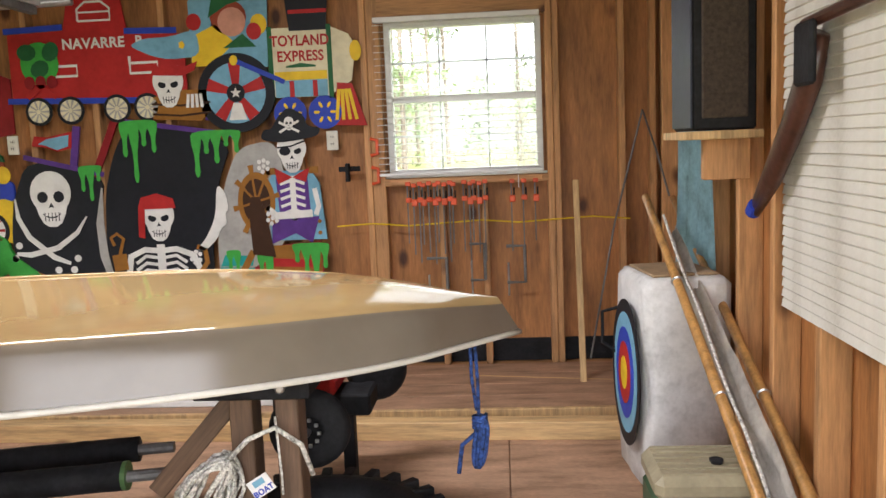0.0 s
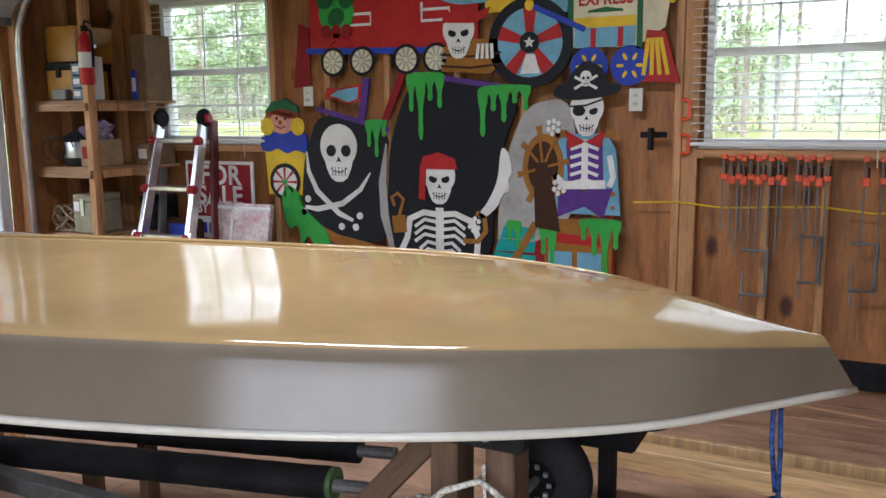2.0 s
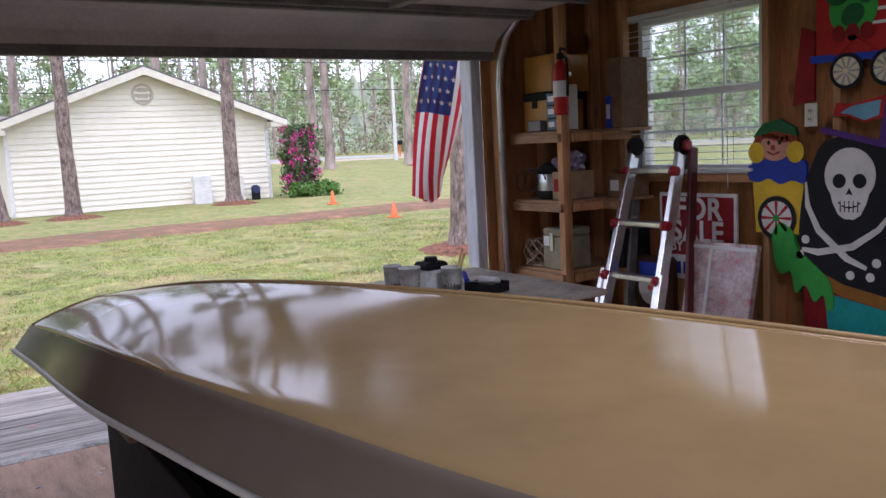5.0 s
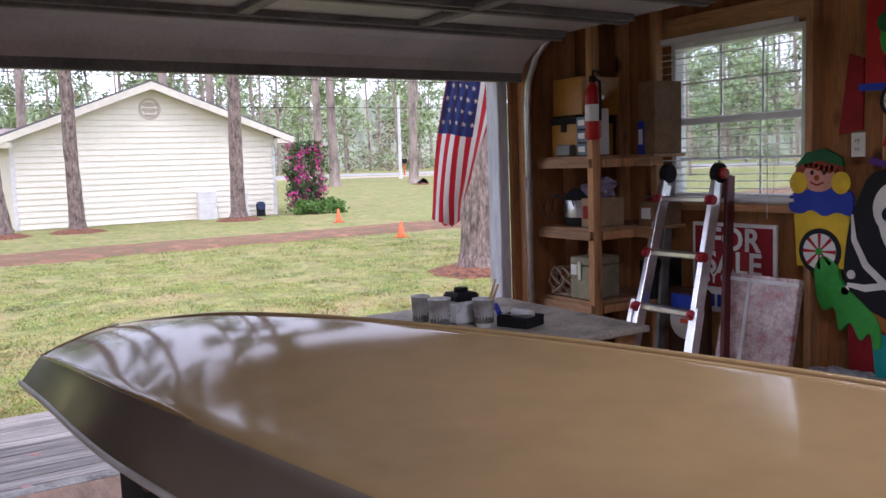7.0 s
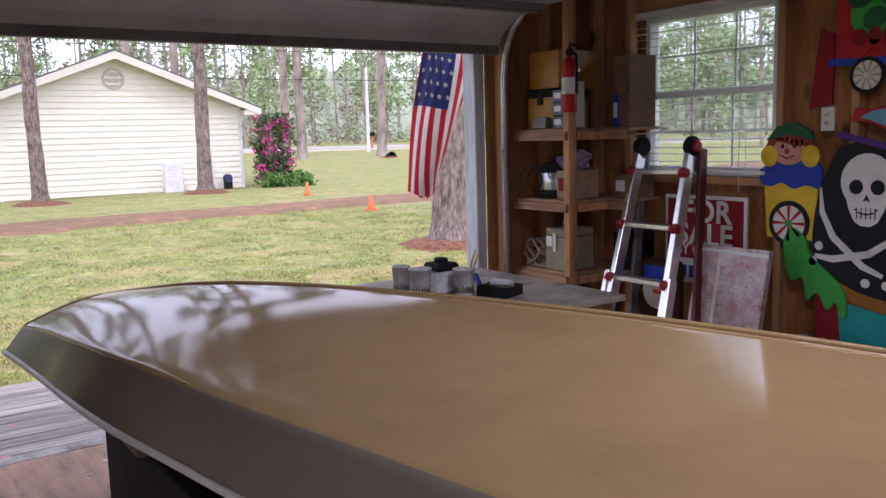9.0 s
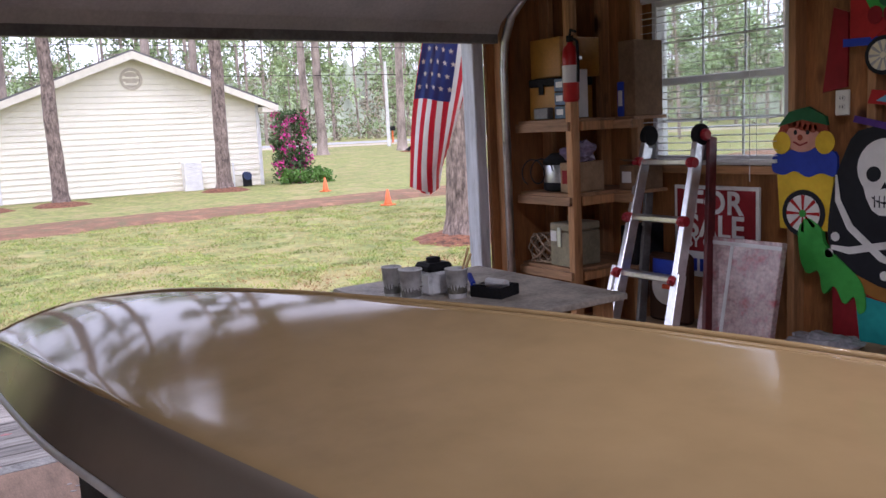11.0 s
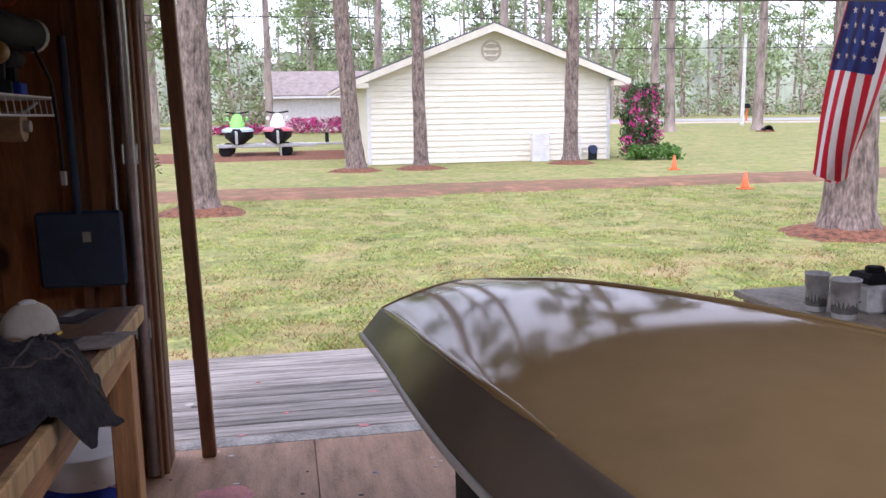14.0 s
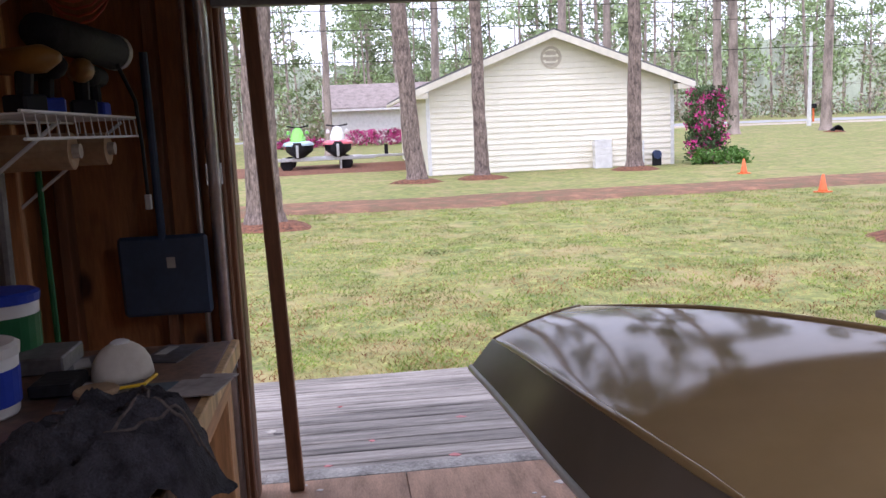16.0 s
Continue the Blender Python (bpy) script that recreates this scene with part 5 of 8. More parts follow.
# tan toolbox with tangled cord
tb = carton("tan_toolbox", "worn olive tan toolbox with a clasp", "toolbox", -4.42, -4.25, 4.49, 4.72, 0.665, 0.86, OLIVE)
part("lid", box(-0.088, 0.088, -0.118, 0.118, 0.197, 0.245, 0.01), OLIVE, tb)
part("clasp", box(-0.015, 0.015, -0.124, -0.115, 0.11, 0.22, 0.002), STEEL, tb)
part("handle", tube([(-0.05, 0, 0.245), (-0.05, 0, 0.275), (0.05, 0, 0.275), (0.05, 0, 0.245)], 0.008, 6), OLIVE, tb)
part("sticker", box(-0.075, -0.025, -0.12, -0.117, 0.14, 0.2, 0), WHITE, tb)
ROPEM = mat("tan_rope", (0.36, 0.27, 0.18), 0.9, var=0.2, scale=40, bump=0.3)


def tangle(name, label, at, r, n, rope_r, material, seed, flat=0.6, cat="rope"):
    rng = random.Random(seed)
    o = thing(name, label, cat, at)
    for i in range(n):
        a0, tilt = rng.uniform(0, 6.28), rng.uniform(-0.5, 0.5)
        rr = r * rng.uniform(0.6, 1.0)
        pts = [(rr * math.cos(a0 + a) * (1 + 0.2 * math.sin(3 * a + i)), rr * 0.5 * math.sin(a0 + a) + 0.02 * math.sin(a * 2), r * flat + r * flat * 0.95 * math.sin(a + tilt * 3)) for a in [0.35 * k for k in range(19)]]
        part("coil", tube(pts, rope_r, 6), material, o, smooth=True)
    return o


tangle("tangled_cord", "tangled tan extension cord on a shelf", (-4.53, 4.54, 0.665), 0.11, 7, 0.006, ROPEM, 3, 0.75, "cord")
hd = thing("tan_power_tool", "tan plastic power tool lying on a shelf", "power tool", (-4.47, 4.6, 0.665))
part("body", tube([(-0.05, 0, 0.1), (0.02, 0, 0.13), (0.08, 0, 0.13)], [0.03, 0.045, 0.03], 10), OLIVE, hd)
part("grip", tube([(0.0, 0, 0.12), (-0.02, -0.02, 0.0)], [0.025, 0.022], 8), OLIVE, hd)
fe = thing("fire_extinguisher", "red fire extinguisher hanging on the shelf post", "fire extinguisher", (-4.14, 4.43, 1.58))
REDM = mat("extinguisher_red", (0.45, 0.015, 0.015), 0.3, var=0.06, bump=0)
part("cylinder", lathe([(0.035, 0.0), (0.043, 0.012), (0.043, 0.24), (0.035, 0.28), (0.016, 0.3), (0.016, 0.31)], 20), REDM, fe, smooth=True)
part("label_band", lathe([(0.044, 0.1), (0.0442, 0.1), (0.0442, 0.19), (0.044, 0.19)], 20), WHITE, fe, "white printed label band")
part("valve", box(-0.015, 0.015, -0.015, 0.015, 0.31, 0.345, 0.003), BLACK, fe)
part("lever", tube([(0, 0.0, 0.345), (0.03, -0.02, 0.37), (0.08, -0.03, 0.355)], 0.007, 6), BLACK, fe)
part("hose", tube([(0.015, 0, 0.33), (0.055, 0, 0.31), (0.06, 0, 0.2), (0.056, 0, 0.1)], 0.008, 8), BLACK, fe)
part("hook", box(-0.01, 0.01, 0.03, 0.075, 0.22, 0.24, 0.002), STEEL, fe)

# ---- ladder ----
ALU = mat("brushed_aluminium", (0.7, 0.7, 0.7), 0.3, metal=0.85, var=0.08, scale=20, bump=0.03)
PLRED = mat("red_plastic", (0.4, 0.02, 0.03), 0.4, var=0.06, bump=0)


def build_ladder():
    l = thing("folding_ladder", "aluminium folding ladder with red locks leaning on the wall", "ladder")
    top, foot = Vector((-3.89, 4.93, 1.36)), Vector((-3.73, 4.38, 0.0))
    for s in (-1, 1):
        a = foot + Vector((s * 0.205, 0, 0))
        b = top + Vector((s * 0.18, 0, 0))
        d = b - a
        rail = part("rail", box(-0.017, 0.017, -0.035, 0.035, 0, d.length, 0.004), ALU, l)
        rail.matrix_basis = Matrix.Translation(a) @ Vector((0, 0, 1)).rotation_difference(d).to_matrix().to_4x4()
        hinge = part("hinge", lathe([(0.05, -0.022), (0.058, -0.012), (0.058, 0.012), (0.05, 0.022)], 18, pose(b.x + 0.006, b.y, b.z + 0.015, 0, 90, 0)), BLACK, l)
        if s > 0:
            part("knob", lathe([(0.03, 0), (0.032, 0.02), (0.024, 0.028)], 14, pose(b.x + 0.028, b.y, b.z + 0.015, 0, 90, 0)), PLRED, l, "red hinge lock knob")
        a2, b2 = a + Vector((s * 0.03 + 0.02, 0.3, 0)), b + Vector((s * 0.03, 0.06, -0.0))
        d2 = b2 - a2
        r2 = part("rear_rail", box(-0.012, 0.012, -0.03, 0.03, 0, d2.length, 0.003), mat("dark_red_rail", (0.11, 0.012, 0.014), 0.5, var=0.3, scale=6, bump=0.05) if s > 0 else DARKSTEEL, l)
        r2.matrix_basis = Matrix.Translation(a2) @ Vector((0, 0, 1)).rotation_difference(d2).to_matrix().to_4x4()
        a3 = a + Vector((s * 0.042, -0.02, 0))
        b3 = a.lerp(b, 0.5) + Vector((s * 0.03, -0.02, 0))
        d3 = b3 - a3
        r3 = part("outer_rail", box(-0.014, 0.014, -0.03, 0.03, 0, d3.length, 0.003), ALU, l)
        r3.matrix_basis = Matrix.Translation(a3) @ Vector((0, 0, 1)).rotation_difference(d3).to_matrix().to_4x4()
        part("hinge_arm", box(b.x - 0.022, b.x + 0.022, b.y - 0.03, b.y + 0.045, b.z - 0.12, b.z + 0.01, 0.01), DARKSTEEL, l)
    for z in (1.235, 0.94, 0.65, 0.36, 0.07):
        t = z / top.z
        c = foot.lerp(top, t)
        half = 0.205 - 0.025 * t
        part("rung", box(c.x - half, c.x + half, c.y - 0.03, c.y + 0.03, c.z - 0.016, c.z + 0.016, 0.006), ALU, l)
        for s in (-1, 1):
            lock = part("lock", lathe([(0.026, -0.022), (0.03, 0), (0.026, 0.022)], 12, pose(c.x + s * (half + 0.006), c.y - 0.034, c.z, 0, 90, 0)), PLRED, l)
            part("lock_pin", lathe([(0.012, 0), (0.012, 0.014), (0.008, 0.018)], 10, pose(c.x + s * (half + 0.006), c.y - 0.062, c.z, 90, 0, 0)), PLRED, lock)


build_ladder()

# ---- sign, picture and cartons ----
PY = 5.02
sg = thing("for_sale_sign", "red and white metal sale sign leaning on the wall", "sign")
plate("sign_board", rect(-3.95, -3.4, 0.72, 1.1), "white", sg, 0, True)
plate("sign_face", rect(-3.93, -3.42, 0.74, 1.08), "dkred", sg, 1)
text("FOR", -3.66, 0.955, 0.17, "white", sg, 2)
text("SALE", -3.67, 0.825, 0.17, "white", sg, 2)
text("BY OWNER", -3.66, 0.765, 0.085, "white", sg, 2, 0.9)
plate("number_panel", rect(-3.84, -3.6, 0.6, 0.74), "white", sg, 3)
for k in range(4):
    plate("number_bar", rect(-3.82 + 0.05 * k, -3.79 + 0.05 * k, 0.63, 0.7), "blue", sg, 4)
pc = thing("wrapped_picture", "faded pink floral picture in clear wrapping leaning on the wall", "picture")
WRAP = mat("faded_floral_print", (0.5, 0.38, 0.37), 0.2, var=0.35, scale=14, bump=0.08, dirt=(0.38, 0.07, 0.09))
part("panel", box(-0.22, 0.22, -0.02, 0.02, 0, 0.62, 0.004), WRAP, pc)
part("tape", box(-0.075, -0.055, -0.0235, -0.021, 0.02, 0.6, 0), WHITE, pc)
part("edge", box(-0.22, 0.22, -0.0235, -0.021, 0.58, 0.6, 0), WHITE, pc)
part("edge", box(-0.05, 0.2, -0.0235, -0.021, 0.12, 0.132, 0), WHITE, pc)
pc.matrix_world = pose(-3.4, 4.78, 0.24, -12, 0, 0)
carton("storage_carton", "cardboard carton under the leaning picture", "box", -3.65, -3.15, 4.5, 4.95, 0.0, 0.24, CARD)
carton("low_carton", "cardboard carton beside the painted ship", "box", -3.05, -2.7, 4.6, 4.97, 0.0, 0.42, CARD)
bg = thing("carton_film", "crumpled grey plastic film on a carton", "plastic film", (-2.88, 4.75, 0.42))
bm = bmesh.new()
bmesh.ops.create_icosphere(bm, subdivisions=3, radius=0.12)
for v in bm.verts:
    v.co = Vector((v.co.x * 1.3, v.co.y, max(0, v.co.z * 0.35 + 0.02))) * (1 + 0.4 * noise.noise(v.co * 18))
    v.co.z = max(v.co.z, 0)
part("film", bm, mat("grey_film", (0.3, 0.3, 0.32), 0.2, var=0.25, bump=0.1), bg)
sn = thing("snowman_bag", "printed plastic bag with white and blue winter figure", "bag", (-3.85, 4.85, 0.36))
part("sack", box(-0.14, 0.14, -0.03, 0.05, 0, 0.38, 0.02), P["dkbrown"], sn)
part("white_round", lathe([(0.0, 0), (0.1, 0.001), (0.1, 0.004), (0.0, 0.005)], 20, pose(0, -0.031, 0.2, 90, 0, 0)), P["white"], sn)
part("blue_cap", box(-0.09, 0.09, -0.04, -0.031, 0.26, 0.35, 0.003), P["blue"], sn)
part("orange_nose", box(-0.02, 0.06, -0.046, -0.036, 0.19, 0.215, 0.003), ORANGE, sn)
carton("storage_carton", "dark storage carton behind the ladder", "box", -4.05, -3.68, 4.78, 5.02, 0.0, 0.355, CARD)

# ---- work table behind the boat ----
TABW = mat("paint_stained_plywood", (0.4, 0.36, 0.3), 0.6, var=0.25, scale=5, bump=0.1)
wt = thing("work_table", "paint-stained plywood work table beside the boat", "table")
part("tabletop", box(-4.1, -3.08, 2.95, 3.75, 0.765, 0.79, 0.003), TABW, wt)
for x, y in ((-4.03, 3.02), (-3.15, 3.02), (-4.03, 3.68), (-3.15, 3.68)):
    part("leg", box(x - 0.03, x + 0.03, y - 0.03, y + 0.03, 0, 0.765, 0.003), STUD, wt)
part("apron", box(-4.06, -3.12, 2.97, 2.99, 0.69, 0.765, 0.002), STUD_H, wt)
CUP = mat("milky_cup_plastic", (0.72, 0.73, 0.73), 0.35, var=0.2, scale=14, bump=0.03)
MIX = mat("grey_paint_residue", (0.2, 0.2, 0.19), 0.4, var=0.3, scale=20, bump=0.1)


def paint_cup(x, y, r, h, inside):
    c = thing("mixing_cup", "used plastic paint mixing cup on the table", "cup", (x, y, 0.79), group="mixing cups")
    part("cup", lathe([(r * 0.8, 0.0), (r * 0.82, 0.004), (r, h), (r * 1.06, h), (r * 1.06, h + 0.006), (r * 0.96, h + 0.006), (r * 0.78, 0.012)], 22), CUP, c, smooth=True)
    part("paint_fill", lathe([(r * 0.3, 0.02), (r * 0.87, 0.02), (r * 0.9, h * 0.5), (r * 0.3, h * 0.5)], 18), inside, c)
    for k in range(7):
        a = 0.9 * k
        z = h * (0.2 + 0.09 * (k % 5))
        part("scale_mark", box(r * 0.93, r * 0.94 + 0.004, -0.008, 0.008, z, z + 0.003, 0, pose(0, 0, 0, 0, 0, math.degrees(a) - 120)), MIX, c)


paint_cup(-3.72, 3.04, 0.04, 0.125, MIX)
paint_cup(-3.6, 3.06, 0.047, 0.125, MIX)
paint_cup(-3.52, 3.23, 0.046, 0.115, mat("olive_paint_residue", (0.18, 0.17, 0.13), 0.4, var=0.3, bump=0.1))
tin = thing("paint_tin", "square clear jar with a black lid on the table", "paint can", (-3.66, 3.21, 0.79))
part("jar", box(-0.055, 0.055, -0.055, 0.055, 0, 0.1, 0.012), CUP, tin)
part("lid", box(-0.06, 0.06, -0.06, 0.06, 0.1, 0.135, 0.012), BLACK, tin)
part("cap", lathe([(0.03, 0.135), (0.03, 0.152), (0.026, 0.155)], 14), BLACK, tin)
part("label_band", box(-0.045, 0.045, -0.057, -0.0545, 0.02, 0.085, 0), WHITE, tin)
ts = thing("stir_sticks", "two wooden stir sticks in a cup", "stir stick", (-3.52, 3.23, 0.82))
part("stick", tube([(0.0, 0, 0.0), (0.02, 0.05, 0.17)], 0.005, 6), PALE, ts)
part("stick", tube([(0.01, 0, 0.0), (0.05, 0.04, 0.15)], 0.005, 6), PALE, ts)
tr = thing("roller_tray", "black plastic roller tray on the table", "tray", (-3.44, 3.36, 0.79), 20)
tr.scale = (0.72, 0.9, 0.9)
part("floor", box(-0.1, 0.1, -0.07, 0.07, 0, 0.008, 0.002), BLACK, tr)
for a in ((-0.1, 0.1, -0.075, -0.068), (-0.1, 0.1, 0.068, 0.075), (-0.105, -0.098, -0.075, 0.075), (0.098, 0.105, -0.075, 0.075)):
    part("side", box(*a, 0, 0.05, 0.002), BLACK, tr)
pr = thing("paint_roller", "small blue grip paint roller in the tray", "roller", (-3.44, 3.34, 0.8))
part("sleeve", tube([(-0.06, 0.03, 0.035), (0.04, 0.05, 0.035)], 0.02, 12), WHITE, pr)
part("grip", tube([(-0.05, -0.05, 0.04), (-0.12, -0.02, 0.065)], 0.012, 8), P["blue"], pr)
part("wire", tube([(-0.05, -0.05, 0.04), (0.06, -0.02, 0.045), (0.05, 0.05, 0.035)], 0.003, 6), STEEL, pr)

# ---- dolly and things under the bow ----
DOLW = wood("brown_dolly_timber", (0.13, 0.075, 0.045), (9, 9, 0.8), False)
dl = thing("boat_dolly", "brown timber boat dolly with black wheel", "dolly")
for x in (-0.8, -0.66):
    part("upright", box(x - 0.035, x + 0.035, 2.4, 2.5, 0.0, 0.7, 0.004), DOLW, dl)
part("cradle", box(-0.9, -0.56, 2.28, 2.62, 0.7, 0.765, 0.006), BLACK, dl)
part("cradle_pad", box(-0.88, -0.58, 2.3, 2.6, 0.765, 0.84, 0.008), BLACK, dl)
part("bolt", lathe([(0.014, 0), (0.014, 0.012), (0.008, 0.016)], 8, pose(-0.64, 2.28, 0.735, 90, 0, 0)), STEEL, dl)
d = part("brace", box(-0.03, 0.03, -0.02, 0.02, 0, 0.5, 0.003), DOLW, dl)
d.matrix_basis = pose(-1.1, 2.46, 0.36, 0, 42, 0)
part("side_bar", box(-3.1, -0.83, 2.42, 2.48, 0.2, 0.26, 0.004), DARKSTEEL, dl)
wh = part("wheel", lathe([(0.05, -0.03), (0.11, -0.038), (0.13, -0.022), (0.136, 0), (0.13, 0.022), (0.11, 0.038), (0.05, 0.03)], 28, pose(-0.655, 2.66, 0.485, 90, 0, 8)), BLACK, dl, "black rubber tyred wheel", smooth=True)
part("rim", lathe([(0.015, -0.045), (0.055, -0.038), (0.07, -0.036), (0.07, 0.03), (0.015, 0.03)], 20, pose(-0.655, 2.66, 0.485, 90, 0, 8)), BLACK, wh)
for k in range(10):
    a = radians(36 * k)
    part("rim_slot", box(-0.66 + 0.045 * math.cos(a) - 0.006, -0.66 + 0.045 * math.cos(a) + 0.006, 2.61, 2.618, 0.485 + 0.045 * math.sin(a) - 0.006, 0.485 + 0.045 * math.sin(a) + 0.006, 0.001), STEEL, wh)
part("axle", tube([(-0.655, 2.68, 0.485), (-0.66, 2.45, 0.485)], 0.012, 8), STEEL, dl)
ws = thing("stern_stand", "black trestle stand carrying the boat stern", "stand")
for x in (-3.49, -2.26):
    part("leg", box(x - 0.03, x + 0.03, 1.795, 1.86, 0.0, 0.62, 0.004), BLACK, ws)
    part("leg", box(x - 0.03, x + 0.03, 2.2, 2.27, 0.0, 0.62, 0.004), BLACK, ws)
part("side_panel", box(-3.56, -2.2, 1.75, 1.79, 0.03, 0.6, 0.004), BLACK, ws)
part("end_panel", box(-3.56, -3.52, 1.79, 2.24, 0.03, 0.6, 0.004), BLACK, ws)
part("top_rail", box(-3.55, -2.95, 1.7, 2.3, 0.62, 0.76, 0.006), DOLW, ws)
part("pad", box(-3.5, -3.0, 1.72, 2.28, 0.76, 0.93, 0.006), BLACK, ws)
GREENM = mat("green_tape", (0.07, 0.15, 0.05), 0.6, bump=0)
for k, (y, z, xe, r) in enumerate(((2.98, 0.308, -1.39, 0.047), (2.74, 0.3, -1.33, 0.05))):
    o = thing("padded_rail", "steel rail wrapped in black foam", "rail", group="padded rails")
    part("pipe", tube([(-3.0, y - 0.3, z - 0.03), (xe + 0.13, y + 0.012, z + 0.002)], 0.021, 10), DARKSTEEL, o)
    bm = bmesh.new()
    pts = [Vector((-3.0, y - 0.3, z - 0.03)).lerp(Vector((xe, y, z)), i / 40) for i in range(41)]
    add_tube(bm, pts, [r * (1 + 0.06 * noise.noise(Vector((i * 0.7, k * 5, 0)))) for i in range(41)], 14)
    part("foam_wrap", bm, BLACK, o, smooth=True)
    if k:
        part("tape_ring", tube([(xe - 0.012, y - 0.002, z), (xe + 0.004, y, z)], r * 1.02, 14), GREENM, o)
    for x in (-2.9, -2.2):
        part("support", box(x - 0.02, x + 0.02, y - 0.24 * (x + 1.2) / -1.8 - 0.03, y - 0.24 * (x + 1.2) / -1.8 + 0.03, 0.0, z - 0.03, 0.002), DOLW, o)
ty = thing("lugged_tyre", "large black lugged tyre lying on the floor", "tyre", (-0.62, 2.5, 0.13))
part("tyre", lathe([(0.21, -0.1), (0.3, -0.13), (0.4, -0.1), (0.42, 0), (0.4, 0.1), (0.3, 0.13), (0.21, 0.1), (0.2, 0)], 48), BLACK, ty, smooth=True)
for k in range(30):
    part("lug", box(0.36, 0.435, -0.018, 0.018, -0.1, 0.115, 0.004, pose(0, 0, 0, 0, 0, 12 * k)), BLACK, ty)
WROPE = mat("white_flecked_rope", (0.55, 0.53, 0.48), 0.9, var=0.35, scale=60, bump=0.4, fine=120)
BROPE = mat("blue_flecked_rope", (0.03, 0.075, 0.26), 0.85, var=0.6, scale=60, bump=0.4, fine=140)
hk = thing("white_rope_hank", "hank of white flecked rope hung on the dolly", "rope")
for k in range(15):
    a, w = k * 2.4, 0.035 + 0.055 * ((k * 7) % 10) / 10
    pts = [(-0.84 - 0.13 * (1 - math.cos(t)) * 0.5 + w * math.sin(t) + 0.012 * math.sin(3 * t + a), 2.33 - 0.05 * math.cos(a) + 0.012 * math.sin(2 * t + a), 0.51 - (0.1 + 0.05 * math.sin(a) ** 2) * (1 - math.cos(t)) + 0.012 * math.sin(2 * t + 2 * a)) for t in [0.3 * i for i in range(22)]]
    part("strand", tube(pts, 0.0065, 6), WROPE, hk, smooth=True)
part("lead", tube([(-0.83, 2.32, 0.5), (-0.75, 2.3, 0.58), (-0.68, 2.34, 0.6), (-0.61, 2.36, 0.54), (-0.585, 2.38, 0.44)], 0.008, 7), WROPE, hk, smooth=True)
part("lead", tube([(-0.69, 2.38, 0.62), (-0.675, 2.36, 0.45), (-0.68, 2.38, 0.38)], 0.004, 6), WROPE, hk)
tg = thing("boat_tag", "small white tag printed in blue on the rope", "tag", (-0.71, 2.27, 0.45))
tg.matrix_world = pose(-0.71, 2.27, 0.45, 0, -32, 0)
part("card", box(-0.035, 0.035, -0.0015, 0.0015, -0.025, 0.03, 0), WHITE, tg)
bt = text("BOAT", 0, 0, 0.024, "blue", tg, 0)
bt.matrix_basis = pose(0, -0.003, -0.02, 90, 0, 0)
part("blue_mark", box(-0.018, 0.018, -0.003, -0.001, 0.006, 0.024, 0), P["sky"], tg)
br = thing("bow_line", "coiled blue flecked rope hanging from the bow", "rope")
part("line", tube([(-0.105, 2.77, 0.73), (-0.1, 2.775, 0.6), (-0.1, 2.775, 0.44)], 0.006, 8), BROPE, br, smooth=True)
part("loop", tube([(-0.12, 2.77, 0.73), (-0.12, 2.775, 0.62), (-0.107, 2.775, 0.5)], 0.006, 8), BROPE, br, smooth=True)
for k in range(6):
    a = k * 1.05
    pts = [(-0.097 + (0.019 + 0.004 * (k % 3)) * math.sin(t + a * 0.3) * (0.6 + 0.4 * math.sin(a)), 2.775 + 0.016 * math.cos(a), 0.385 + 0.085 * math.cos(t)) for t in [0.42 * i for i in range(16)]]
    part("coil", tube(pts, 0.0075, 7), BROPE, br, smooth=True)
for k in range(4):
    part("wrap", tube([(-0.097 + 0.022 * math.cos(t), 2.775 + 0.022 * math.sin(t), 0.435 + 0.012 * k + 0.002 * t) for t in [0.5 * i for i in range(14)]], 0.007, 6), BROPE, br, smooth=True)
part("tail", tube([(-0.11, 2.775, 0.42), (-0.16, 2.77, 0.38), (-0.175, 2.77, 0.28)], 0.008, 7), BROPE, br, smooth=True)
mo = thing("red_machine", "red machine with black tyre behind the dolly", "machine")
part("hood", box(-0.92, -0.68, 3.2, 3.5, 0.42, 0.5, 0.02), P["red"], mo)
part("frame", box(-0.95, -0.55, 3.25, 3.45, 0.33, 0.42, 0.01), BLACK, mo)
part("wheel", lathe([(0.05, -0.05), (0.1, -0.06), (0.125, -0.04), (0.125, 0.04), (0.1, 0.06), (0.05, 0.05)], 26, pose(-0.56, 3.52, 0.45, 90, 0, 30)), BLACK, mo, smooth=True)
part("stand_leg", box(-0.9, -0.85, 3.3, 3.36, 0.0, 0.33, 0.003), BLACK, mo)
part("stand_leg", box(-0.68, -0.63, 3.3, 3.36, 0.0, 0.33, 0.003), BLACK, mo)

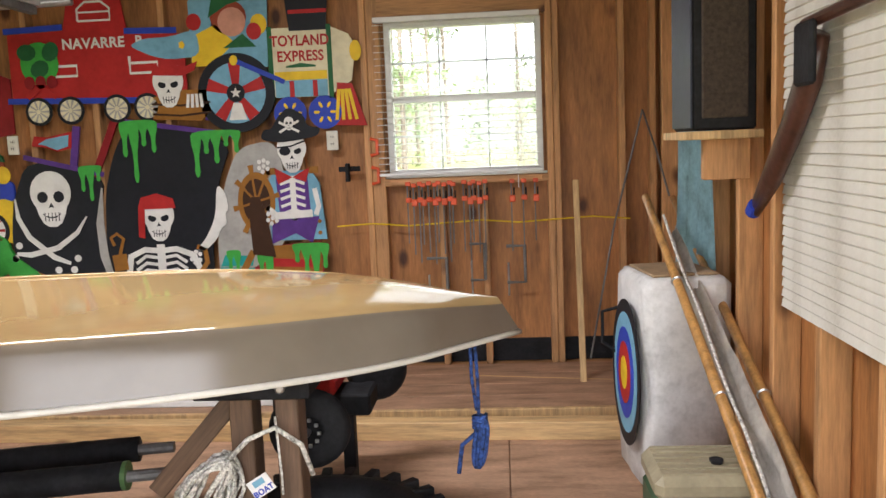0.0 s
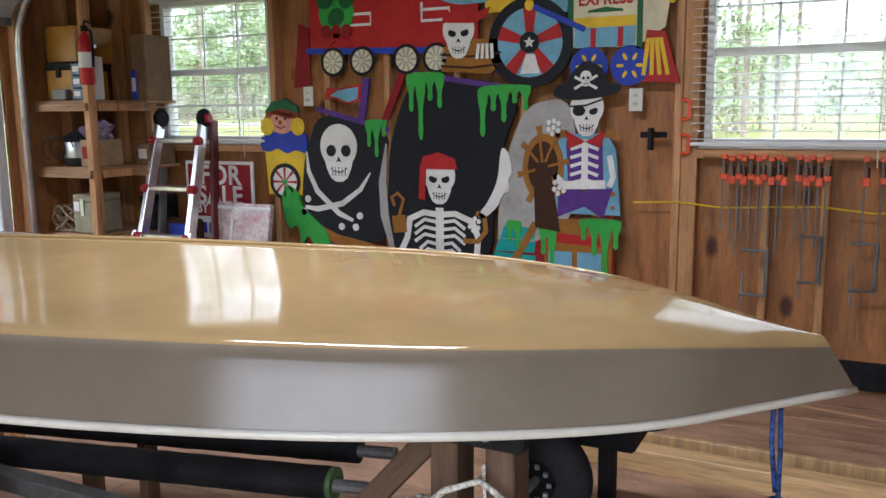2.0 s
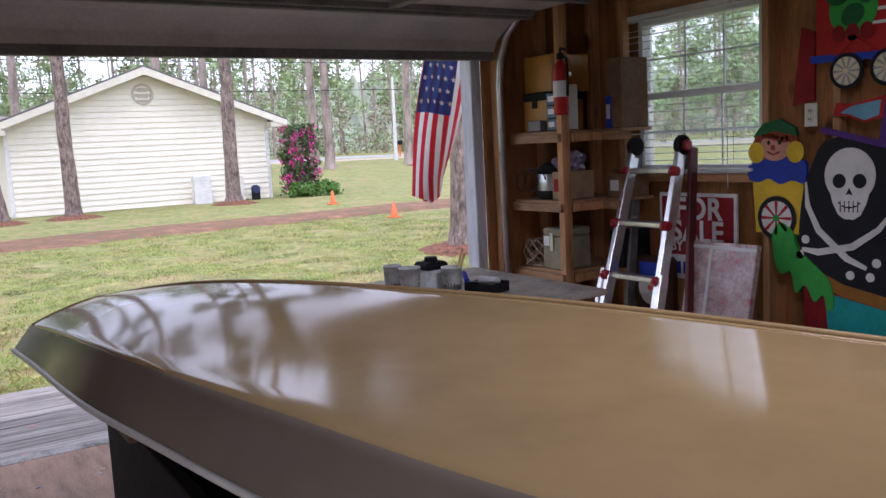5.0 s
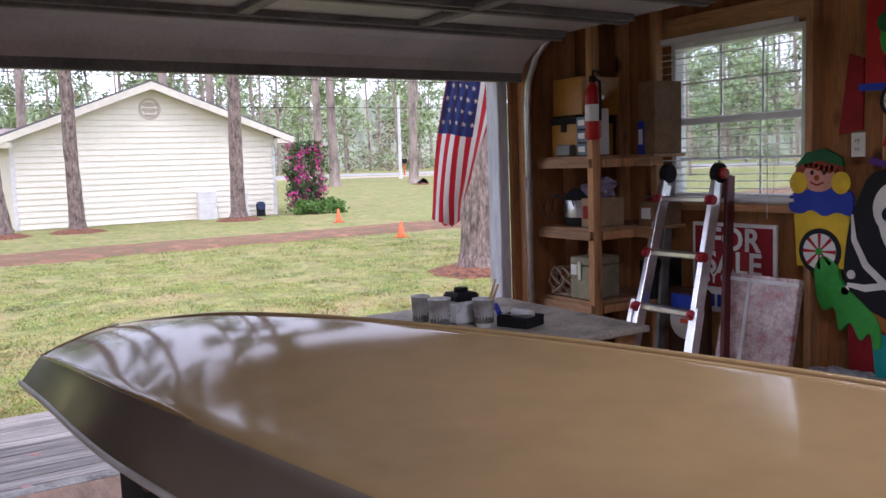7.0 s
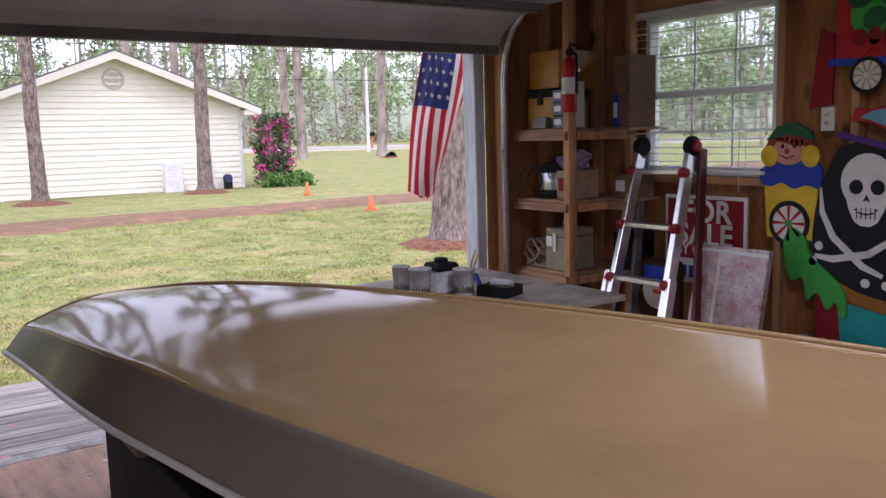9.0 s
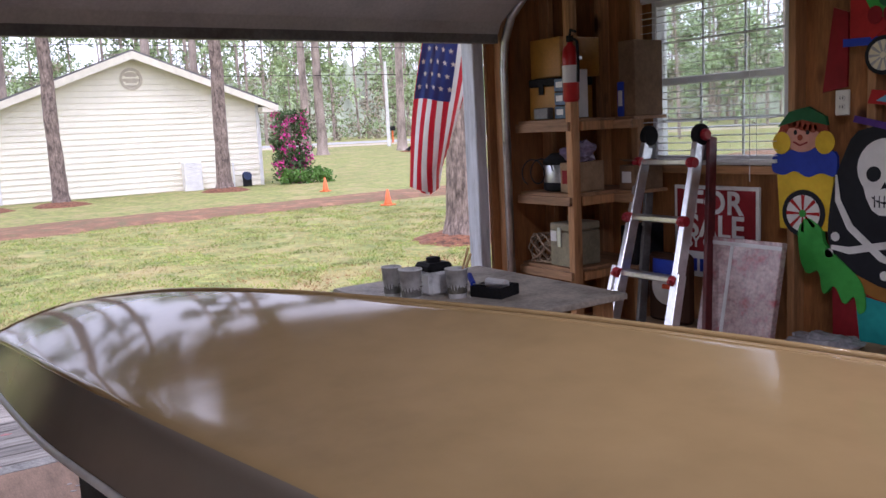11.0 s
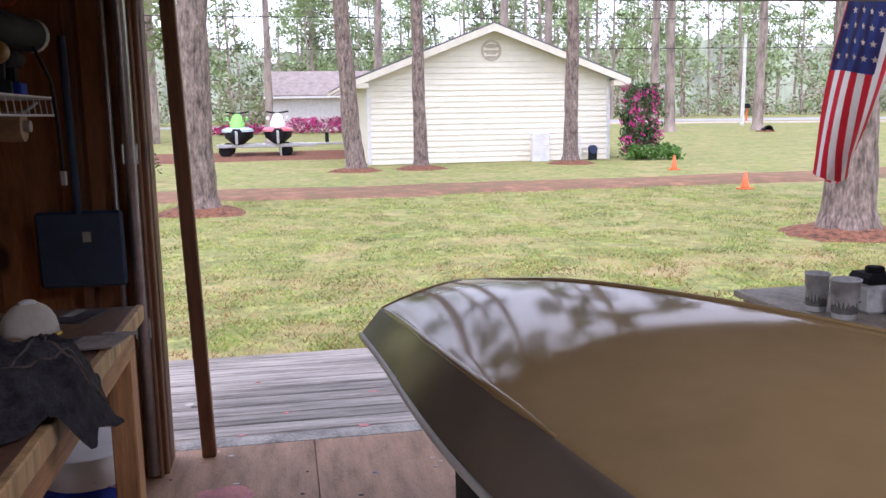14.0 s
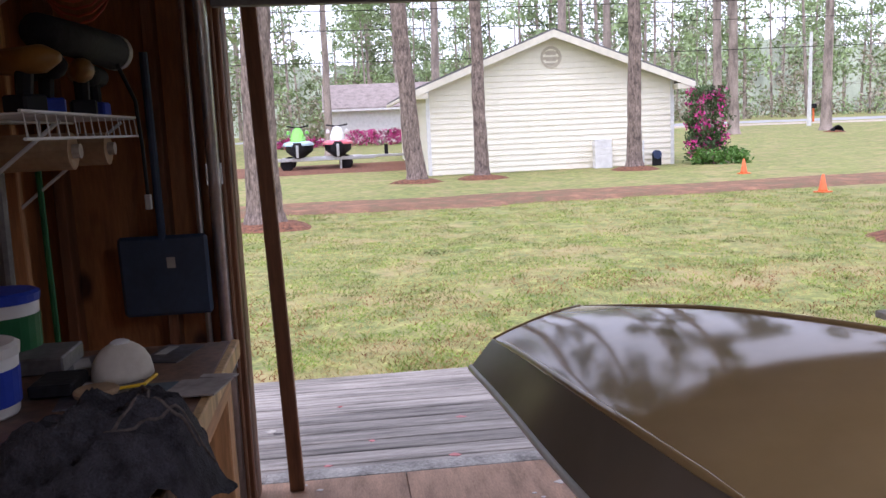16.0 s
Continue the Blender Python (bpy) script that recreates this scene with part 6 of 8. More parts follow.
# ---- east side ----
RIBW = mat("ivory_ribbed_vinyl", (0.66, 0.64, 0.58), 0.5, var=0.08, scale=4, bump=0.05, dirt=(0.45, 0.42, 0.36))
bp = thing("ribbed_wall_covering", "ivory ribbed vinyl panel fixed over the studs", "wall panel")
part("backing", box(0.845, 0.858, 0.12, 2.58, 0.868, 2.42, 0.002), RIBW, bp)
z = 0.87
first = None
while z < 2.4:
    if first is None:
        bm = bmesh.new()
        vs = [bm.verts.new(p) for p in ((0.846, 0.12, 0.0), (0.838, 0.12, 0.003), (0.842, 0.12, 0.0275), (0.846, 0.12, 0.029), (0.846, 2.585, 0.0), (0.838, 2.585, 0.003), (0.842, 2.585, 0.0275), (0.846, 2.585, 0.029))]
        for q in ((0, 1, 2, 3), (7, 6, 5, 4), (0, 4, 5, 1), (1, 5, 6, 2), (2, 6, 7, 3)):
            bm.faces.new([vs[k] for k in q])
        first = part("slat", bm, RIBW, bp)
        ob = first
    else:
        ob = new("slat", first.data)
        ob.parent = bp
    ob.location = (0, 0, z)
    z += 0.031
LEATHER = mat("dark_brown_leather", (0.06, 0.022, 0.014), 0.35, var=0.2, scale=9, bump=0.1)
qv = thing("leather_quiver", "dark brown curved leather case hung on the panel", "case")
bm = bmesh.new()
pts = [(0.81, 2.23, 1.64), (0.805, 2.27, 1.54), (0.8, 2.4, 1.4), (0.795, 2.55, 1.27), (0.79, 2.7, 1.16)]
add_tube(bm, pts, [0.05, 0.055, 0.05, 0.046, 0.03], 12)
for v in bm.verts:
    v.co.x = 0.8 + (v.co.x - 0.8) * 0.55
part("case", bm, LEATHER, qv, smooth=True)
part("buckle_plate", box(0.765, 0.785, 2.17, 2.29, 1.51, 1.67, 0.008), BLACK, qv)
part("tip_band", tube([(0.79, 2.68, 1.175), (0.789, 2.715, 1.148)], 0.024, 10), P["blue"], qv)
rd = thing("brown_rod", "brown wooden rod across the ribbed panel", "rod")
part("rod", tube([(0.8, 2.3, 1.67), (0.8, 1.2, 1.7)], 0.016, 10), LEATHER, rd)
sk = thing("wall_loudspeaker", "black loudspeaker on a small wooden wall shelf", "loudspeaker")
part("cabinet", box(0.64, 0.85, 2.88, 3.18, 1.41, 1.98, 0.008), BLACK, sk)
part("grille", box(0.67, 0.82, 2.868, 2.88, 1.45, 1.95, 0.004), mat("brown_grille_cloth", (0.05, 0.035, 0.025), 0.9, var=0.2, scale=80, bump=0.3), sk)
part("side_tape", box(0.634, 0.64, 2.88, 3.18, 1.42, 1.97, 0.001), mat("dark_blue_tape", (0.02, 0.025, 0.05), 0.5, bump=0.05), sk)
ss = thing("speaker_shelf", "small pine wall shelf under the loudspeaker", "shelf")
part("board", box(0.61, 0.86, 2.83, 3.23, 1.38, 1.408, 0.003), PALE, ss)
part("bracket", box(0.7, 0.86, 2.98, 3.02, 1.24, 1.38, 0.003), STUD, ss)
tc = thing("turquoise_cloth", "faded turquoise cloth hanging in the corner", "cloth")
bm = bmesh.new()
grid = [[bm.verts.new((0.77 + 0.075 * i / 10 + 0.008 * math.sin(i * 2.2 + j * 0.3), 3.78 - 0.36 * i / 10, 1.62 - 0.8 * j / 14 + 0.02 * math.sin(i))) for j in range(15)] for i in range(11)]
for i in range(10):
    for j in range(14):
        bm.faces.new((grid[i][j], grid[i + 1][j], grid[i + 1][j + 1], grid[i][j + 1]))
r = bmesh.ops.solidify(bm, geom=bm.faces[:], thickness=0.004)
part("cloth", bm, mat("turquoise_cotton", (0.3, 0.5, 0.56), 0.9, var=0.15, scale=10, bump=0.15), tc, smooth=True)
BAMB = wood("varnished_pole", (0.42, 0.22, 0.07), (9, 9, 0.8), False, 0.35)
for k, (p, q) in enumerate((((0.72, 1.58, 0.012), (0.62, 3.69, 1.14)), ((0.83, 1.32, 0.012), (0.82, 4.1, 1.1)))):
    o = thing("wooden_pole", "long varnished wooden pole leaning in the corner", "pole", group="leaning poles")
    part("pole", tube([Vector(p).lerp(Vector(q), i / 8) for i in range(9)], [0.021 - 0.0006 * i for i in range(9)], 12), BAMB, o, smooth=True)
    for i in (2, 4, 6):
        c = Vector(p).lerp(Vector(q), i / 8)
        part("eyelet", lathe([(0.019, -0.004), (0.024, 0), (0.019, 0.004)], 12, Matrix.Translation(c) @ Vector((0, 0, 1)).rotation_difference(Vector(q) - Vector(p)).to_matrix().to_4x4()), STEEL, o)
sl = thing("rolled_sailcloth", "crumpled off-white sailcloth between the leaning poles", "sailcloth")
bm = bmesh.new()
grid = []
for i in range(26):
    s = i / 25
    a = Vector((0.73, 1.75, 0.05)).lerp(Vector((0.66, 3.5, 1.0)), s)
    b = Vector((0.81, 1.5, 0.03)).lerp(Vector((0.8, 3.6, 0.92)), s)
    wdt = 1 - 0.55 * s
    grid.append([bm.verts.new(a.lerp(b, 0.05 + 0.9 * wdt * j / 9) + Vector((0, 0, 0.035 * noise.noise(Vector((i * 0.5, j * 0.9, 3))) + 0.06 - 0.04 * math.sin(math.pi * j / 9)))) for j in range(10)])
for i in range(25):
    for j in range(9):
        bm.faces.new((grid[i][j], grid[i + 1][j], grid[i + 1][j + 1], grid[i][j + 1]))
bmesh.ops.solidify(bm, geom=bm.faces[:], thickness=0.006)
part("cloth", bm, mat("off_white_canvas", (0.62, 0.58, 0.52), 0.9, var=0.15, scale=9, bump=0.2), sl, smooth=True)
part("hem_cord", tube([Vector((0.73, 1.75, 0.115)).lerp(Vector((0.66, 3.5, 1.065)), i / 12) + Vector((0, 0, 0.01 * math.sin(i * 1.7))) for i in range(13)], 0.006, 6), WROPE, sl)
at = thing("archery_target", "white archery target bag with coloured rings", "target", (0.672, 3.4, 0), 8)
bm = box(-0.17, 0.17, -0.21, 0.21, 0.0, 0.86, 0.03)
bmesh.ops.subdivide_edges(bm, edges=bm.edges[:], cuts=3, use_grid_fill=True)
for v in bm.verts:
    v.co += Vector((0.018 * noise.noise(v.co * 5), 0.018 * noise.noise(v.co * 5 + Vector((9, 0, 0))), 0))
    v.co.z = max(0, v.co.z)
part("bag", bm, mat("white_woven_plastic", (0.62, 0.61, 0.6), 0.6, var=0.12, scale=8, bump=0.15), at, smooth=True)
part("top_patch", box(-0.13, 0.13, -0.16, 0.16, 0.862, 0.872, 0.004), CARD, at)
for r, col, k in ((0.2, "black", 0), (0.165, "sky", 1), (0.125, "blue", 2), (0.085, "red", 3), (0.045, "yellow", 4)):
    part("ring", lathe([(0.001, 0), (r, 0.0005), (r, 0.004), (0.001, 0.005)], 30, pose(-0.196 - 0.002 * k, -0.02, 0.46, 0, -90, 0) @ Matrix.Diagonal((1.5, 0.95, 1, 1))), P[col], at)
part("handle", tube([(-0.18, 0.12, 0.7), (-0.25, 0.14, 0.68), (-0.25, 0.14, 0.55), (-0.18, 0.12, 0.5)], 0.008, 7), BLACK, at)
cl = thing("beige_cooler", "green cooler with ribbed beige lid on the floor", "cooler", (0.6, 2.55, 0))
part("body", box(-0.17, 0.17, -0.14, 0.14, 0, 0.32, 0.02), mat("green_cooler_plastic", (0.04, 0.1, 0.05), 0.45, var=0.15, bump=0.05), cl)
ld = part("lid", box(-0.175, 0.175, -0.145, 0.145, 0.32, 0.4, 0.025), mat("beige_plastic", (0.3, 0.26, 0.17), 0.5, var=0.1, bump=0.05), cl, "ribbed beige lid")
for k in range(6):
    part("lid_rib", box(-0.15, 0.15, -0.12 + 0.045 * k, -0.11 + 0.045 * k, 0.398, 0.406, 0.002), ld.data.materials[0], ld)
part("drain_cap", lathe([(0.02, 0.0), (0.022, 0.012), (0.012, 0.016)], 12, pose(0.03, -0.02, 0.4)), BLACK, cl)
gb = thing("green_bin", "dark green plastic bin beside the wall", "bin", (0.72, 1.75, 0))
part("bin", lathe([(0.1, 0.0), (0.13, 0.02), (0.15, 0.42), (0.165, 0.43), (0.165, 0.45), (0.14, 0.45), (0.12, 0.03)], 24), P["dkgreen"], gb, smooth=True)
for k, pts in enumerate((((0.5, 4.95, 0.1), (0.66, 5.0, 0.9), (0.82, 4.95, 1.55)), ((0.82, 4.95, 1.55), (0.84, 4.6, 1.3), (0.84, 4.3, 1.1)))):
    o = thing("thin_rod", "thin dark rod leaning in the corner", "rod", group="thin rods")
    part("rod", tube(pts, 0.006, 6), DARKSTEEL, o)

# ---- bench side ----
BENCHTOP = mat("dark_stained_bench_ply", (0.14, 0.075, 0.045), 0.45, var=0.3, scale=5, bump=0.12, fine=40)
be = thing("workbench", "rough dark topped workbench with pale pine edge", "workbench")
part("benchtop", box(-3.66, -2.42, 0.07, 0.85, 0.925, 0.948, 0.002), BENCHTOP, be)
part("front_edge", box(-3.665, -2.42, 0.85, 0.872, 0.905, 0.95, 0.003), PALE, be)
part("front_apron", box(-3.62, -2.44, 0.81, 0.848, 0.82, 0.922, 0.003), STUD_H, be)
for x, y in ((-3.6, 0.8), (-2.5, 0.8), (-3.6, 0.14), (-2.5, 0.14)):
    part("leg", box(x - 0.045, x + 0.045, y - 0.02, y + 0.045, 0, 0.92, 0.004), STUD, be)
part("stretcher", box(-3.62, -3.58, 0.17, 0.78, 0.12, 0.2, 0.003), STUD, be)
ms = thing("dust_mask", "white moulded dust mask lying on the workbench", "dust mask", (-3.39, 0.645, 0.949))
bm = bmesh.new()
bmesh.ops.create_uvsphere(bm, u_segments=24, v_segments=14, radius=0.075)
for v in bm.verts:
    v.co = Vector((v.co.x * 1.05, v.co.y * 0.9, max(0, v.co.z) * 1.0 + (0.006 if v.co.z > 0.03 and abs(v.co.x) < 0.03 else 0)))
part("shell", bm, mat("mask_felt", (0.62, 0.58, 0.5), 0.9, var=0.06, bump=0.1), ms, smooth=True)
part("strap", tube([(0.075, -0.02, 0.004), (0.12, 0.02, 0.006), (0.1, 0.07, 0.006), (0.03, 0.08, 0.006)], 0.004, 6), P["yellow"], ms)
part("valve", lathe([(0.02, 0.07), (0.022, 0.08), (0.012, 0.085)], 12), WHITE, ms)
cd = thing("cut_cardboard", "folded pale cardboard piece on the workbench", "cardboard", (-3.24, 0.755, 0.949), 78)
part("flap", box(-0.1, 0.02, -0.05, 0.06, 0, 0.004, 0, pose(0, 0, 0, 0, -4, 0)), mat("blue_grey_card", (0.08, 0.12, 0.15), 0.7, bump=0.03), cd)
part("flap", box(0.022, 0.14, -0.05, 0.07, 0, 0.004, 0, pose(0, 0, 0, 0, -3, 0)), mat("pale_card", (0.36, 0.33, 0.31), 0.7, bump=0.03), cd)
part("tab", box(0.06, 0.14, 0.074, 0.1, 0.005, 0.009, 0), mat("pale_card_tab", (0.36, 0.33, 0.31), 0.7, bump=0.03), cd)
lid = thing("jar_lid", "brown round jar lid on the workbench", "lid", (-3.25, 0.625, 0.953))
part("disc", lathe([(0.045, 0), (0.047, 0.008), (0.042, 0.012)], 20), CARD, lid)
bx = carton("tray_box", "clear parts tray on the workbench", "tray", -3.6, -3.44, 0.3, 0.5, 0.949, 0.99, DARKSTEEL)
carton("dark_pack", "small dark package on the workbench", "box", -3.36, -3.24, 0.49, 0.58, 0.953, 0.98, BLACK)
GLOSSY = mat("dark_printed_paper", (0.06, 0.06, 0.07), 0.35, var=0.5, scale=26, bump=0.05, dirt=(0.015, 0.015, 0.02))
for k, (x, y, w, d, a) in enumerate(((-3.5, 0.56, 0.2, 0.14, 20), (-3.56, 0.72, 0.16, 0.1, -15), (-3.27, 0.63, 0.2, 0.16, 8))):
    o = thing("leaflet", "dark printed leaflet lying on the workbench", "paper", (x, y, 0.9485), a, "leaflets")
    part("sheet", box(-w / 2, w / 2, -d / 2, d / 2, 0, 0.003, 0), GLOSSY, o)
    part("print", box(-w * 0.4, w * 0.1, -d * 0.38, -d * 0.1, 0.003, 0.0036, 0), P["grey"], o)
tw = thing("dark_towel", "crumpled dark blue towel hanging over the bench edge", "towel", (-2.81, 0.765, 0.951))
def towel_z(x, y):
    r = min(1.0, math.hypot(x / 0.2, y / 0.185))
    fold = 1 - abs(noise.noise(Vector((x * 9 + 2.3, y * 5 + x * 4, 1.7)))) * 2.2
    fine = 1 - abs(noise.noise(Vector((x * 21, y * 17, 5.1)))) * 2.0
    z = 0.115 * (1 - r ** 3) * (0.5 + 0.5 * fold) + 0.03 * fine * (1 - r ** 4)
    drop = max(0.0, y - 0.125)
    return max(0.004, z) - min(1.5 * drop, 0.06)
bm = bmesh.new()
grid = []
for i in range(37):
    rr = i / 36
    grid.append([bm.verts.new((0.2 * rr * math.cos(2 * math.pi * j / 84) * (1 + 0.1 * math.sin(j * 0.45)), 0.185 * rr * math.sin(2 * math.pi * j / 84) * (1 + 0.08 * math.sin(j * 0.6)), 0)) for j in range(84)] if i else [bm.verts.new((0, 0, 0))])
for k in range(84):
    bm.faces.new((grid[0][0], grid[1][k], grid[1][(k + 1) % 84]))
    for i in range(1, 36):
        bm.faces.new((grid[i][k], grid[i + 1][k], grid[i + 1][(k + 1) % 84], grid[i][(k + 1) % 84]))
for v in bm.verts:
    v.co.z = towel_z(v.co.x, v.co.y) + 0.0015 * noise.noise(v.co * 160)
TERRY = mat("dark_terry_towel", (0.045, 0.043, 0.052), 0.98, var=0.35, scale=30, bump=0.9, fine=260)
part("cloth", bm, TERRY, tw, smooth=True)
HEM = mat("pale_towel_hem", (0.11, 0.09, 0.08), 0.95, var=0.2, scale=60, bump=0.3)
for line in (((0.1, 0.03), (0.02, 0.07), (-0.06, 0.06), (-0.13, 0.03)), ((0.02, 0.07), (0.03, 0.12), (0.0, 0.15)), ((0.1, 0.03), (0.04, 0.1), (-0.02, 0.145), (-0.06, 0.16))):
    pts = []
    for (x0, y0), (x1, y1) in zip(line, line[1:]):
        pts += [(x0 + (x1 - x0) * q / 8, y0 + (y1 - y0) * q / 8, towel_z(x0 + (x1 - x0) * q / 8, y0 + (y1 - y0) * q / 8)) for q in range(8)]
    part("hem", tube(pts, 0.003, 6), HEM, tw, "pale stitched hem", smooth=True)
for k, (x, h, col, band) in enumerate(((-3.58, 0.155, "white", "dkgreen"), (-3.17, 0.12, "white", "blue"))):
    o = thing("plastic_tub", "white plastic tub with a coloured label on the bench", "tub", (x, 0.325 if k == 0 else 0.42, 0.949), group="tubs")
    part("tub", lathe([(0.075, 0), (0.078, 0.006), (0.085, h), (0.082, h)], 24), P[col], o, smooth=True)
    part("label_band", lathe([(0.0815, h * 0.2), (0.083, h * 0.2), (0.0855, h * 0.8), (0.084, h * 0.8)], 24), P[band], o)
    part("lid", lathe([(0.088, h), (0.09, h + 0.02), (0.08, h + 0.026)], 24), P["blue"] if k == 0 else P["white"], o)
bu = thing("ribbed_bucket", "grey ribbed bucket with white lid under the bench", "bucket", (-3.0, 0.66, 0))
part("bucket", lathe([(0.12, 0.0)] + [(0.125 + 0.03 * i / 22 + (0.005 if i % 2 else 0), 0.01 + 0.5 * i / 22) for i in range(23)], 26), mat("grey_ribbed_plastic", (0.22, 0.2, 0.19), 0.5, var=0.12, bump=0.03), bu, smooth=True)
part("lid", lathe([(0.165, 0.51), (0.17, 0.53), (0.12, 0.555), (0.03, 0.56)], 26), WHITE, bu, smooth=True)
bb = thing("blue_bucket", "white and blue bucket standing by the jamb", "bucket", (-3.95, 0.62, 0))
part("bucket", lathe([(0.12, 0), (0.125, 0.01), (0.145, 0.34), (0.14, 0.34)], 24), P["blue"], bb, smooth=True)
part("rim", lathe([(0.146, 0.34), (0.152, 0.345), (0.155, 0.44), (0.148, 0.44)], 24), WHITE, bb, smooth=True)
part("bail", tube([(0.15 * math.cos(a), 0.15 * math.sin(a), 0.4 - 0.1 * math.sin(a) ) for a in [0.3 * i for i in range(11)]], 0.003, 6), STEEL, bb)
rb = thing("scrap_crate", "black crate with scraps under the bench", "crate", (-3.05, 0.98, 0), 6)
part("base", box(-0.22, 0.2, -0.12, 0.12, 0, 0.02, 0.003), BLACK, rb)
for a in ((-0.22, 0.2, 0.11, 0.12), (-0.22, 0.2, -0.12, -0.11), (-0.22, -0.21, -0.11, 0.11), (0.19, 0.2, -0.11, 0.11)):
    part("side", box(*a, 0.02, 0.2, 0.003), BLACK, rb)
cg = thing("caulking_gun", "red handled tool lying across the crate", "tool", (-3.05, 0.95, 0.22), 30)
part("barrel", tube([(-0.14, 0, 0.0), (0.12, 0, 0.03)], 0.02, 10), P["red"], cg)
part("rod", tube([(-0.25, 0, -0.012), (-0.14, 0, 0)], 0.005, 6), STEEL, cg)
tq = thing("foam_blocks", "two pale foam blocks in the crate", "foam block", (-2.97, 1.03, 0.02))
part("block", box(-0.06, 0.0, -0.05, 0.05, 0, 0.2, 0.004), WHITE, tq)
part("block", box(0.005, 0.06, -0.05, 0.05, 0, 0.18, 0.004), WHITE, tq)
sv = thing("blue_shovel", "dark blue plastic scoop shovel hung on the wall", "shovel")
bm = box(-0.0125, 0.0125, -0.16, 0.16, 0.0, 0.3, 0.012)
part("blade", bm, mat("dark_blue_plastic", (0.025, 0.05, 0.1), 0.45, var=0.12, bump=0.04), sv)
part("handle", tube([(0.0, 0, 0.28), (0.0, 0, 0.95)], 0.015, 10), mat("dark_blue_handle", (0.025, 0.05, 0.1), 0.5, bump=0.03), sv)
part("sticker", box(0.012, 0.014, 0.01, 0.04, 0.18, 0.22, 0), P["grey"], sv)
sv.matrix_world = pose(-4.62, 0.5, 0.83, 0, 3, 0)
cv = thing("gauge_conduit", "grey metal conduit running down the jamb", "conduit")
part("pipe", tube([(-4.69, 0.625, 0.05), (-4.69, 0.625, 2.5)], 0.012, 8), STEEL, cv)
WIREW = mat("white_wire_coating", (0.6, 0.6, 0.58), 0.4, var=0.05, bump=0)
AMBER = mat("amber_tool_plastic", (0.22, 0.11, 0.02), 0.45, var=0.1, bump=0.02)
wsf = thing("wire_shelf", "white wire shelf on diagonal brackets", "shelf")
for k in range(15):
    part("wire", tube([(-4.35 + 0.07 * k, 0.07, 1.545), (-4.35 + 0.07 * k, 0.5, 1.545), (-4.35 + 0.07 * k, 0.505, 1.49)], 0.0028, 5), WIREW, wsf)
for y, z in ((0.5, 1.55), (0.505, 1.49), (0.3, 1.54), (0.09, 1.54)):
    part("cross_wire", tube([(-4.37, y, z), (-3.35, y, z)], 0.004, 6), WIREW, wsf)
for x in (-4.3, -3.7):
    part("bracket", tube([(x, 0.47, 1.535), (x, 0.09, 1.24)], 0.006, 6), WIREW, wsf)
for k, (x, y, col) in enumerate(((-4.22, 0.42, "blue"), (-4.02, 0.44, "black"), (-3.84, 0.4, "blue"), (-3.62, 0.42, "black"))):
    o = thing("cordless_drill", "cordless power tool lying on the wire shelf", "power tool", (x, y, 1.552), 20 * k, "power tools")
    part("battery", box(-0.04, 0.04, -0.035, 0.035, 0.0, 0.045, 0.006), P[col], o)
    part("grip", tube([(0, 0, 0.045), (0.01, 0, 0.11)], [0.02, 0.022], 8), BLACK, o)
    part("motor", tube([(-0.06, 0, 0.125), (0.07, 0, 0.125), (0.12, 0, 0.125)], [0.032, 0.034, 0.014], 12), AMBER if k % 2 else BLACK, o, smooth=True)
for k in range(2):
    o = thing("paper_roll", "roll of brown masking paper under the shelf", "paper roll", group="paper rolls")
    part("roll", tube([(-4.2 + 0.35 * k, 0.12, 1.455), (-4.2 + 0.35 * k, 0.45, 1.455)], 0.05, 18), CARD, o)
    part("core", tube([(-4.2 + 0.35 * k, 0.1, 1.455), (-4.2 + 0.35 * k, 0.47, 1.455)], 0.02, 12), mat("roll_core", (0.4, 0.36, 0.3), 0.8, bump=0.05), o)
    for y in (0.13, 0.37):
        part("hanger", tube([(-4.2 + 0.35 * k, y, 1.54), (-4.2 + 0.35 * k, y, 1.5)], 0.003, 5), STEEL, o)
fl2 = thing("blower_tube", "long black tool tube lying on the power tools", "tool")
part("tube", tube([(-3.7, 0.44, 1.755), (-4.0, 0.45, 1.76), (-4.3, 0.47, 1.755)], [0.045, 0.05, 0.055], 18), BLACK, fl2, smooth=True)
part("end_ring", tube([(-4.28, 0.468, 1.755), (-4.31, 0.471, 1.755)], 0.057, 18), P["grey"], fl2)
part("cord", tube([(-4.2, 0.5, 1.71), (-4.26, 0.53, 1.6), (-4.3, 0.53, 1.45), (-4.31, 0.53, 1.3)], 0.006, 6), BLACK, fl2)
part("plug", box(-4.32, -4.3, 0.52, 0.54, 1.25, 1.3, 0.003), P["grey"], fl2)
oc = thing("orange_cord", "coiled orange extension cord hanging high up", "cord")
for k in range(5):
    part("coil", tube([(-4.4 + 0.02 * k, 0.35 + 0.12 * math.sin(t) * (1 + 0.1 * k), 2.06 + 0.2 * math.cos(t) + 0.02 * k) for t in [0.35 * i for i in range(19)]], 0.0045, 6), mat("orange_cord_%s" % "abcde"[k], (0.4, 0.07, 0.02), 0.5, bump=0), oc)
rc = thing("red_cable", "thin red cable hanging down the wall stud", "cable")
part("wire", tube([(-3.9, 0.16, 1.5), (-3.88, 0.17, 1.3), (-3.86, 0.16, 1.1), (-3.9, 0.17, 0.95)], 0.006, 6), P["red"], rc)
gp = thing("grey_pipe", "grey pipe leaning beside the bench", "pipe")
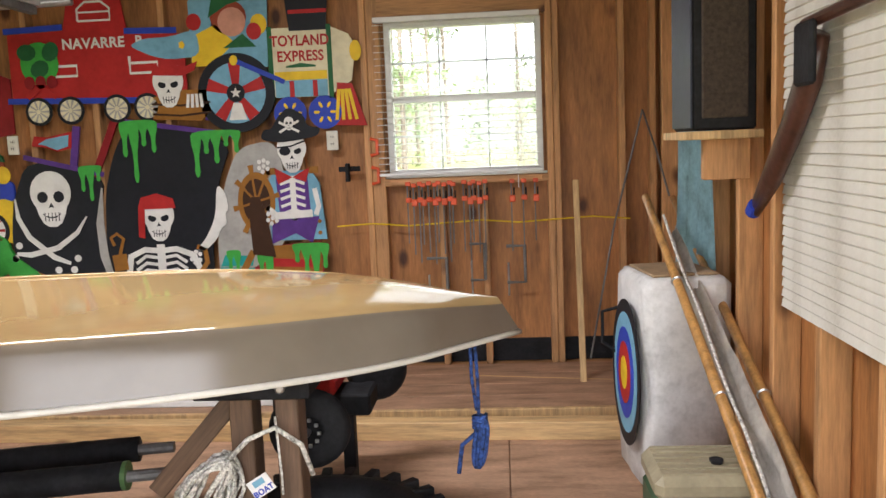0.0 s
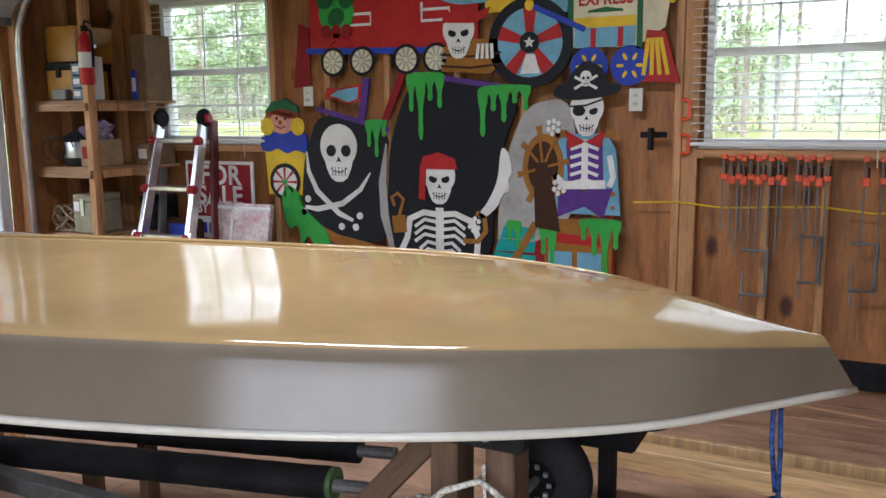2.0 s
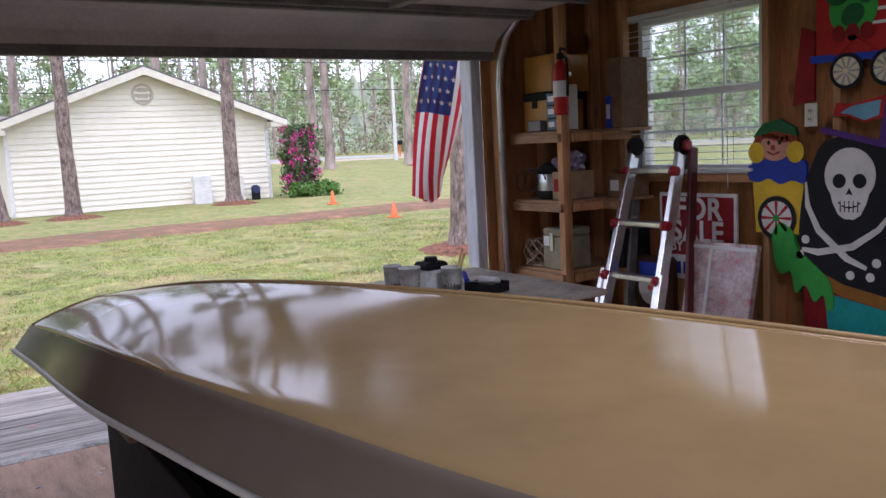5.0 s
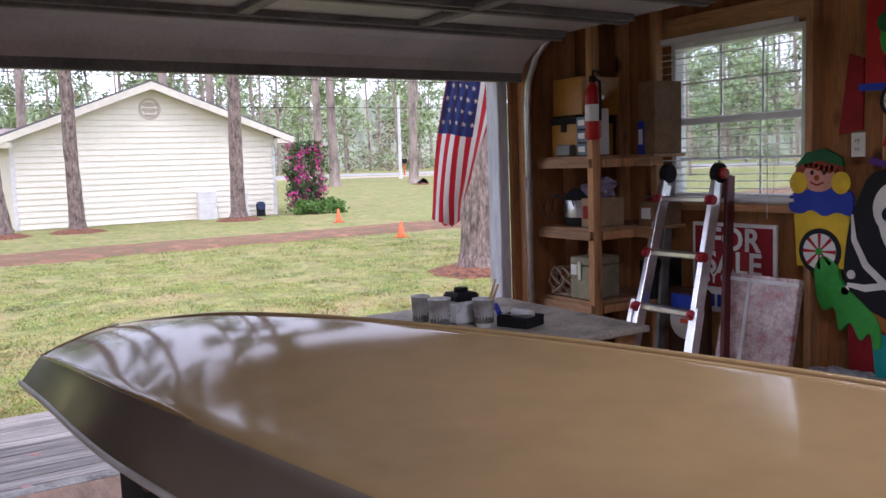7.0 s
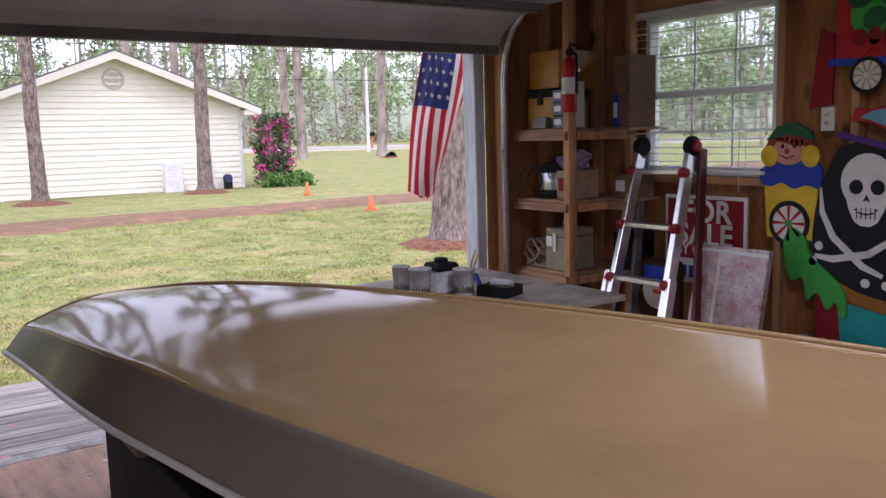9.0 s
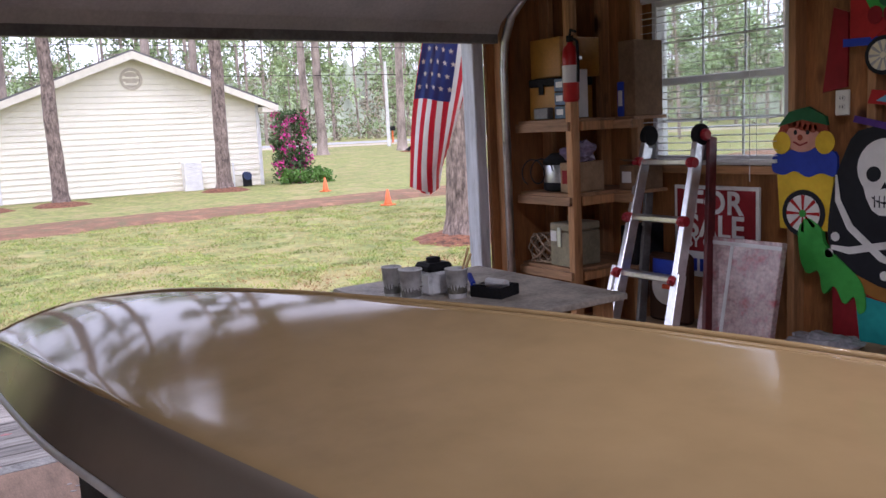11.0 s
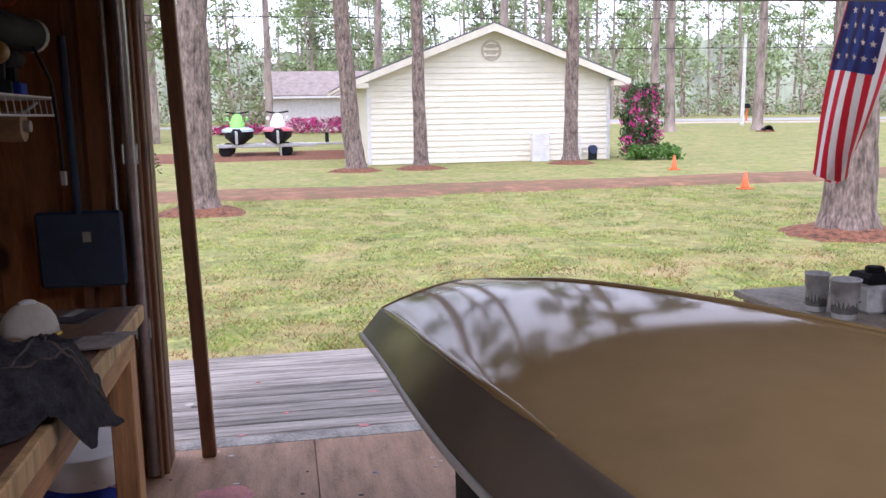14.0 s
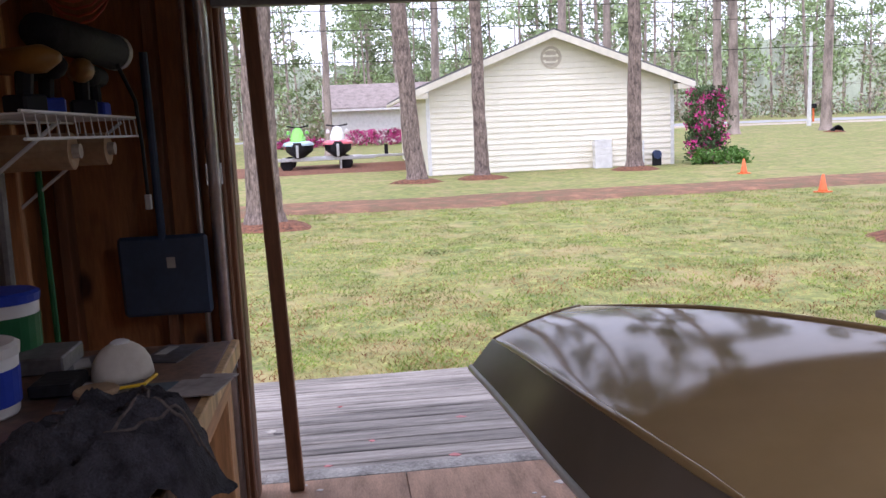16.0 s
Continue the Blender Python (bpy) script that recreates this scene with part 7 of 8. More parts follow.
part("pipe", tube([(-3.98, 0.18, 0.0), (-4.02, 0.18, 1.45)], 0.022, 10), DARKSTEEL, gp)
gs = thing("green_stake", "slim green stake against the wall", "stake")
part("stake", tube([(-4.32, 0.2, 0.0), (-4.3, 0.2, 1.4)], 0.01, 8), P["dkgreen"], gs)
for k in range(2):
    o = thing("roof_strut", "white metal strut under the ceiling", "strut", group="roof struts")
    part("bar", tube([(-3.9, 0.1, 1.75 + 0.12 * k), (-3.9, 0.62, 2.05 + 0.12 * k)], 0.008, 6), WIREW, o)
# unseen housing and chains, added to go with the fill lamp
fx = thing("fill_lamp_housing", "unseen hanging housing added over the fill lamp", "light")
part("housing", box(-2.0, -0.7, 2.6, 2.8, 2.475, 2.53, 0.01), WHITE, fx)
for x in (-1.9, -0.8):
    part("chain", tube([(x, 2.7, 2.53), (x, 2.7, TOP + 0.03)], 0.004, 5), STEEL, fx)

# ---- flag on its staff ----
def build_flag():
    fl = thing("flag_on_staff", "striped red and white flag with blue canton hanging on a staff", "flag")
    part("staff", tube([(-4.9, 4.4, 1.9), (-5.75, 5.0, 2.78)], 0.012, 10), WHITE, fl)
    part("holder", tube([(-4.9, 4.38, 1.86), (-4.98, 4.44, 1.98)], 0.02, 10), STEEL, fl)
    # the cloth hangs along the staff; stripes run down its length
    top0, top1 = Vector((-5.56, 4.49, 2.62)), Vector((-5.7, 5.06, 2.72))
    low0, low1 = Vector((-5.6, 4.25, 1.1)), Vector((-5.6, 4.52, 0.99))

    def cloth(s, t):
        """s across the stripes 0..1, t down the cloth 0..1; low down the last stripes are folded behind."""
        turn = 1 - 0.42 * t * t
        wide = s / turn if s < turn else 1 - 0.75 * (s - turn) / turn
        a, b = top0.lerp(low0, t), top1.lerp(low1, t)
        p = a.lerp(b, wide)
        p += Vector((0.05, -0.02, 0)) * math.sin(wide * 9 + t * 2.2) * (0.4 + 0.6 * t)
        p.y += 0.11 * wide * math.sin(math.pi * min(1.0, t * 1.1)) + 0.02 * math.sin(7 * t)
        p.z += -0.1 * math.sin(math.pi * wide) * t * 0.6 + 0.02 * math.sin(s * 7) + 0.1 * wide * t
        if s > turn:
            p.x -= 0.03 + 0.05 * (s - turn)
        return p
    for k in range(13):
        bm = bmesh.new()
        g = [[bm.verts.new(cloth((k + i / 3) / 13, j / 30)) for j in range(31)] for i in range(4)]
        for i in range(3):
            for j in range(30):
                bm.faces.new((g[i][j], g[i + 1][j], g[i + 1][j + 1], g[i][j + 1]))
        part("stripe", bm, FLAGRED if k % 2 == 0 else FLAGWHITE, fl, smooth=True)
    bm = bmesh.new()
    g = [[bm.verts.new(cloth(0.0 + 0.54 * i / 14, 0.62 * j / 24) + Vector((0.006, 0.002, 0))) for j in range(25)] for i in range(15)]
    for i in range(14):
        for j in range(24):
            bm.faces.new((g[i][j], g[i + 1][j], g[i + 1][j + 1], g[i][j + 1]))
    can = part("canton", bm, FLAGBLUE, fl, smooth=True)
    for i in range(9):
        for j in range(11):
            if (i + j) % 2 == 0:
                c = cloth(0.04 + 0.058 * i, 0.04 + 0.053 * j) + Vector((0.013, 0.004, 0))
                bm = bmesh.new()
                e1 = (cloth(0.04 + 0.058 * i + 0.01, 0.04 + 0.053 * j) - cloth(0.04 + 0.058 * i, 0.04 + 0.053 * j)).normalized()
                bm.faces.new([bm.verts.new(c + (0.022 if q % 2 == 0 else 0.009) * (math.sin(q * math.pi / 5) * e1 + math.cos(q * math.pi / 5) * Vector((0, 0, 1)))) for q in range(10)])
                part("star", bm, P["white"], can)


FLAGRED = mat("flag_red_nylon", (0.5, 0.02, 0.035), 0.6, var=0.06, bump=0.03)
FLAGWHITE = mat("flag_white_nylon", (0.72, 0.72, 0.72), 0.6, var=0.04, bump=0.03)
FLAGBLUE = mat("flag_blue_nylon", (0.05, 0.085, 0.33), 0.6, var=0.06, bump=0.03)
for fm in (FLAGRED, FLAGWHITE, FLAGBLUE):
    t = fm.node_tree
    tl_node, mx_node = t.nodes.new("ShaderNodeBsdfTranslucent"), t.nodes.new("ShaderNodeMixShader")
    mx_node.inputs[0].default_value = 0.55
    t.links.new(t.nodes["Principled BSDF"].inputs["Base Color"].links[0].from_socket, tl_node.inputs[0])
    t.links.new(t.nodes["Principled BSDF"].outputs[0], mx_node.inputs[1])
    t.links.new(tl_node.outputs[0], mx_node.inputs[2])
    t.links.new(mx_node.outputs[0], t.nodes["Material Output"].inputs[0])
build_flag()


# ---- yard and distance ----
def strip(name, label, cat, line, width, material, lift, rag, kind="structure"):
    """A ragged band on the ground along a line."""
    bm = bmesh.new()
    left = []
    pts = []
    for (x0, y0), (x1, y1) in zip(line, line[1:]):
        n = max(2, int(math.hypot(x1 - x0, y1 - y0) / 0.5))
        pts += [(x0 + (x1 - x0) * i / n, y0 + (y1 - y0) * i / n) for i in range(n)]
    rows = []
    for i, (x, y) in enumerate(pts):
        x1, y1 = pts[min(i + 1, len(pts) - 1)]
        x0, y0 = pts[max(i - 1, 0)]
        d = math.hypot(x1 - x0, y1 - y0)
        nx, ny = -(y1 - y0) / d, (x1 - x0) / d
        w = [width * (q / 6 - 0.5) for q in range(7)]
        w[0] -= rag * abs(noise.noise(Vector((x * 0.9, y * 0.9, 1))))
        w[-1] += rag * abs(noise.noise(Vector((x * 0.9, y * 0.9, 7))))
        rows.append([bm.verts.new((x + nx * q, y + ny * q, ground_z(x + nx * q, y + ny * q) + lift + (0.02 * noise.noise(Vector((x * 1.3, y * 1.3, k))) if 0 < k < 6 else -0.13))) for k, q in enumerate(w)])
    for a, b in zip(rows, rows[1:]):
        for k in range(6):
            bm.faces.new((a[k], a[k + 1], b[k + 1], b[k]))
    tagged(mesh_ob(name, bm, material, smooth=True), label, cat, kind=kind)


strip("path", "reddish pine straw drive across the lawn", "path", [(-21.5, -30), (-20.0, -5), (-19.5, 3), (-19.6, 8), (-19.9, 15), (-21.5, 26), (-25, 40)], 2.9, mat("trodden_pine_straw", (0.2, 0.105, 0.058), 0.95, var=0.5, scale=2.6, bump=0.6, fine=45, dirt=(0.14, 0.12, 0.055)), 0.05, 1.3)
strip("road", "pale grey asphalt road in the distance", "road", [(-74, -70), (-72, -20), (-70, 20), (-64, 45), (-52, 80), (-40, 120)], 5.5, mat("pale_asphalt", (0.34, 0.34, 0.35), 0.8, var=0.1, scale=1, bump=0.1), 0.06, 0.3)
strip("verge", "sandy driveway verge beside the road", "verge", [(-66, 10), (-63, 24), (-58, 42), (-46, 76)], 1.6, mat("sandy_verge", (0.45, 0.38, 0.3), 0.9, var=0.15, bump=0.1), 0.07, 0.6)
for x, y, h in ((-17.3, 10.65, 0.36), (-23.2, 11.9, 0.4)):
    c = thing("traffic_cone", "orange plastic traffic cone on the lawn", "traffic cone", (x, y, ground_z(x, y)), 20, "traffic cones")
    part("base", box(-0.13, 0.13, -0.13, 0.13, 0, 0.03, 0.01), CONE, c)
    part("cone", lathe([(0.1, 0.03), (0.085, 0.06), (0.025, h), (0.015, h + 0.005)], 18), CONE, c, smooth=True)
# bushes by the house
def bush(name, label, x, y, rx, ry, h, n, leaf, bloom, seed, blooms):
    rng = random.Random(seed)
    z0 = ground_z(x, y)
    b = thing(name, label, "bush", (x, y, z0))
    bm = bmesh.new()
    for k in range(9):
        a = rng.uniform(0, 6.28)
        add_tube(bm, [(0.2 * math.cos(a), 0.2 * math.sin(a), 0), (0.4 * rx * math.cos(a), 0.4 * ry * math.sin(a), h * 0.5), (0.7 * rx * math.cos(a), 0.7 * ry * math.sin(a), h * 0.95)], [0.035, 0.025, 0.008], 5)
    tagged(part("stems", bm, HAZEBARK, b), kind="stuff")
    for nm, m, cnt, size in (("leaves", leaf, n, 0.075), ("blossoms", bloom, blooms, 0.07)):
        if not cnt:
            continue
        bm = bmesh.new()
        for _ in range(cnt):
            a, w = rng.uniform(0, 6.28), rng.random()
            e = rng.uniform(0.03, 1)
            r = (0.55 + 0.45 * w) * (1 - 0.45 * max(0, e - 0.55)) * (1 + 0.2 * math.sin(3 * a + seed) + 0.18 * math.sin(7 * a + 9 * e))
            leaf_clumps(bm, (rx * r * math.cos(a), ry * r * math.sin(a), h * e), 0.16, 9, size, rng)
        tagged(part(nm, bm, m, b), kind="stuff")


bush("azalea_bush", "tall dark azalea bush with magenta blooms beside the house", -28.9, 13.35, 0.62, 0.66, 2.5, 330, LEAF2, PINK, 5, 120)
bush("grass_clump", "low bright green clump at the house corner", -28.2, 13.6, 0.6, 0.95, 0.45, 160, mat("bright_grass_blades", (0.1, 0.22, 0.04), 0.6, var=0.3, bump=0), PINK, 6, 0)
bush("azalea_hedge", "low magenta azalea hedge before the white building", -57, 3.6, 0.9, 2.6, 0.95, 60, LEAF2, PINK, 7, 420)
bush("azalea_hedge", "low magenta azalea hedge before the white building", -57, -1.6, 0.9, 1.8, 0.6, 60, LEAF2, PINK, 8, 260)
bush("palmetto_bush", "dark green shrub beside the thick pine", -24.5, -3.3, 0.8, 0.9, 1.6, 260, LEAF2, PINK, 9, 0)
# far white building
wb = thing("white_outbuilding", "long low white building with brown-grey roof", "building")
part("wall", box(-66, -60, 0.3, 9.0, 0.2, 2.9, 0.02), WHITE, wb)
bm = bmesh.new()
pf = [(-59.4, 2.8), (-63, 4.5), (-66.6, 2.8), (-66.6, 2.95), (-63, 4.68), (-59.4, 2.95)]
a = [bm.verts.new((x, 0.0, z)) for x, z in pf]
b = [bm.verts.new((x, 9.3, z)) for x, z in pf]
for k in range(6):
    bm.faces.new((a[k], a[(k + 1) % 6], b[(k + 1) % 6], b[k]))
bm.faces.new((a[0], a[5], a[4], a[1]))
bm.faces.new((a[1], a[4], a[3], a[2]))
part("roof", bm, mat("brown_grey_roofing", (0.3, 0.25, 0.23), 0.9, var=0.15, scale=3, bump=0.2), wb)
part("fascia", box(-59.42, -59.36, 0.0, 9.3, 2.72, 2.86, 0.004), WHITE, wb)
# watercraft on a trailer
tz = ground_z(-37.5, 1)
tl = thing("boat_trailer", "galvanised twin watercraft trailer on pine straw", "trailer", (-37.5, 0.3, tz))
for y in (-1.2, 0.1, 1.35):
    part("beam", box(-1.2, 1.2, y - 0.05, y + 0.05, 0.42, 0.52, 0.01), STEEL, tl)
part("side_beam", box(0.95, 1.05, -1.75, 2.2, 0.4, 0.54, 0.01), STEEL, tl)
part("side_beam", box(-1.05, -0.95, -1.7, 1.7, 0.42, 0.52, 0.01), STEEL, tl)
part("tongue", box(0.9, 1.0, 1.6, 3.7, 0.45, 0.55, 0.01), STEEL, tl)
part("winch_post", box(0.9, 1.0, 2.6, 2.75, 0.55, 0.95, 0.01), BLACK, tl)
part("jack", box(0.98, 1.06, 0.75, 0.83, 0.0, 0.9, 0.01), STEEL, tl)
for y in (-1.4, 1.0):
    for x in (-1.0, 0.85):
        w = part("wheel", lathe([(0.08, -0.09), (0.24, -0.1), (0.28, -0.05), (0.28, 0.05), (0.24, 0.1), (0.08, 0.09)], 22, pose(x, y, 0.28, 0, 90, 0)), BLACK, tl, smooth=True)
LIME = mat("lime_green_gelcoat", (0.22, 0.62, 0.1), 0.25, var=0.05, bump=0.01)
ICE = mat("pale_blue_gelcoat", (0.45, 0.6, 0.66), 0.25, var=0.06, bump=0.01)
ROSE = mat("rose_red_gelcoat", (0.7, 0.16, 0.2), 0.25, var=0.06, bump=0.01)
for y, col, col2 in ((-0.93, LIME, ICE), (0.7, WHITE, ROSE)):
    j = thing("personal_watercraft", "personal watercraft with coloured cowl parked on the trailer", "watercraft", (-37.5, 0.3 + y, tz + 0.52), group="watercraft")
    bm = bmesh.new()
    rows = []
    for i in range(11):
        s = i / 10
        x = 1.35 - 2.7 * s
        w = 0.55 * math.sin(math.pi * (0.12 + 0.78 * (1 - (1 - s) ** 2)) * 0.5) ** 0.7 if s < 0.99 else 0.5
        rows.append([bm.verts.new((x, w * q, z)) for q, z in ((-0.35, 0.0), (-0.95, 0.2), (-1.0, 0.42), (-0.6, 0.5), (0.6, 0.5), (1.0, 0.42), (0.95, 0.2), (0.35, 0.0))])
    for a, b in zip(rows, rows[1:]):
        for k in range(8):
            bm.faces.new((a[k], a[(k + 1) % 8], b[(k + 1) % 8], b[k]))
    bm.faces.new(rows[0])
    bm.faces.new(rows[-1][::-1])
    part("hull", bm, BLACK, j, smooth=True)
    def loft(sections):
        bm = bmesh.new()
        rows = [[bm.verts.new((x, w * q, z0 + (z1 - z0) * h)) for q, h in ((-1, 0), (-0.95, 0.45), (-0.7, 0.85), (-0.3, 1), (0.3, 1), (0.7, 0.85), (0.95, 0.45), (1, 0))] for x, w, z0, z1 in sections]
        for a, b in zip(rows, rows[1:]):
            for k in range(8):
                bm.faces.new((a[k], a[(k + 1) % 8], b[(k + 1) % 8], b[k]))
        bm.faces.new(rows[0])
        bm.faces.new(rows[-1][::-1])
        return bm
    part("cowl", loft([(1.1, 0.1, 0.5, 0.54), (0.85, 0.24, 0.5, 0.66), (0.45, 0.3, 0.5, 0.86), (0.15, 0.24, 0.5, 0.98), (-0.1, 0.15, 0.5, 0.8)]), col, j)
    part("deck_band", loft([(1.34, 0.16, 0.4, 0.48), (1.0, 0.46, 0.4, 0.54), (0.4, 0.6, 0.4, 0.56), (-1.25, 0.56, 0.4, 0.54)]), col2, j)
    for q in (-1, 1):
        part("mirror", loft([(0.42, 0.05, 0.76, 0.84), (0.3, 0.07, 0.74, 0.86)]), col, j).location = (0, q * 0.36, 0.02)
    part("seat", tube([(-0.05, 0, 0.68), (-0.6, 0, 0.72), (-1.2, 0, 0.66)], [0.16, 0.2, 0.16], 12), BLACK, j, smooth=True)
    part("handlebar", tube([(0.1, -0.42, 1.03), (0.15, 0, 0.97), (0.1, 0.42, 1.03)], 0.025, 8), BLACK, j)
    part("bow_strap", box(1.3, 1.36, -0.05, 0.05, 0.02, 0.42, 0.01), STEEL, j)
    j.scale = (1, 1.08, 1.28)
strip("mulch_bed", "pine straw bed under the trailer", "mulch", [(-37, -7), (-37, 4.5)], 7.5, MULCH, 0.06, 0.8)
# by the house wall
ub = thing("meter_cabinet", "white utility cabinet standing against the house", "utility box", (-29.2, 9.85, -0.2))
part("cabinet", box(-0.15, 0.15, -0.3, 0.3, 0, 1.0, 0.02), WHITE, ub)
sp = thing("garden_spigot", "dark blue hose reel by the house corner", "hose reel", (-29.2, 11.75, -0.2))
part("reel", lathe([(0.12, -0.08), (0.15, -0.08), (0.09, -0.06), (0.09, 0.06), (0.15, 0.08), (0.12, 0.08)], 18, pose(0, 0, 0.4, 0, 90, 0)), mat("navy_plastic", (0.02, 0.035, 0.1), 0.5, bump=0.03), sp)
part("stand", box(-0.05, 0.05, -0.15, 0.15, 0, 0.45, 0.01), BLACK, sp)
part("white_pipe", box(-0.25, -0.2, -0.42, -0.36, 0, 0.9, 0.005), WHITE, sp)
dr = thing("culvert", "dark open drain pipe end in the grass near the road", "culvert", (-47.5, 29.6, ground_z(-47.5, 29.6)))
part("pipe", lathe([(0.3, -0.5), (0.3, 0.02), (0.24, 0.02), (0.24, -0.45)], 20, pose(0, 0, 0.12, 0, 70, 0)), BLACK, dr)
part("bank", lathe([(0.75, -0.1), (0.55, 0.06), (0.2, 0.12)], 18, pose(-0.45, 0, 0.0)), MULCH, dr, smooth=True)
mb = thing("mailbox", "red and black mailbox post at the roadside", "mailbox", (-62, 36.5, ground_z(-62, 36.5)))
part("post", box(-0.06, 0.06, -0.06, 0.06, 0, 1.0, 0.01), CONE, mb)
part("box", box(-0.25, 0.25, -0.15, 0.15, 1.0, 1.35, 0.03), BLACK, mb)
up = thing("utility_pole", "slim white utility pole by the road", "pole", (-56, 32.7, ground_z(-56, 32.7)))
part("pole", tube([(0, 0, 0), (0, 0.05, 6.2)], [0.14, 0.1], 10), WHITE, up)
for k, (z, yy) in enumerate(((8.0, 0), (7.4, 0.4), (6.0, 0))):
    o = thing("overhead_wire", "thin black overhead line above the yard", "wire", group="overhead wires")
    part("line", tube([(-44 - 3 * k, -60 + 10 * i, z - 0.9 * math.sin(math.pi * i / 16) + 0.01 * i) for i in range(17)], 0.02, 5), BLACK, o)


def forest():
    """Pines, bare saplings and brush that close the view beyond the yards."""
    rng = random.Random(11)
    spots = []
    for _ in range(190):
        spots.append((rng.uniform(-130, -78), rng.uniform(-75, 130)))
    for _ in range(46):
        spots.append((rng.uniform(-76, -46), rng.choice((rng.uniform(-70, -5), rng.uniform(52, 110)))))
    for _ in range(34):
        spots.append((rng.uniform(-60, 30), rng.uniform(46, 85)))
    for _ in range(30):
        spots.append((rng.uniform(-60, 60), rng.uniform(-70, -32)))
    tr, lf, br = bmesh.new(), bmesh.new(), bmesh.new()
    for x, y in spots:
        h = rng.uniform(13, 23)
        r = rng.uniform(0.1, 0.24)
        z = ground_z(x, y) - 0.1
        lx, ly = rng.uniform(-0.03, 0.03), rng.uniform(-0.04, 0.04)
        add_tube(tr, [(x, y, z), (x + lx * h * 0.5, y + ly * h * 0.5, z + h * 0.5), (x + lx * h, y + ly * h, z + h)], [r, r * 0.75, r * 0.25], 7)
        kind = rng.random()
        if kind < 0.78:
            for _ in range(rng.randint(12, 19)):
                s = rng.uniform(0.2, 1.0)
                a = rng.uniform(0, 6.28)
                L = rng.uniform(0.6, 3.4) * (1.3 - 0.7 * s)
                c = Vector((x + lx * h * s + L * math.cos(a), y + ly * h * s + L * math.sin(a), z + h * s + 0.3))
                add_tube(tr, [(x + lx * h * s, y + ly * h * s, z + h * s), c], [0.05, 0.015], 4)
                leaf_clumps(lf, c, rng.uniform(1.0, 2.2), 42, 0.3, rng, 0.6)
        else:
            for _ in range(12):
                s = rng.uniform(0.2, 0.95)
                a = rng.uniform(0, 6.28)
                L = rng.uniform(0.8, 2.6)
                p = Vector((x + lx * h * s, y + ly * h * s, z + h * s))
                q = p + Vector((L * math.cos(a), L * math.sin(a), L * 0.8))
                add_tube(tr, [p, q], [0.05, 0.012], 4)
                leaf_clumps(br, q, 0.8, 18, 0.12, rng)
    for _ in range(620):
        side = rng.random()
        if side < 0.66:
            x, y = rng.uniform(-110, -80), rng.uniform(-75, 120)
        elif side < 0.8:
            x, y = rng.uniform(-60, 40), rng.uniform(56, 75)
        else:
            x, y = rng.uniform(-74, -52), rng.uniform(-60, -9)
        z = ground_z(x, y)
        tall = rng.uniform(1.0, 9.0)
        for k in range(5):
            leaf_clumps(br if rng.random() < 0.55 else lf, (x + rng.uniform(-1.3, 1.3), y + rng.uniform(-1.3, 1.3), z + tall * (0.1 + 0.22 * k)), rng.uniform(0.7, 1.3), 26, 0.23, rng)
    f = thing("far_woods", "pine woods coloured pale for haze, with bare saplings beyond the road", "woods", kind="stuff")
    tagged(part("trunks", tr, HAZEBARK, f), kind="stuff")
    tagged(part("needles", lf, HAZELEAF, f), kind="stuff")
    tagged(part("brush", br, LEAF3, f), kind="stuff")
    # the line of woods at the end of the view, haze put into its pale colour
    bm = bmesh.new()
    low, high = [], []
    for k in range(1201):
        a = radians(40 + 260 * k / 1200)
        R = 190
        top = 15 + 5 * noise.noise(Vector((k * 0.032, 0, 0))) + 3.5 * noise.noise(Vector((k * 0.2, 4, 0))) + 3.0 * noise.noise(Vector((k * 0.83, 9, 0)))
        low.append(bm.verts.new((R * math.cos(a), R * math.sin(a), -2)))
        high.append(bm.verts.new((R * math.cos(a), R * math.sin(a), top)))
    for k in range(1200):
        bm.faces.new((low[k], low[k + 1], high[k + 1], high[k]))
    tagged(mesh_ob("backdrop", bm, mat("far_woods_haze_colour", (0.42, 0.47, 0.38), 0.95, var=0.25, scale=0.25, stretch=(1, 1, 0.3), bump=0)), "line of distant woods coloured pale for haze", "backdrop", kind="structure")


# needles of the far woods, their green paled to stand for haze
HAZELEAF = mat("haze_paled_needles", (0.3, 0.39, 0.2), 0.8, var=0.4, scale=0.25, bump=0)
forest()
pine("pine_tree", -50, 23.4, 0.6, 19, (0, 0.005), 21, "tall pine beyond the house with mottled bark", straw=0, bark=HAZEBARK)
pine("pine_tree", -50.5, 24.7, 0.65, 20, (0, -0.01), 22, "tall pine beyond the house with mottled bark", straw=0, bark=HAZEBARK)
pine("pine_tree", -50, 30.3, 0.62, 20, (0, 0.02), 23, "tall straight pine near the road", straw=0, bark=HAZEBARK)
pine("pine_tree", -33, 23.8, 0.58, 19, (0, 0.01), 24, "tall pine beyond the drive", straw=0, bark=HAZEBARK)
pine("pine_tree", -44, 12.5, 0.55, 20, (0, 0.0), 25, "tall pine rising behind the house roof", straw=0, bark=HAZEBARK)
pine("pine_tree", -46, 6.2, 0.5, 20, (0, 0.01), 26, "tall pine rising behind the house roof", straw=0, bark=HAZEBARK)
pine("pine_tree", -45, 15.2, 0.5, 19, (0, -0.01), 27, "tall pine rising behind the house roof", straw=0, bark=HAZEBARK)
pine("pine_tree", -48, 0.5, 0.45, 18, (0, 0.01), 28, "pine behind the parked trailer", straw=0, bark=HAZEBARK)


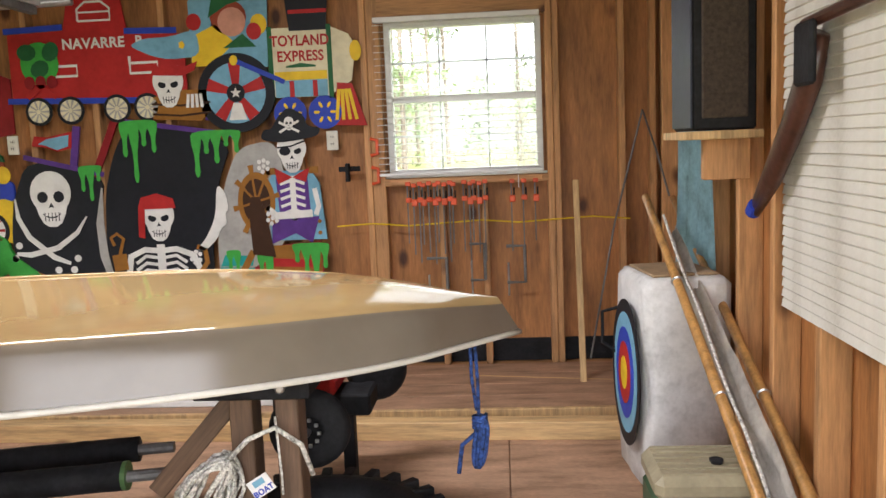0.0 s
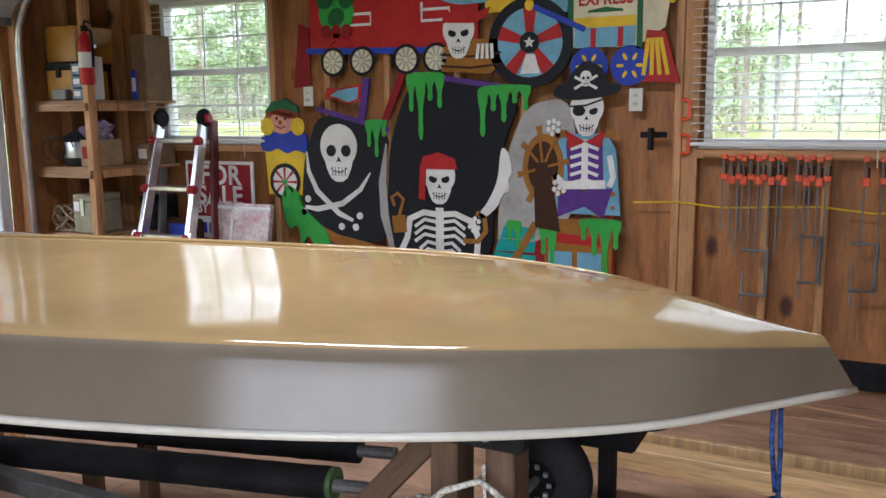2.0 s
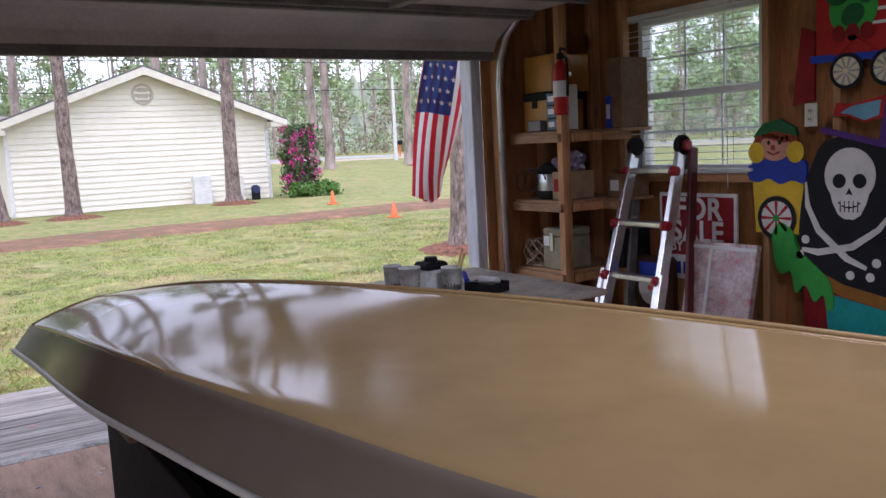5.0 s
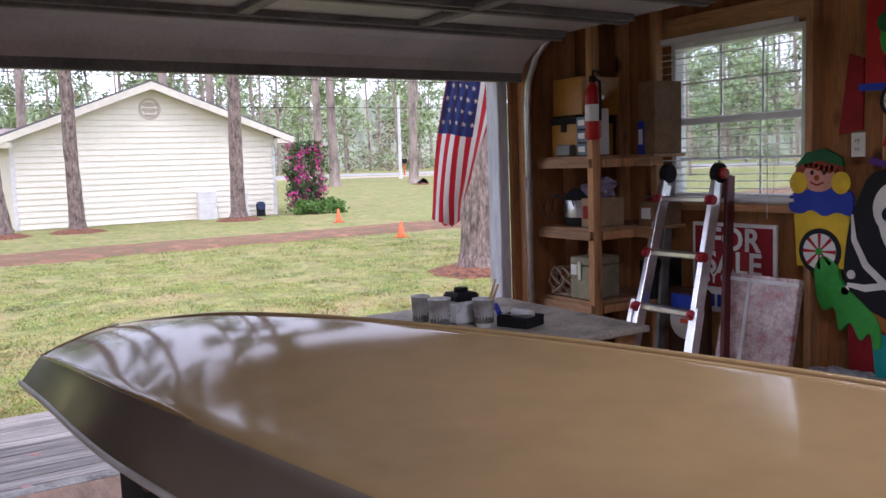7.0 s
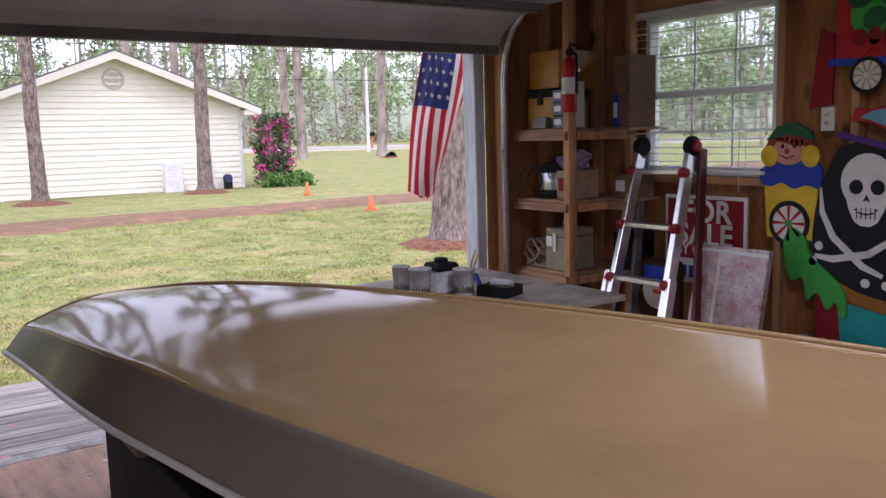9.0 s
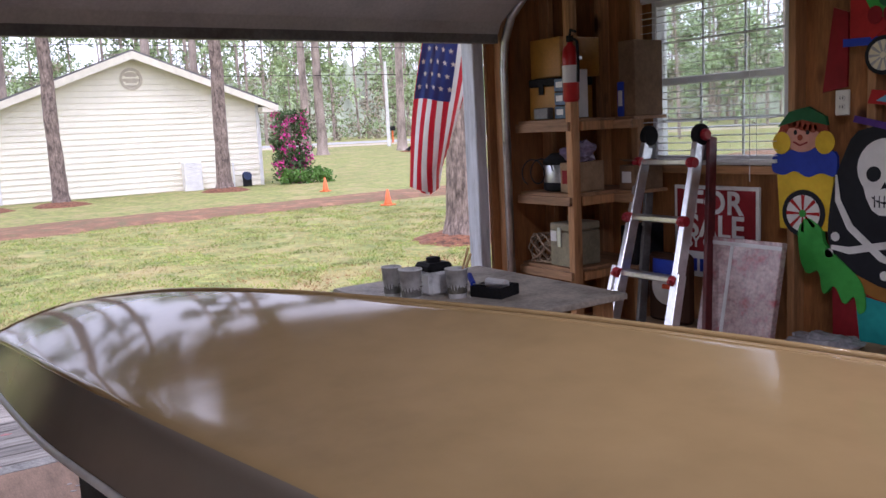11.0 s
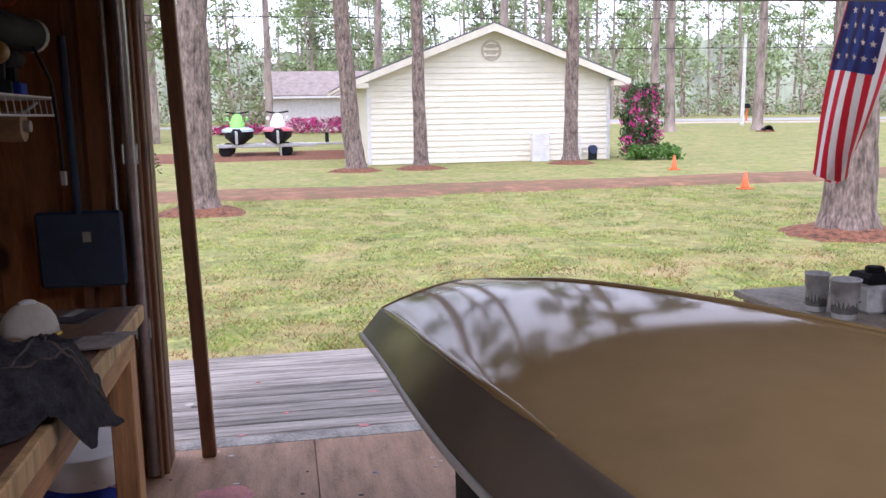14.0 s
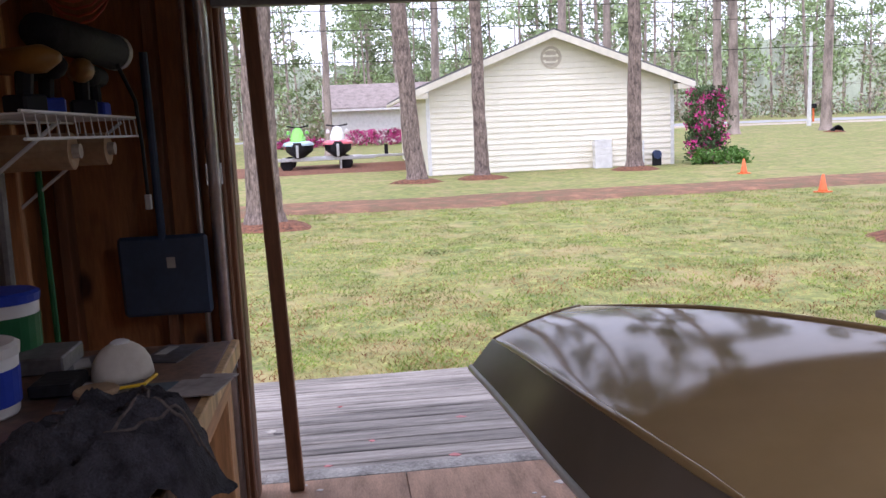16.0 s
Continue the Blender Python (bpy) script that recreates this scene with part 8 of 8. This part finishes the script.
# ---- grass near the deck ----
def see_through(m):
    """Thin blades let light through."""
    t = m.node_tree
    tl, mx = t.nodes.new("ShaderNodeBsdfTranslucent"), t.nodes.new("ShaderNodeMixShader")
    mx.inputs[0].default_value = 0.5
    t.links.new(t.nodes["Principled BSDF"].inputs["Base Color"].links[0].from_socket, tl.inputs[0])
    t.links.new(t.nodes["Principled BSDF"].outputs[0], mx.inputs[1])
    t.links.new(tl.outputs[0], mx.inputs[2])
    t.links.new(mx.outputs[0], t.nodes["Material Output"].inputs[0])
    return m


def grass(name, label, count, material, seed, reach):
    rng = np.random.default_rng(seed)
    x = -6.7 - reach * rng.random(count) ** 1.5
    y = -3.5 + 14.5 * rng.random(count) + (-x - 6.7) * 0.25 * (rng.random(count) - 0.5)
    clump = np.array([noise.noise(Vector((a * 1.4, b * 1.4, seed))) for a, b in zip(x, y)])
    keep = clump > -0.05 if seed != 4 else clump > -0.3
    x, y = x[keep], y[keep]
    n = len(x)
    a = rng.random(n) * 6.283
    h = 0.012 + 0.03 * rng.random(n)
    w = 0.004 + 0.004 * rng.random(n)
    lean = 0.05 * (rng.random((n, 2)) - 0.5) * 2
    z = np.array([ground_z(p, q) for p, q in zip(x, y)]) - 0.005
    v = np.empty((n * 3, 3))
    v[0::3] = np.stack([x - w * np.cos(a), y - w * np.sin(a), z], 1)
    v[1::3] = np.stack([x + w * np.cos(a), y + w * np.sin(a), z], 1)
    v[2::3] = np.stack([x + lean[:, 0], y + lean[:, 1], z + h], 1)
    me = bpy.data.meshes.new(name)
    me.from_pydata(v.tolist(), [], [(3 * i, 3 * i + 1, 3 * i + 2) for i in range(n)])
    me.materials.append(see_through(material))
    tagged(new(name, me), label, "grass", kind="stuff")


grass("green_grass", "short green lawn grass beside the deck", 150000, mat("green_grass_blade", (0.24, 0.34, 0.06), 0.7, var=0.35, scale=2, bump=0), 3, 13)
grass("dry_grass", "dry yellow grass among the lawn", 90000, mat("dry_grass_blade", (0.47, 0.38, 0.17), 0.8, var=0.25, scale=2, bump=0), 4, 13)

grass("fallen_straw", "reddish fallen pine straw in the grass beside the deck", 26000, mat("fallen_straw_needle", (0.3, 0.14, 0.065), 0.9, var=0.3, scale=3, bump=0), 6, 3.5)

# ---- paint spots and fallen straw on the boards ----
SPOT = {"pink": mat("pink_paint_spot", (0.55, 0.2, 0.2), 0.6, var=0.15, bump=0), "pale": mat("pale_paint_spot", (0.55, 0.5, 0.46), 0.6, var=0.15, bump=0), "dark": mat("dark_spot", (0.06, 0.05, 0.05), 0.7, bump=0),
        "blue": mat("blue_paint_spot", (0.1, 0.2, 0.4), 0.6, bump=0), "red": mat("red_paint_spot", (0.4, 0.05, 0.05), 0.6, bump=0)}
rng = random.Random(5)


def spot(parent, x, y, z, r, col):
    bm = bmesh.new()
    bm.faces.new([bm.verts.new((x + r * (1 + 0.4 * rng.uniform(-1, 1)) * math.cos(k * 0.63), y + r * 1.5 * (1 + 0.4 * rng.uniform(-1, 1)) * math.sin(k * 0.63), z)) for k in range(10)])
    r2 = bmesh.ops.extrude_face_region(bm, geom=bm.faces[:])
    bmesh.ops.translate(bm, vec=(0, 0, 0.002), verts=[g for g in r2["geom"] if isinstance(g, bmesh.types.BMVert)])
    part("paint_spot", bm, SPOT[col], parent)


for k in range(46):
    spot(fl, rng.uniform(-4.9, -3.7), rng.uniform(0.6, 3.2), 0.0, rng.uniform(0.003, 0.009), rng.choice(("pale", "pale", "dark", "blue", "pink")))
spot(fl, -4.45, 1.0, 0.0, 0.09, "pink")
spot(fl, -4.7, 2.0, 0.0, 0.025, "pale")
for k in range(16):
    spot(deck, rng.uniform(-6.3, -5.1), rng.uniform(0.5, 3.5), -0.06, rng.uniform(0.006, 0.022), rng.choice(("pink", "pale", "dark", "red")))
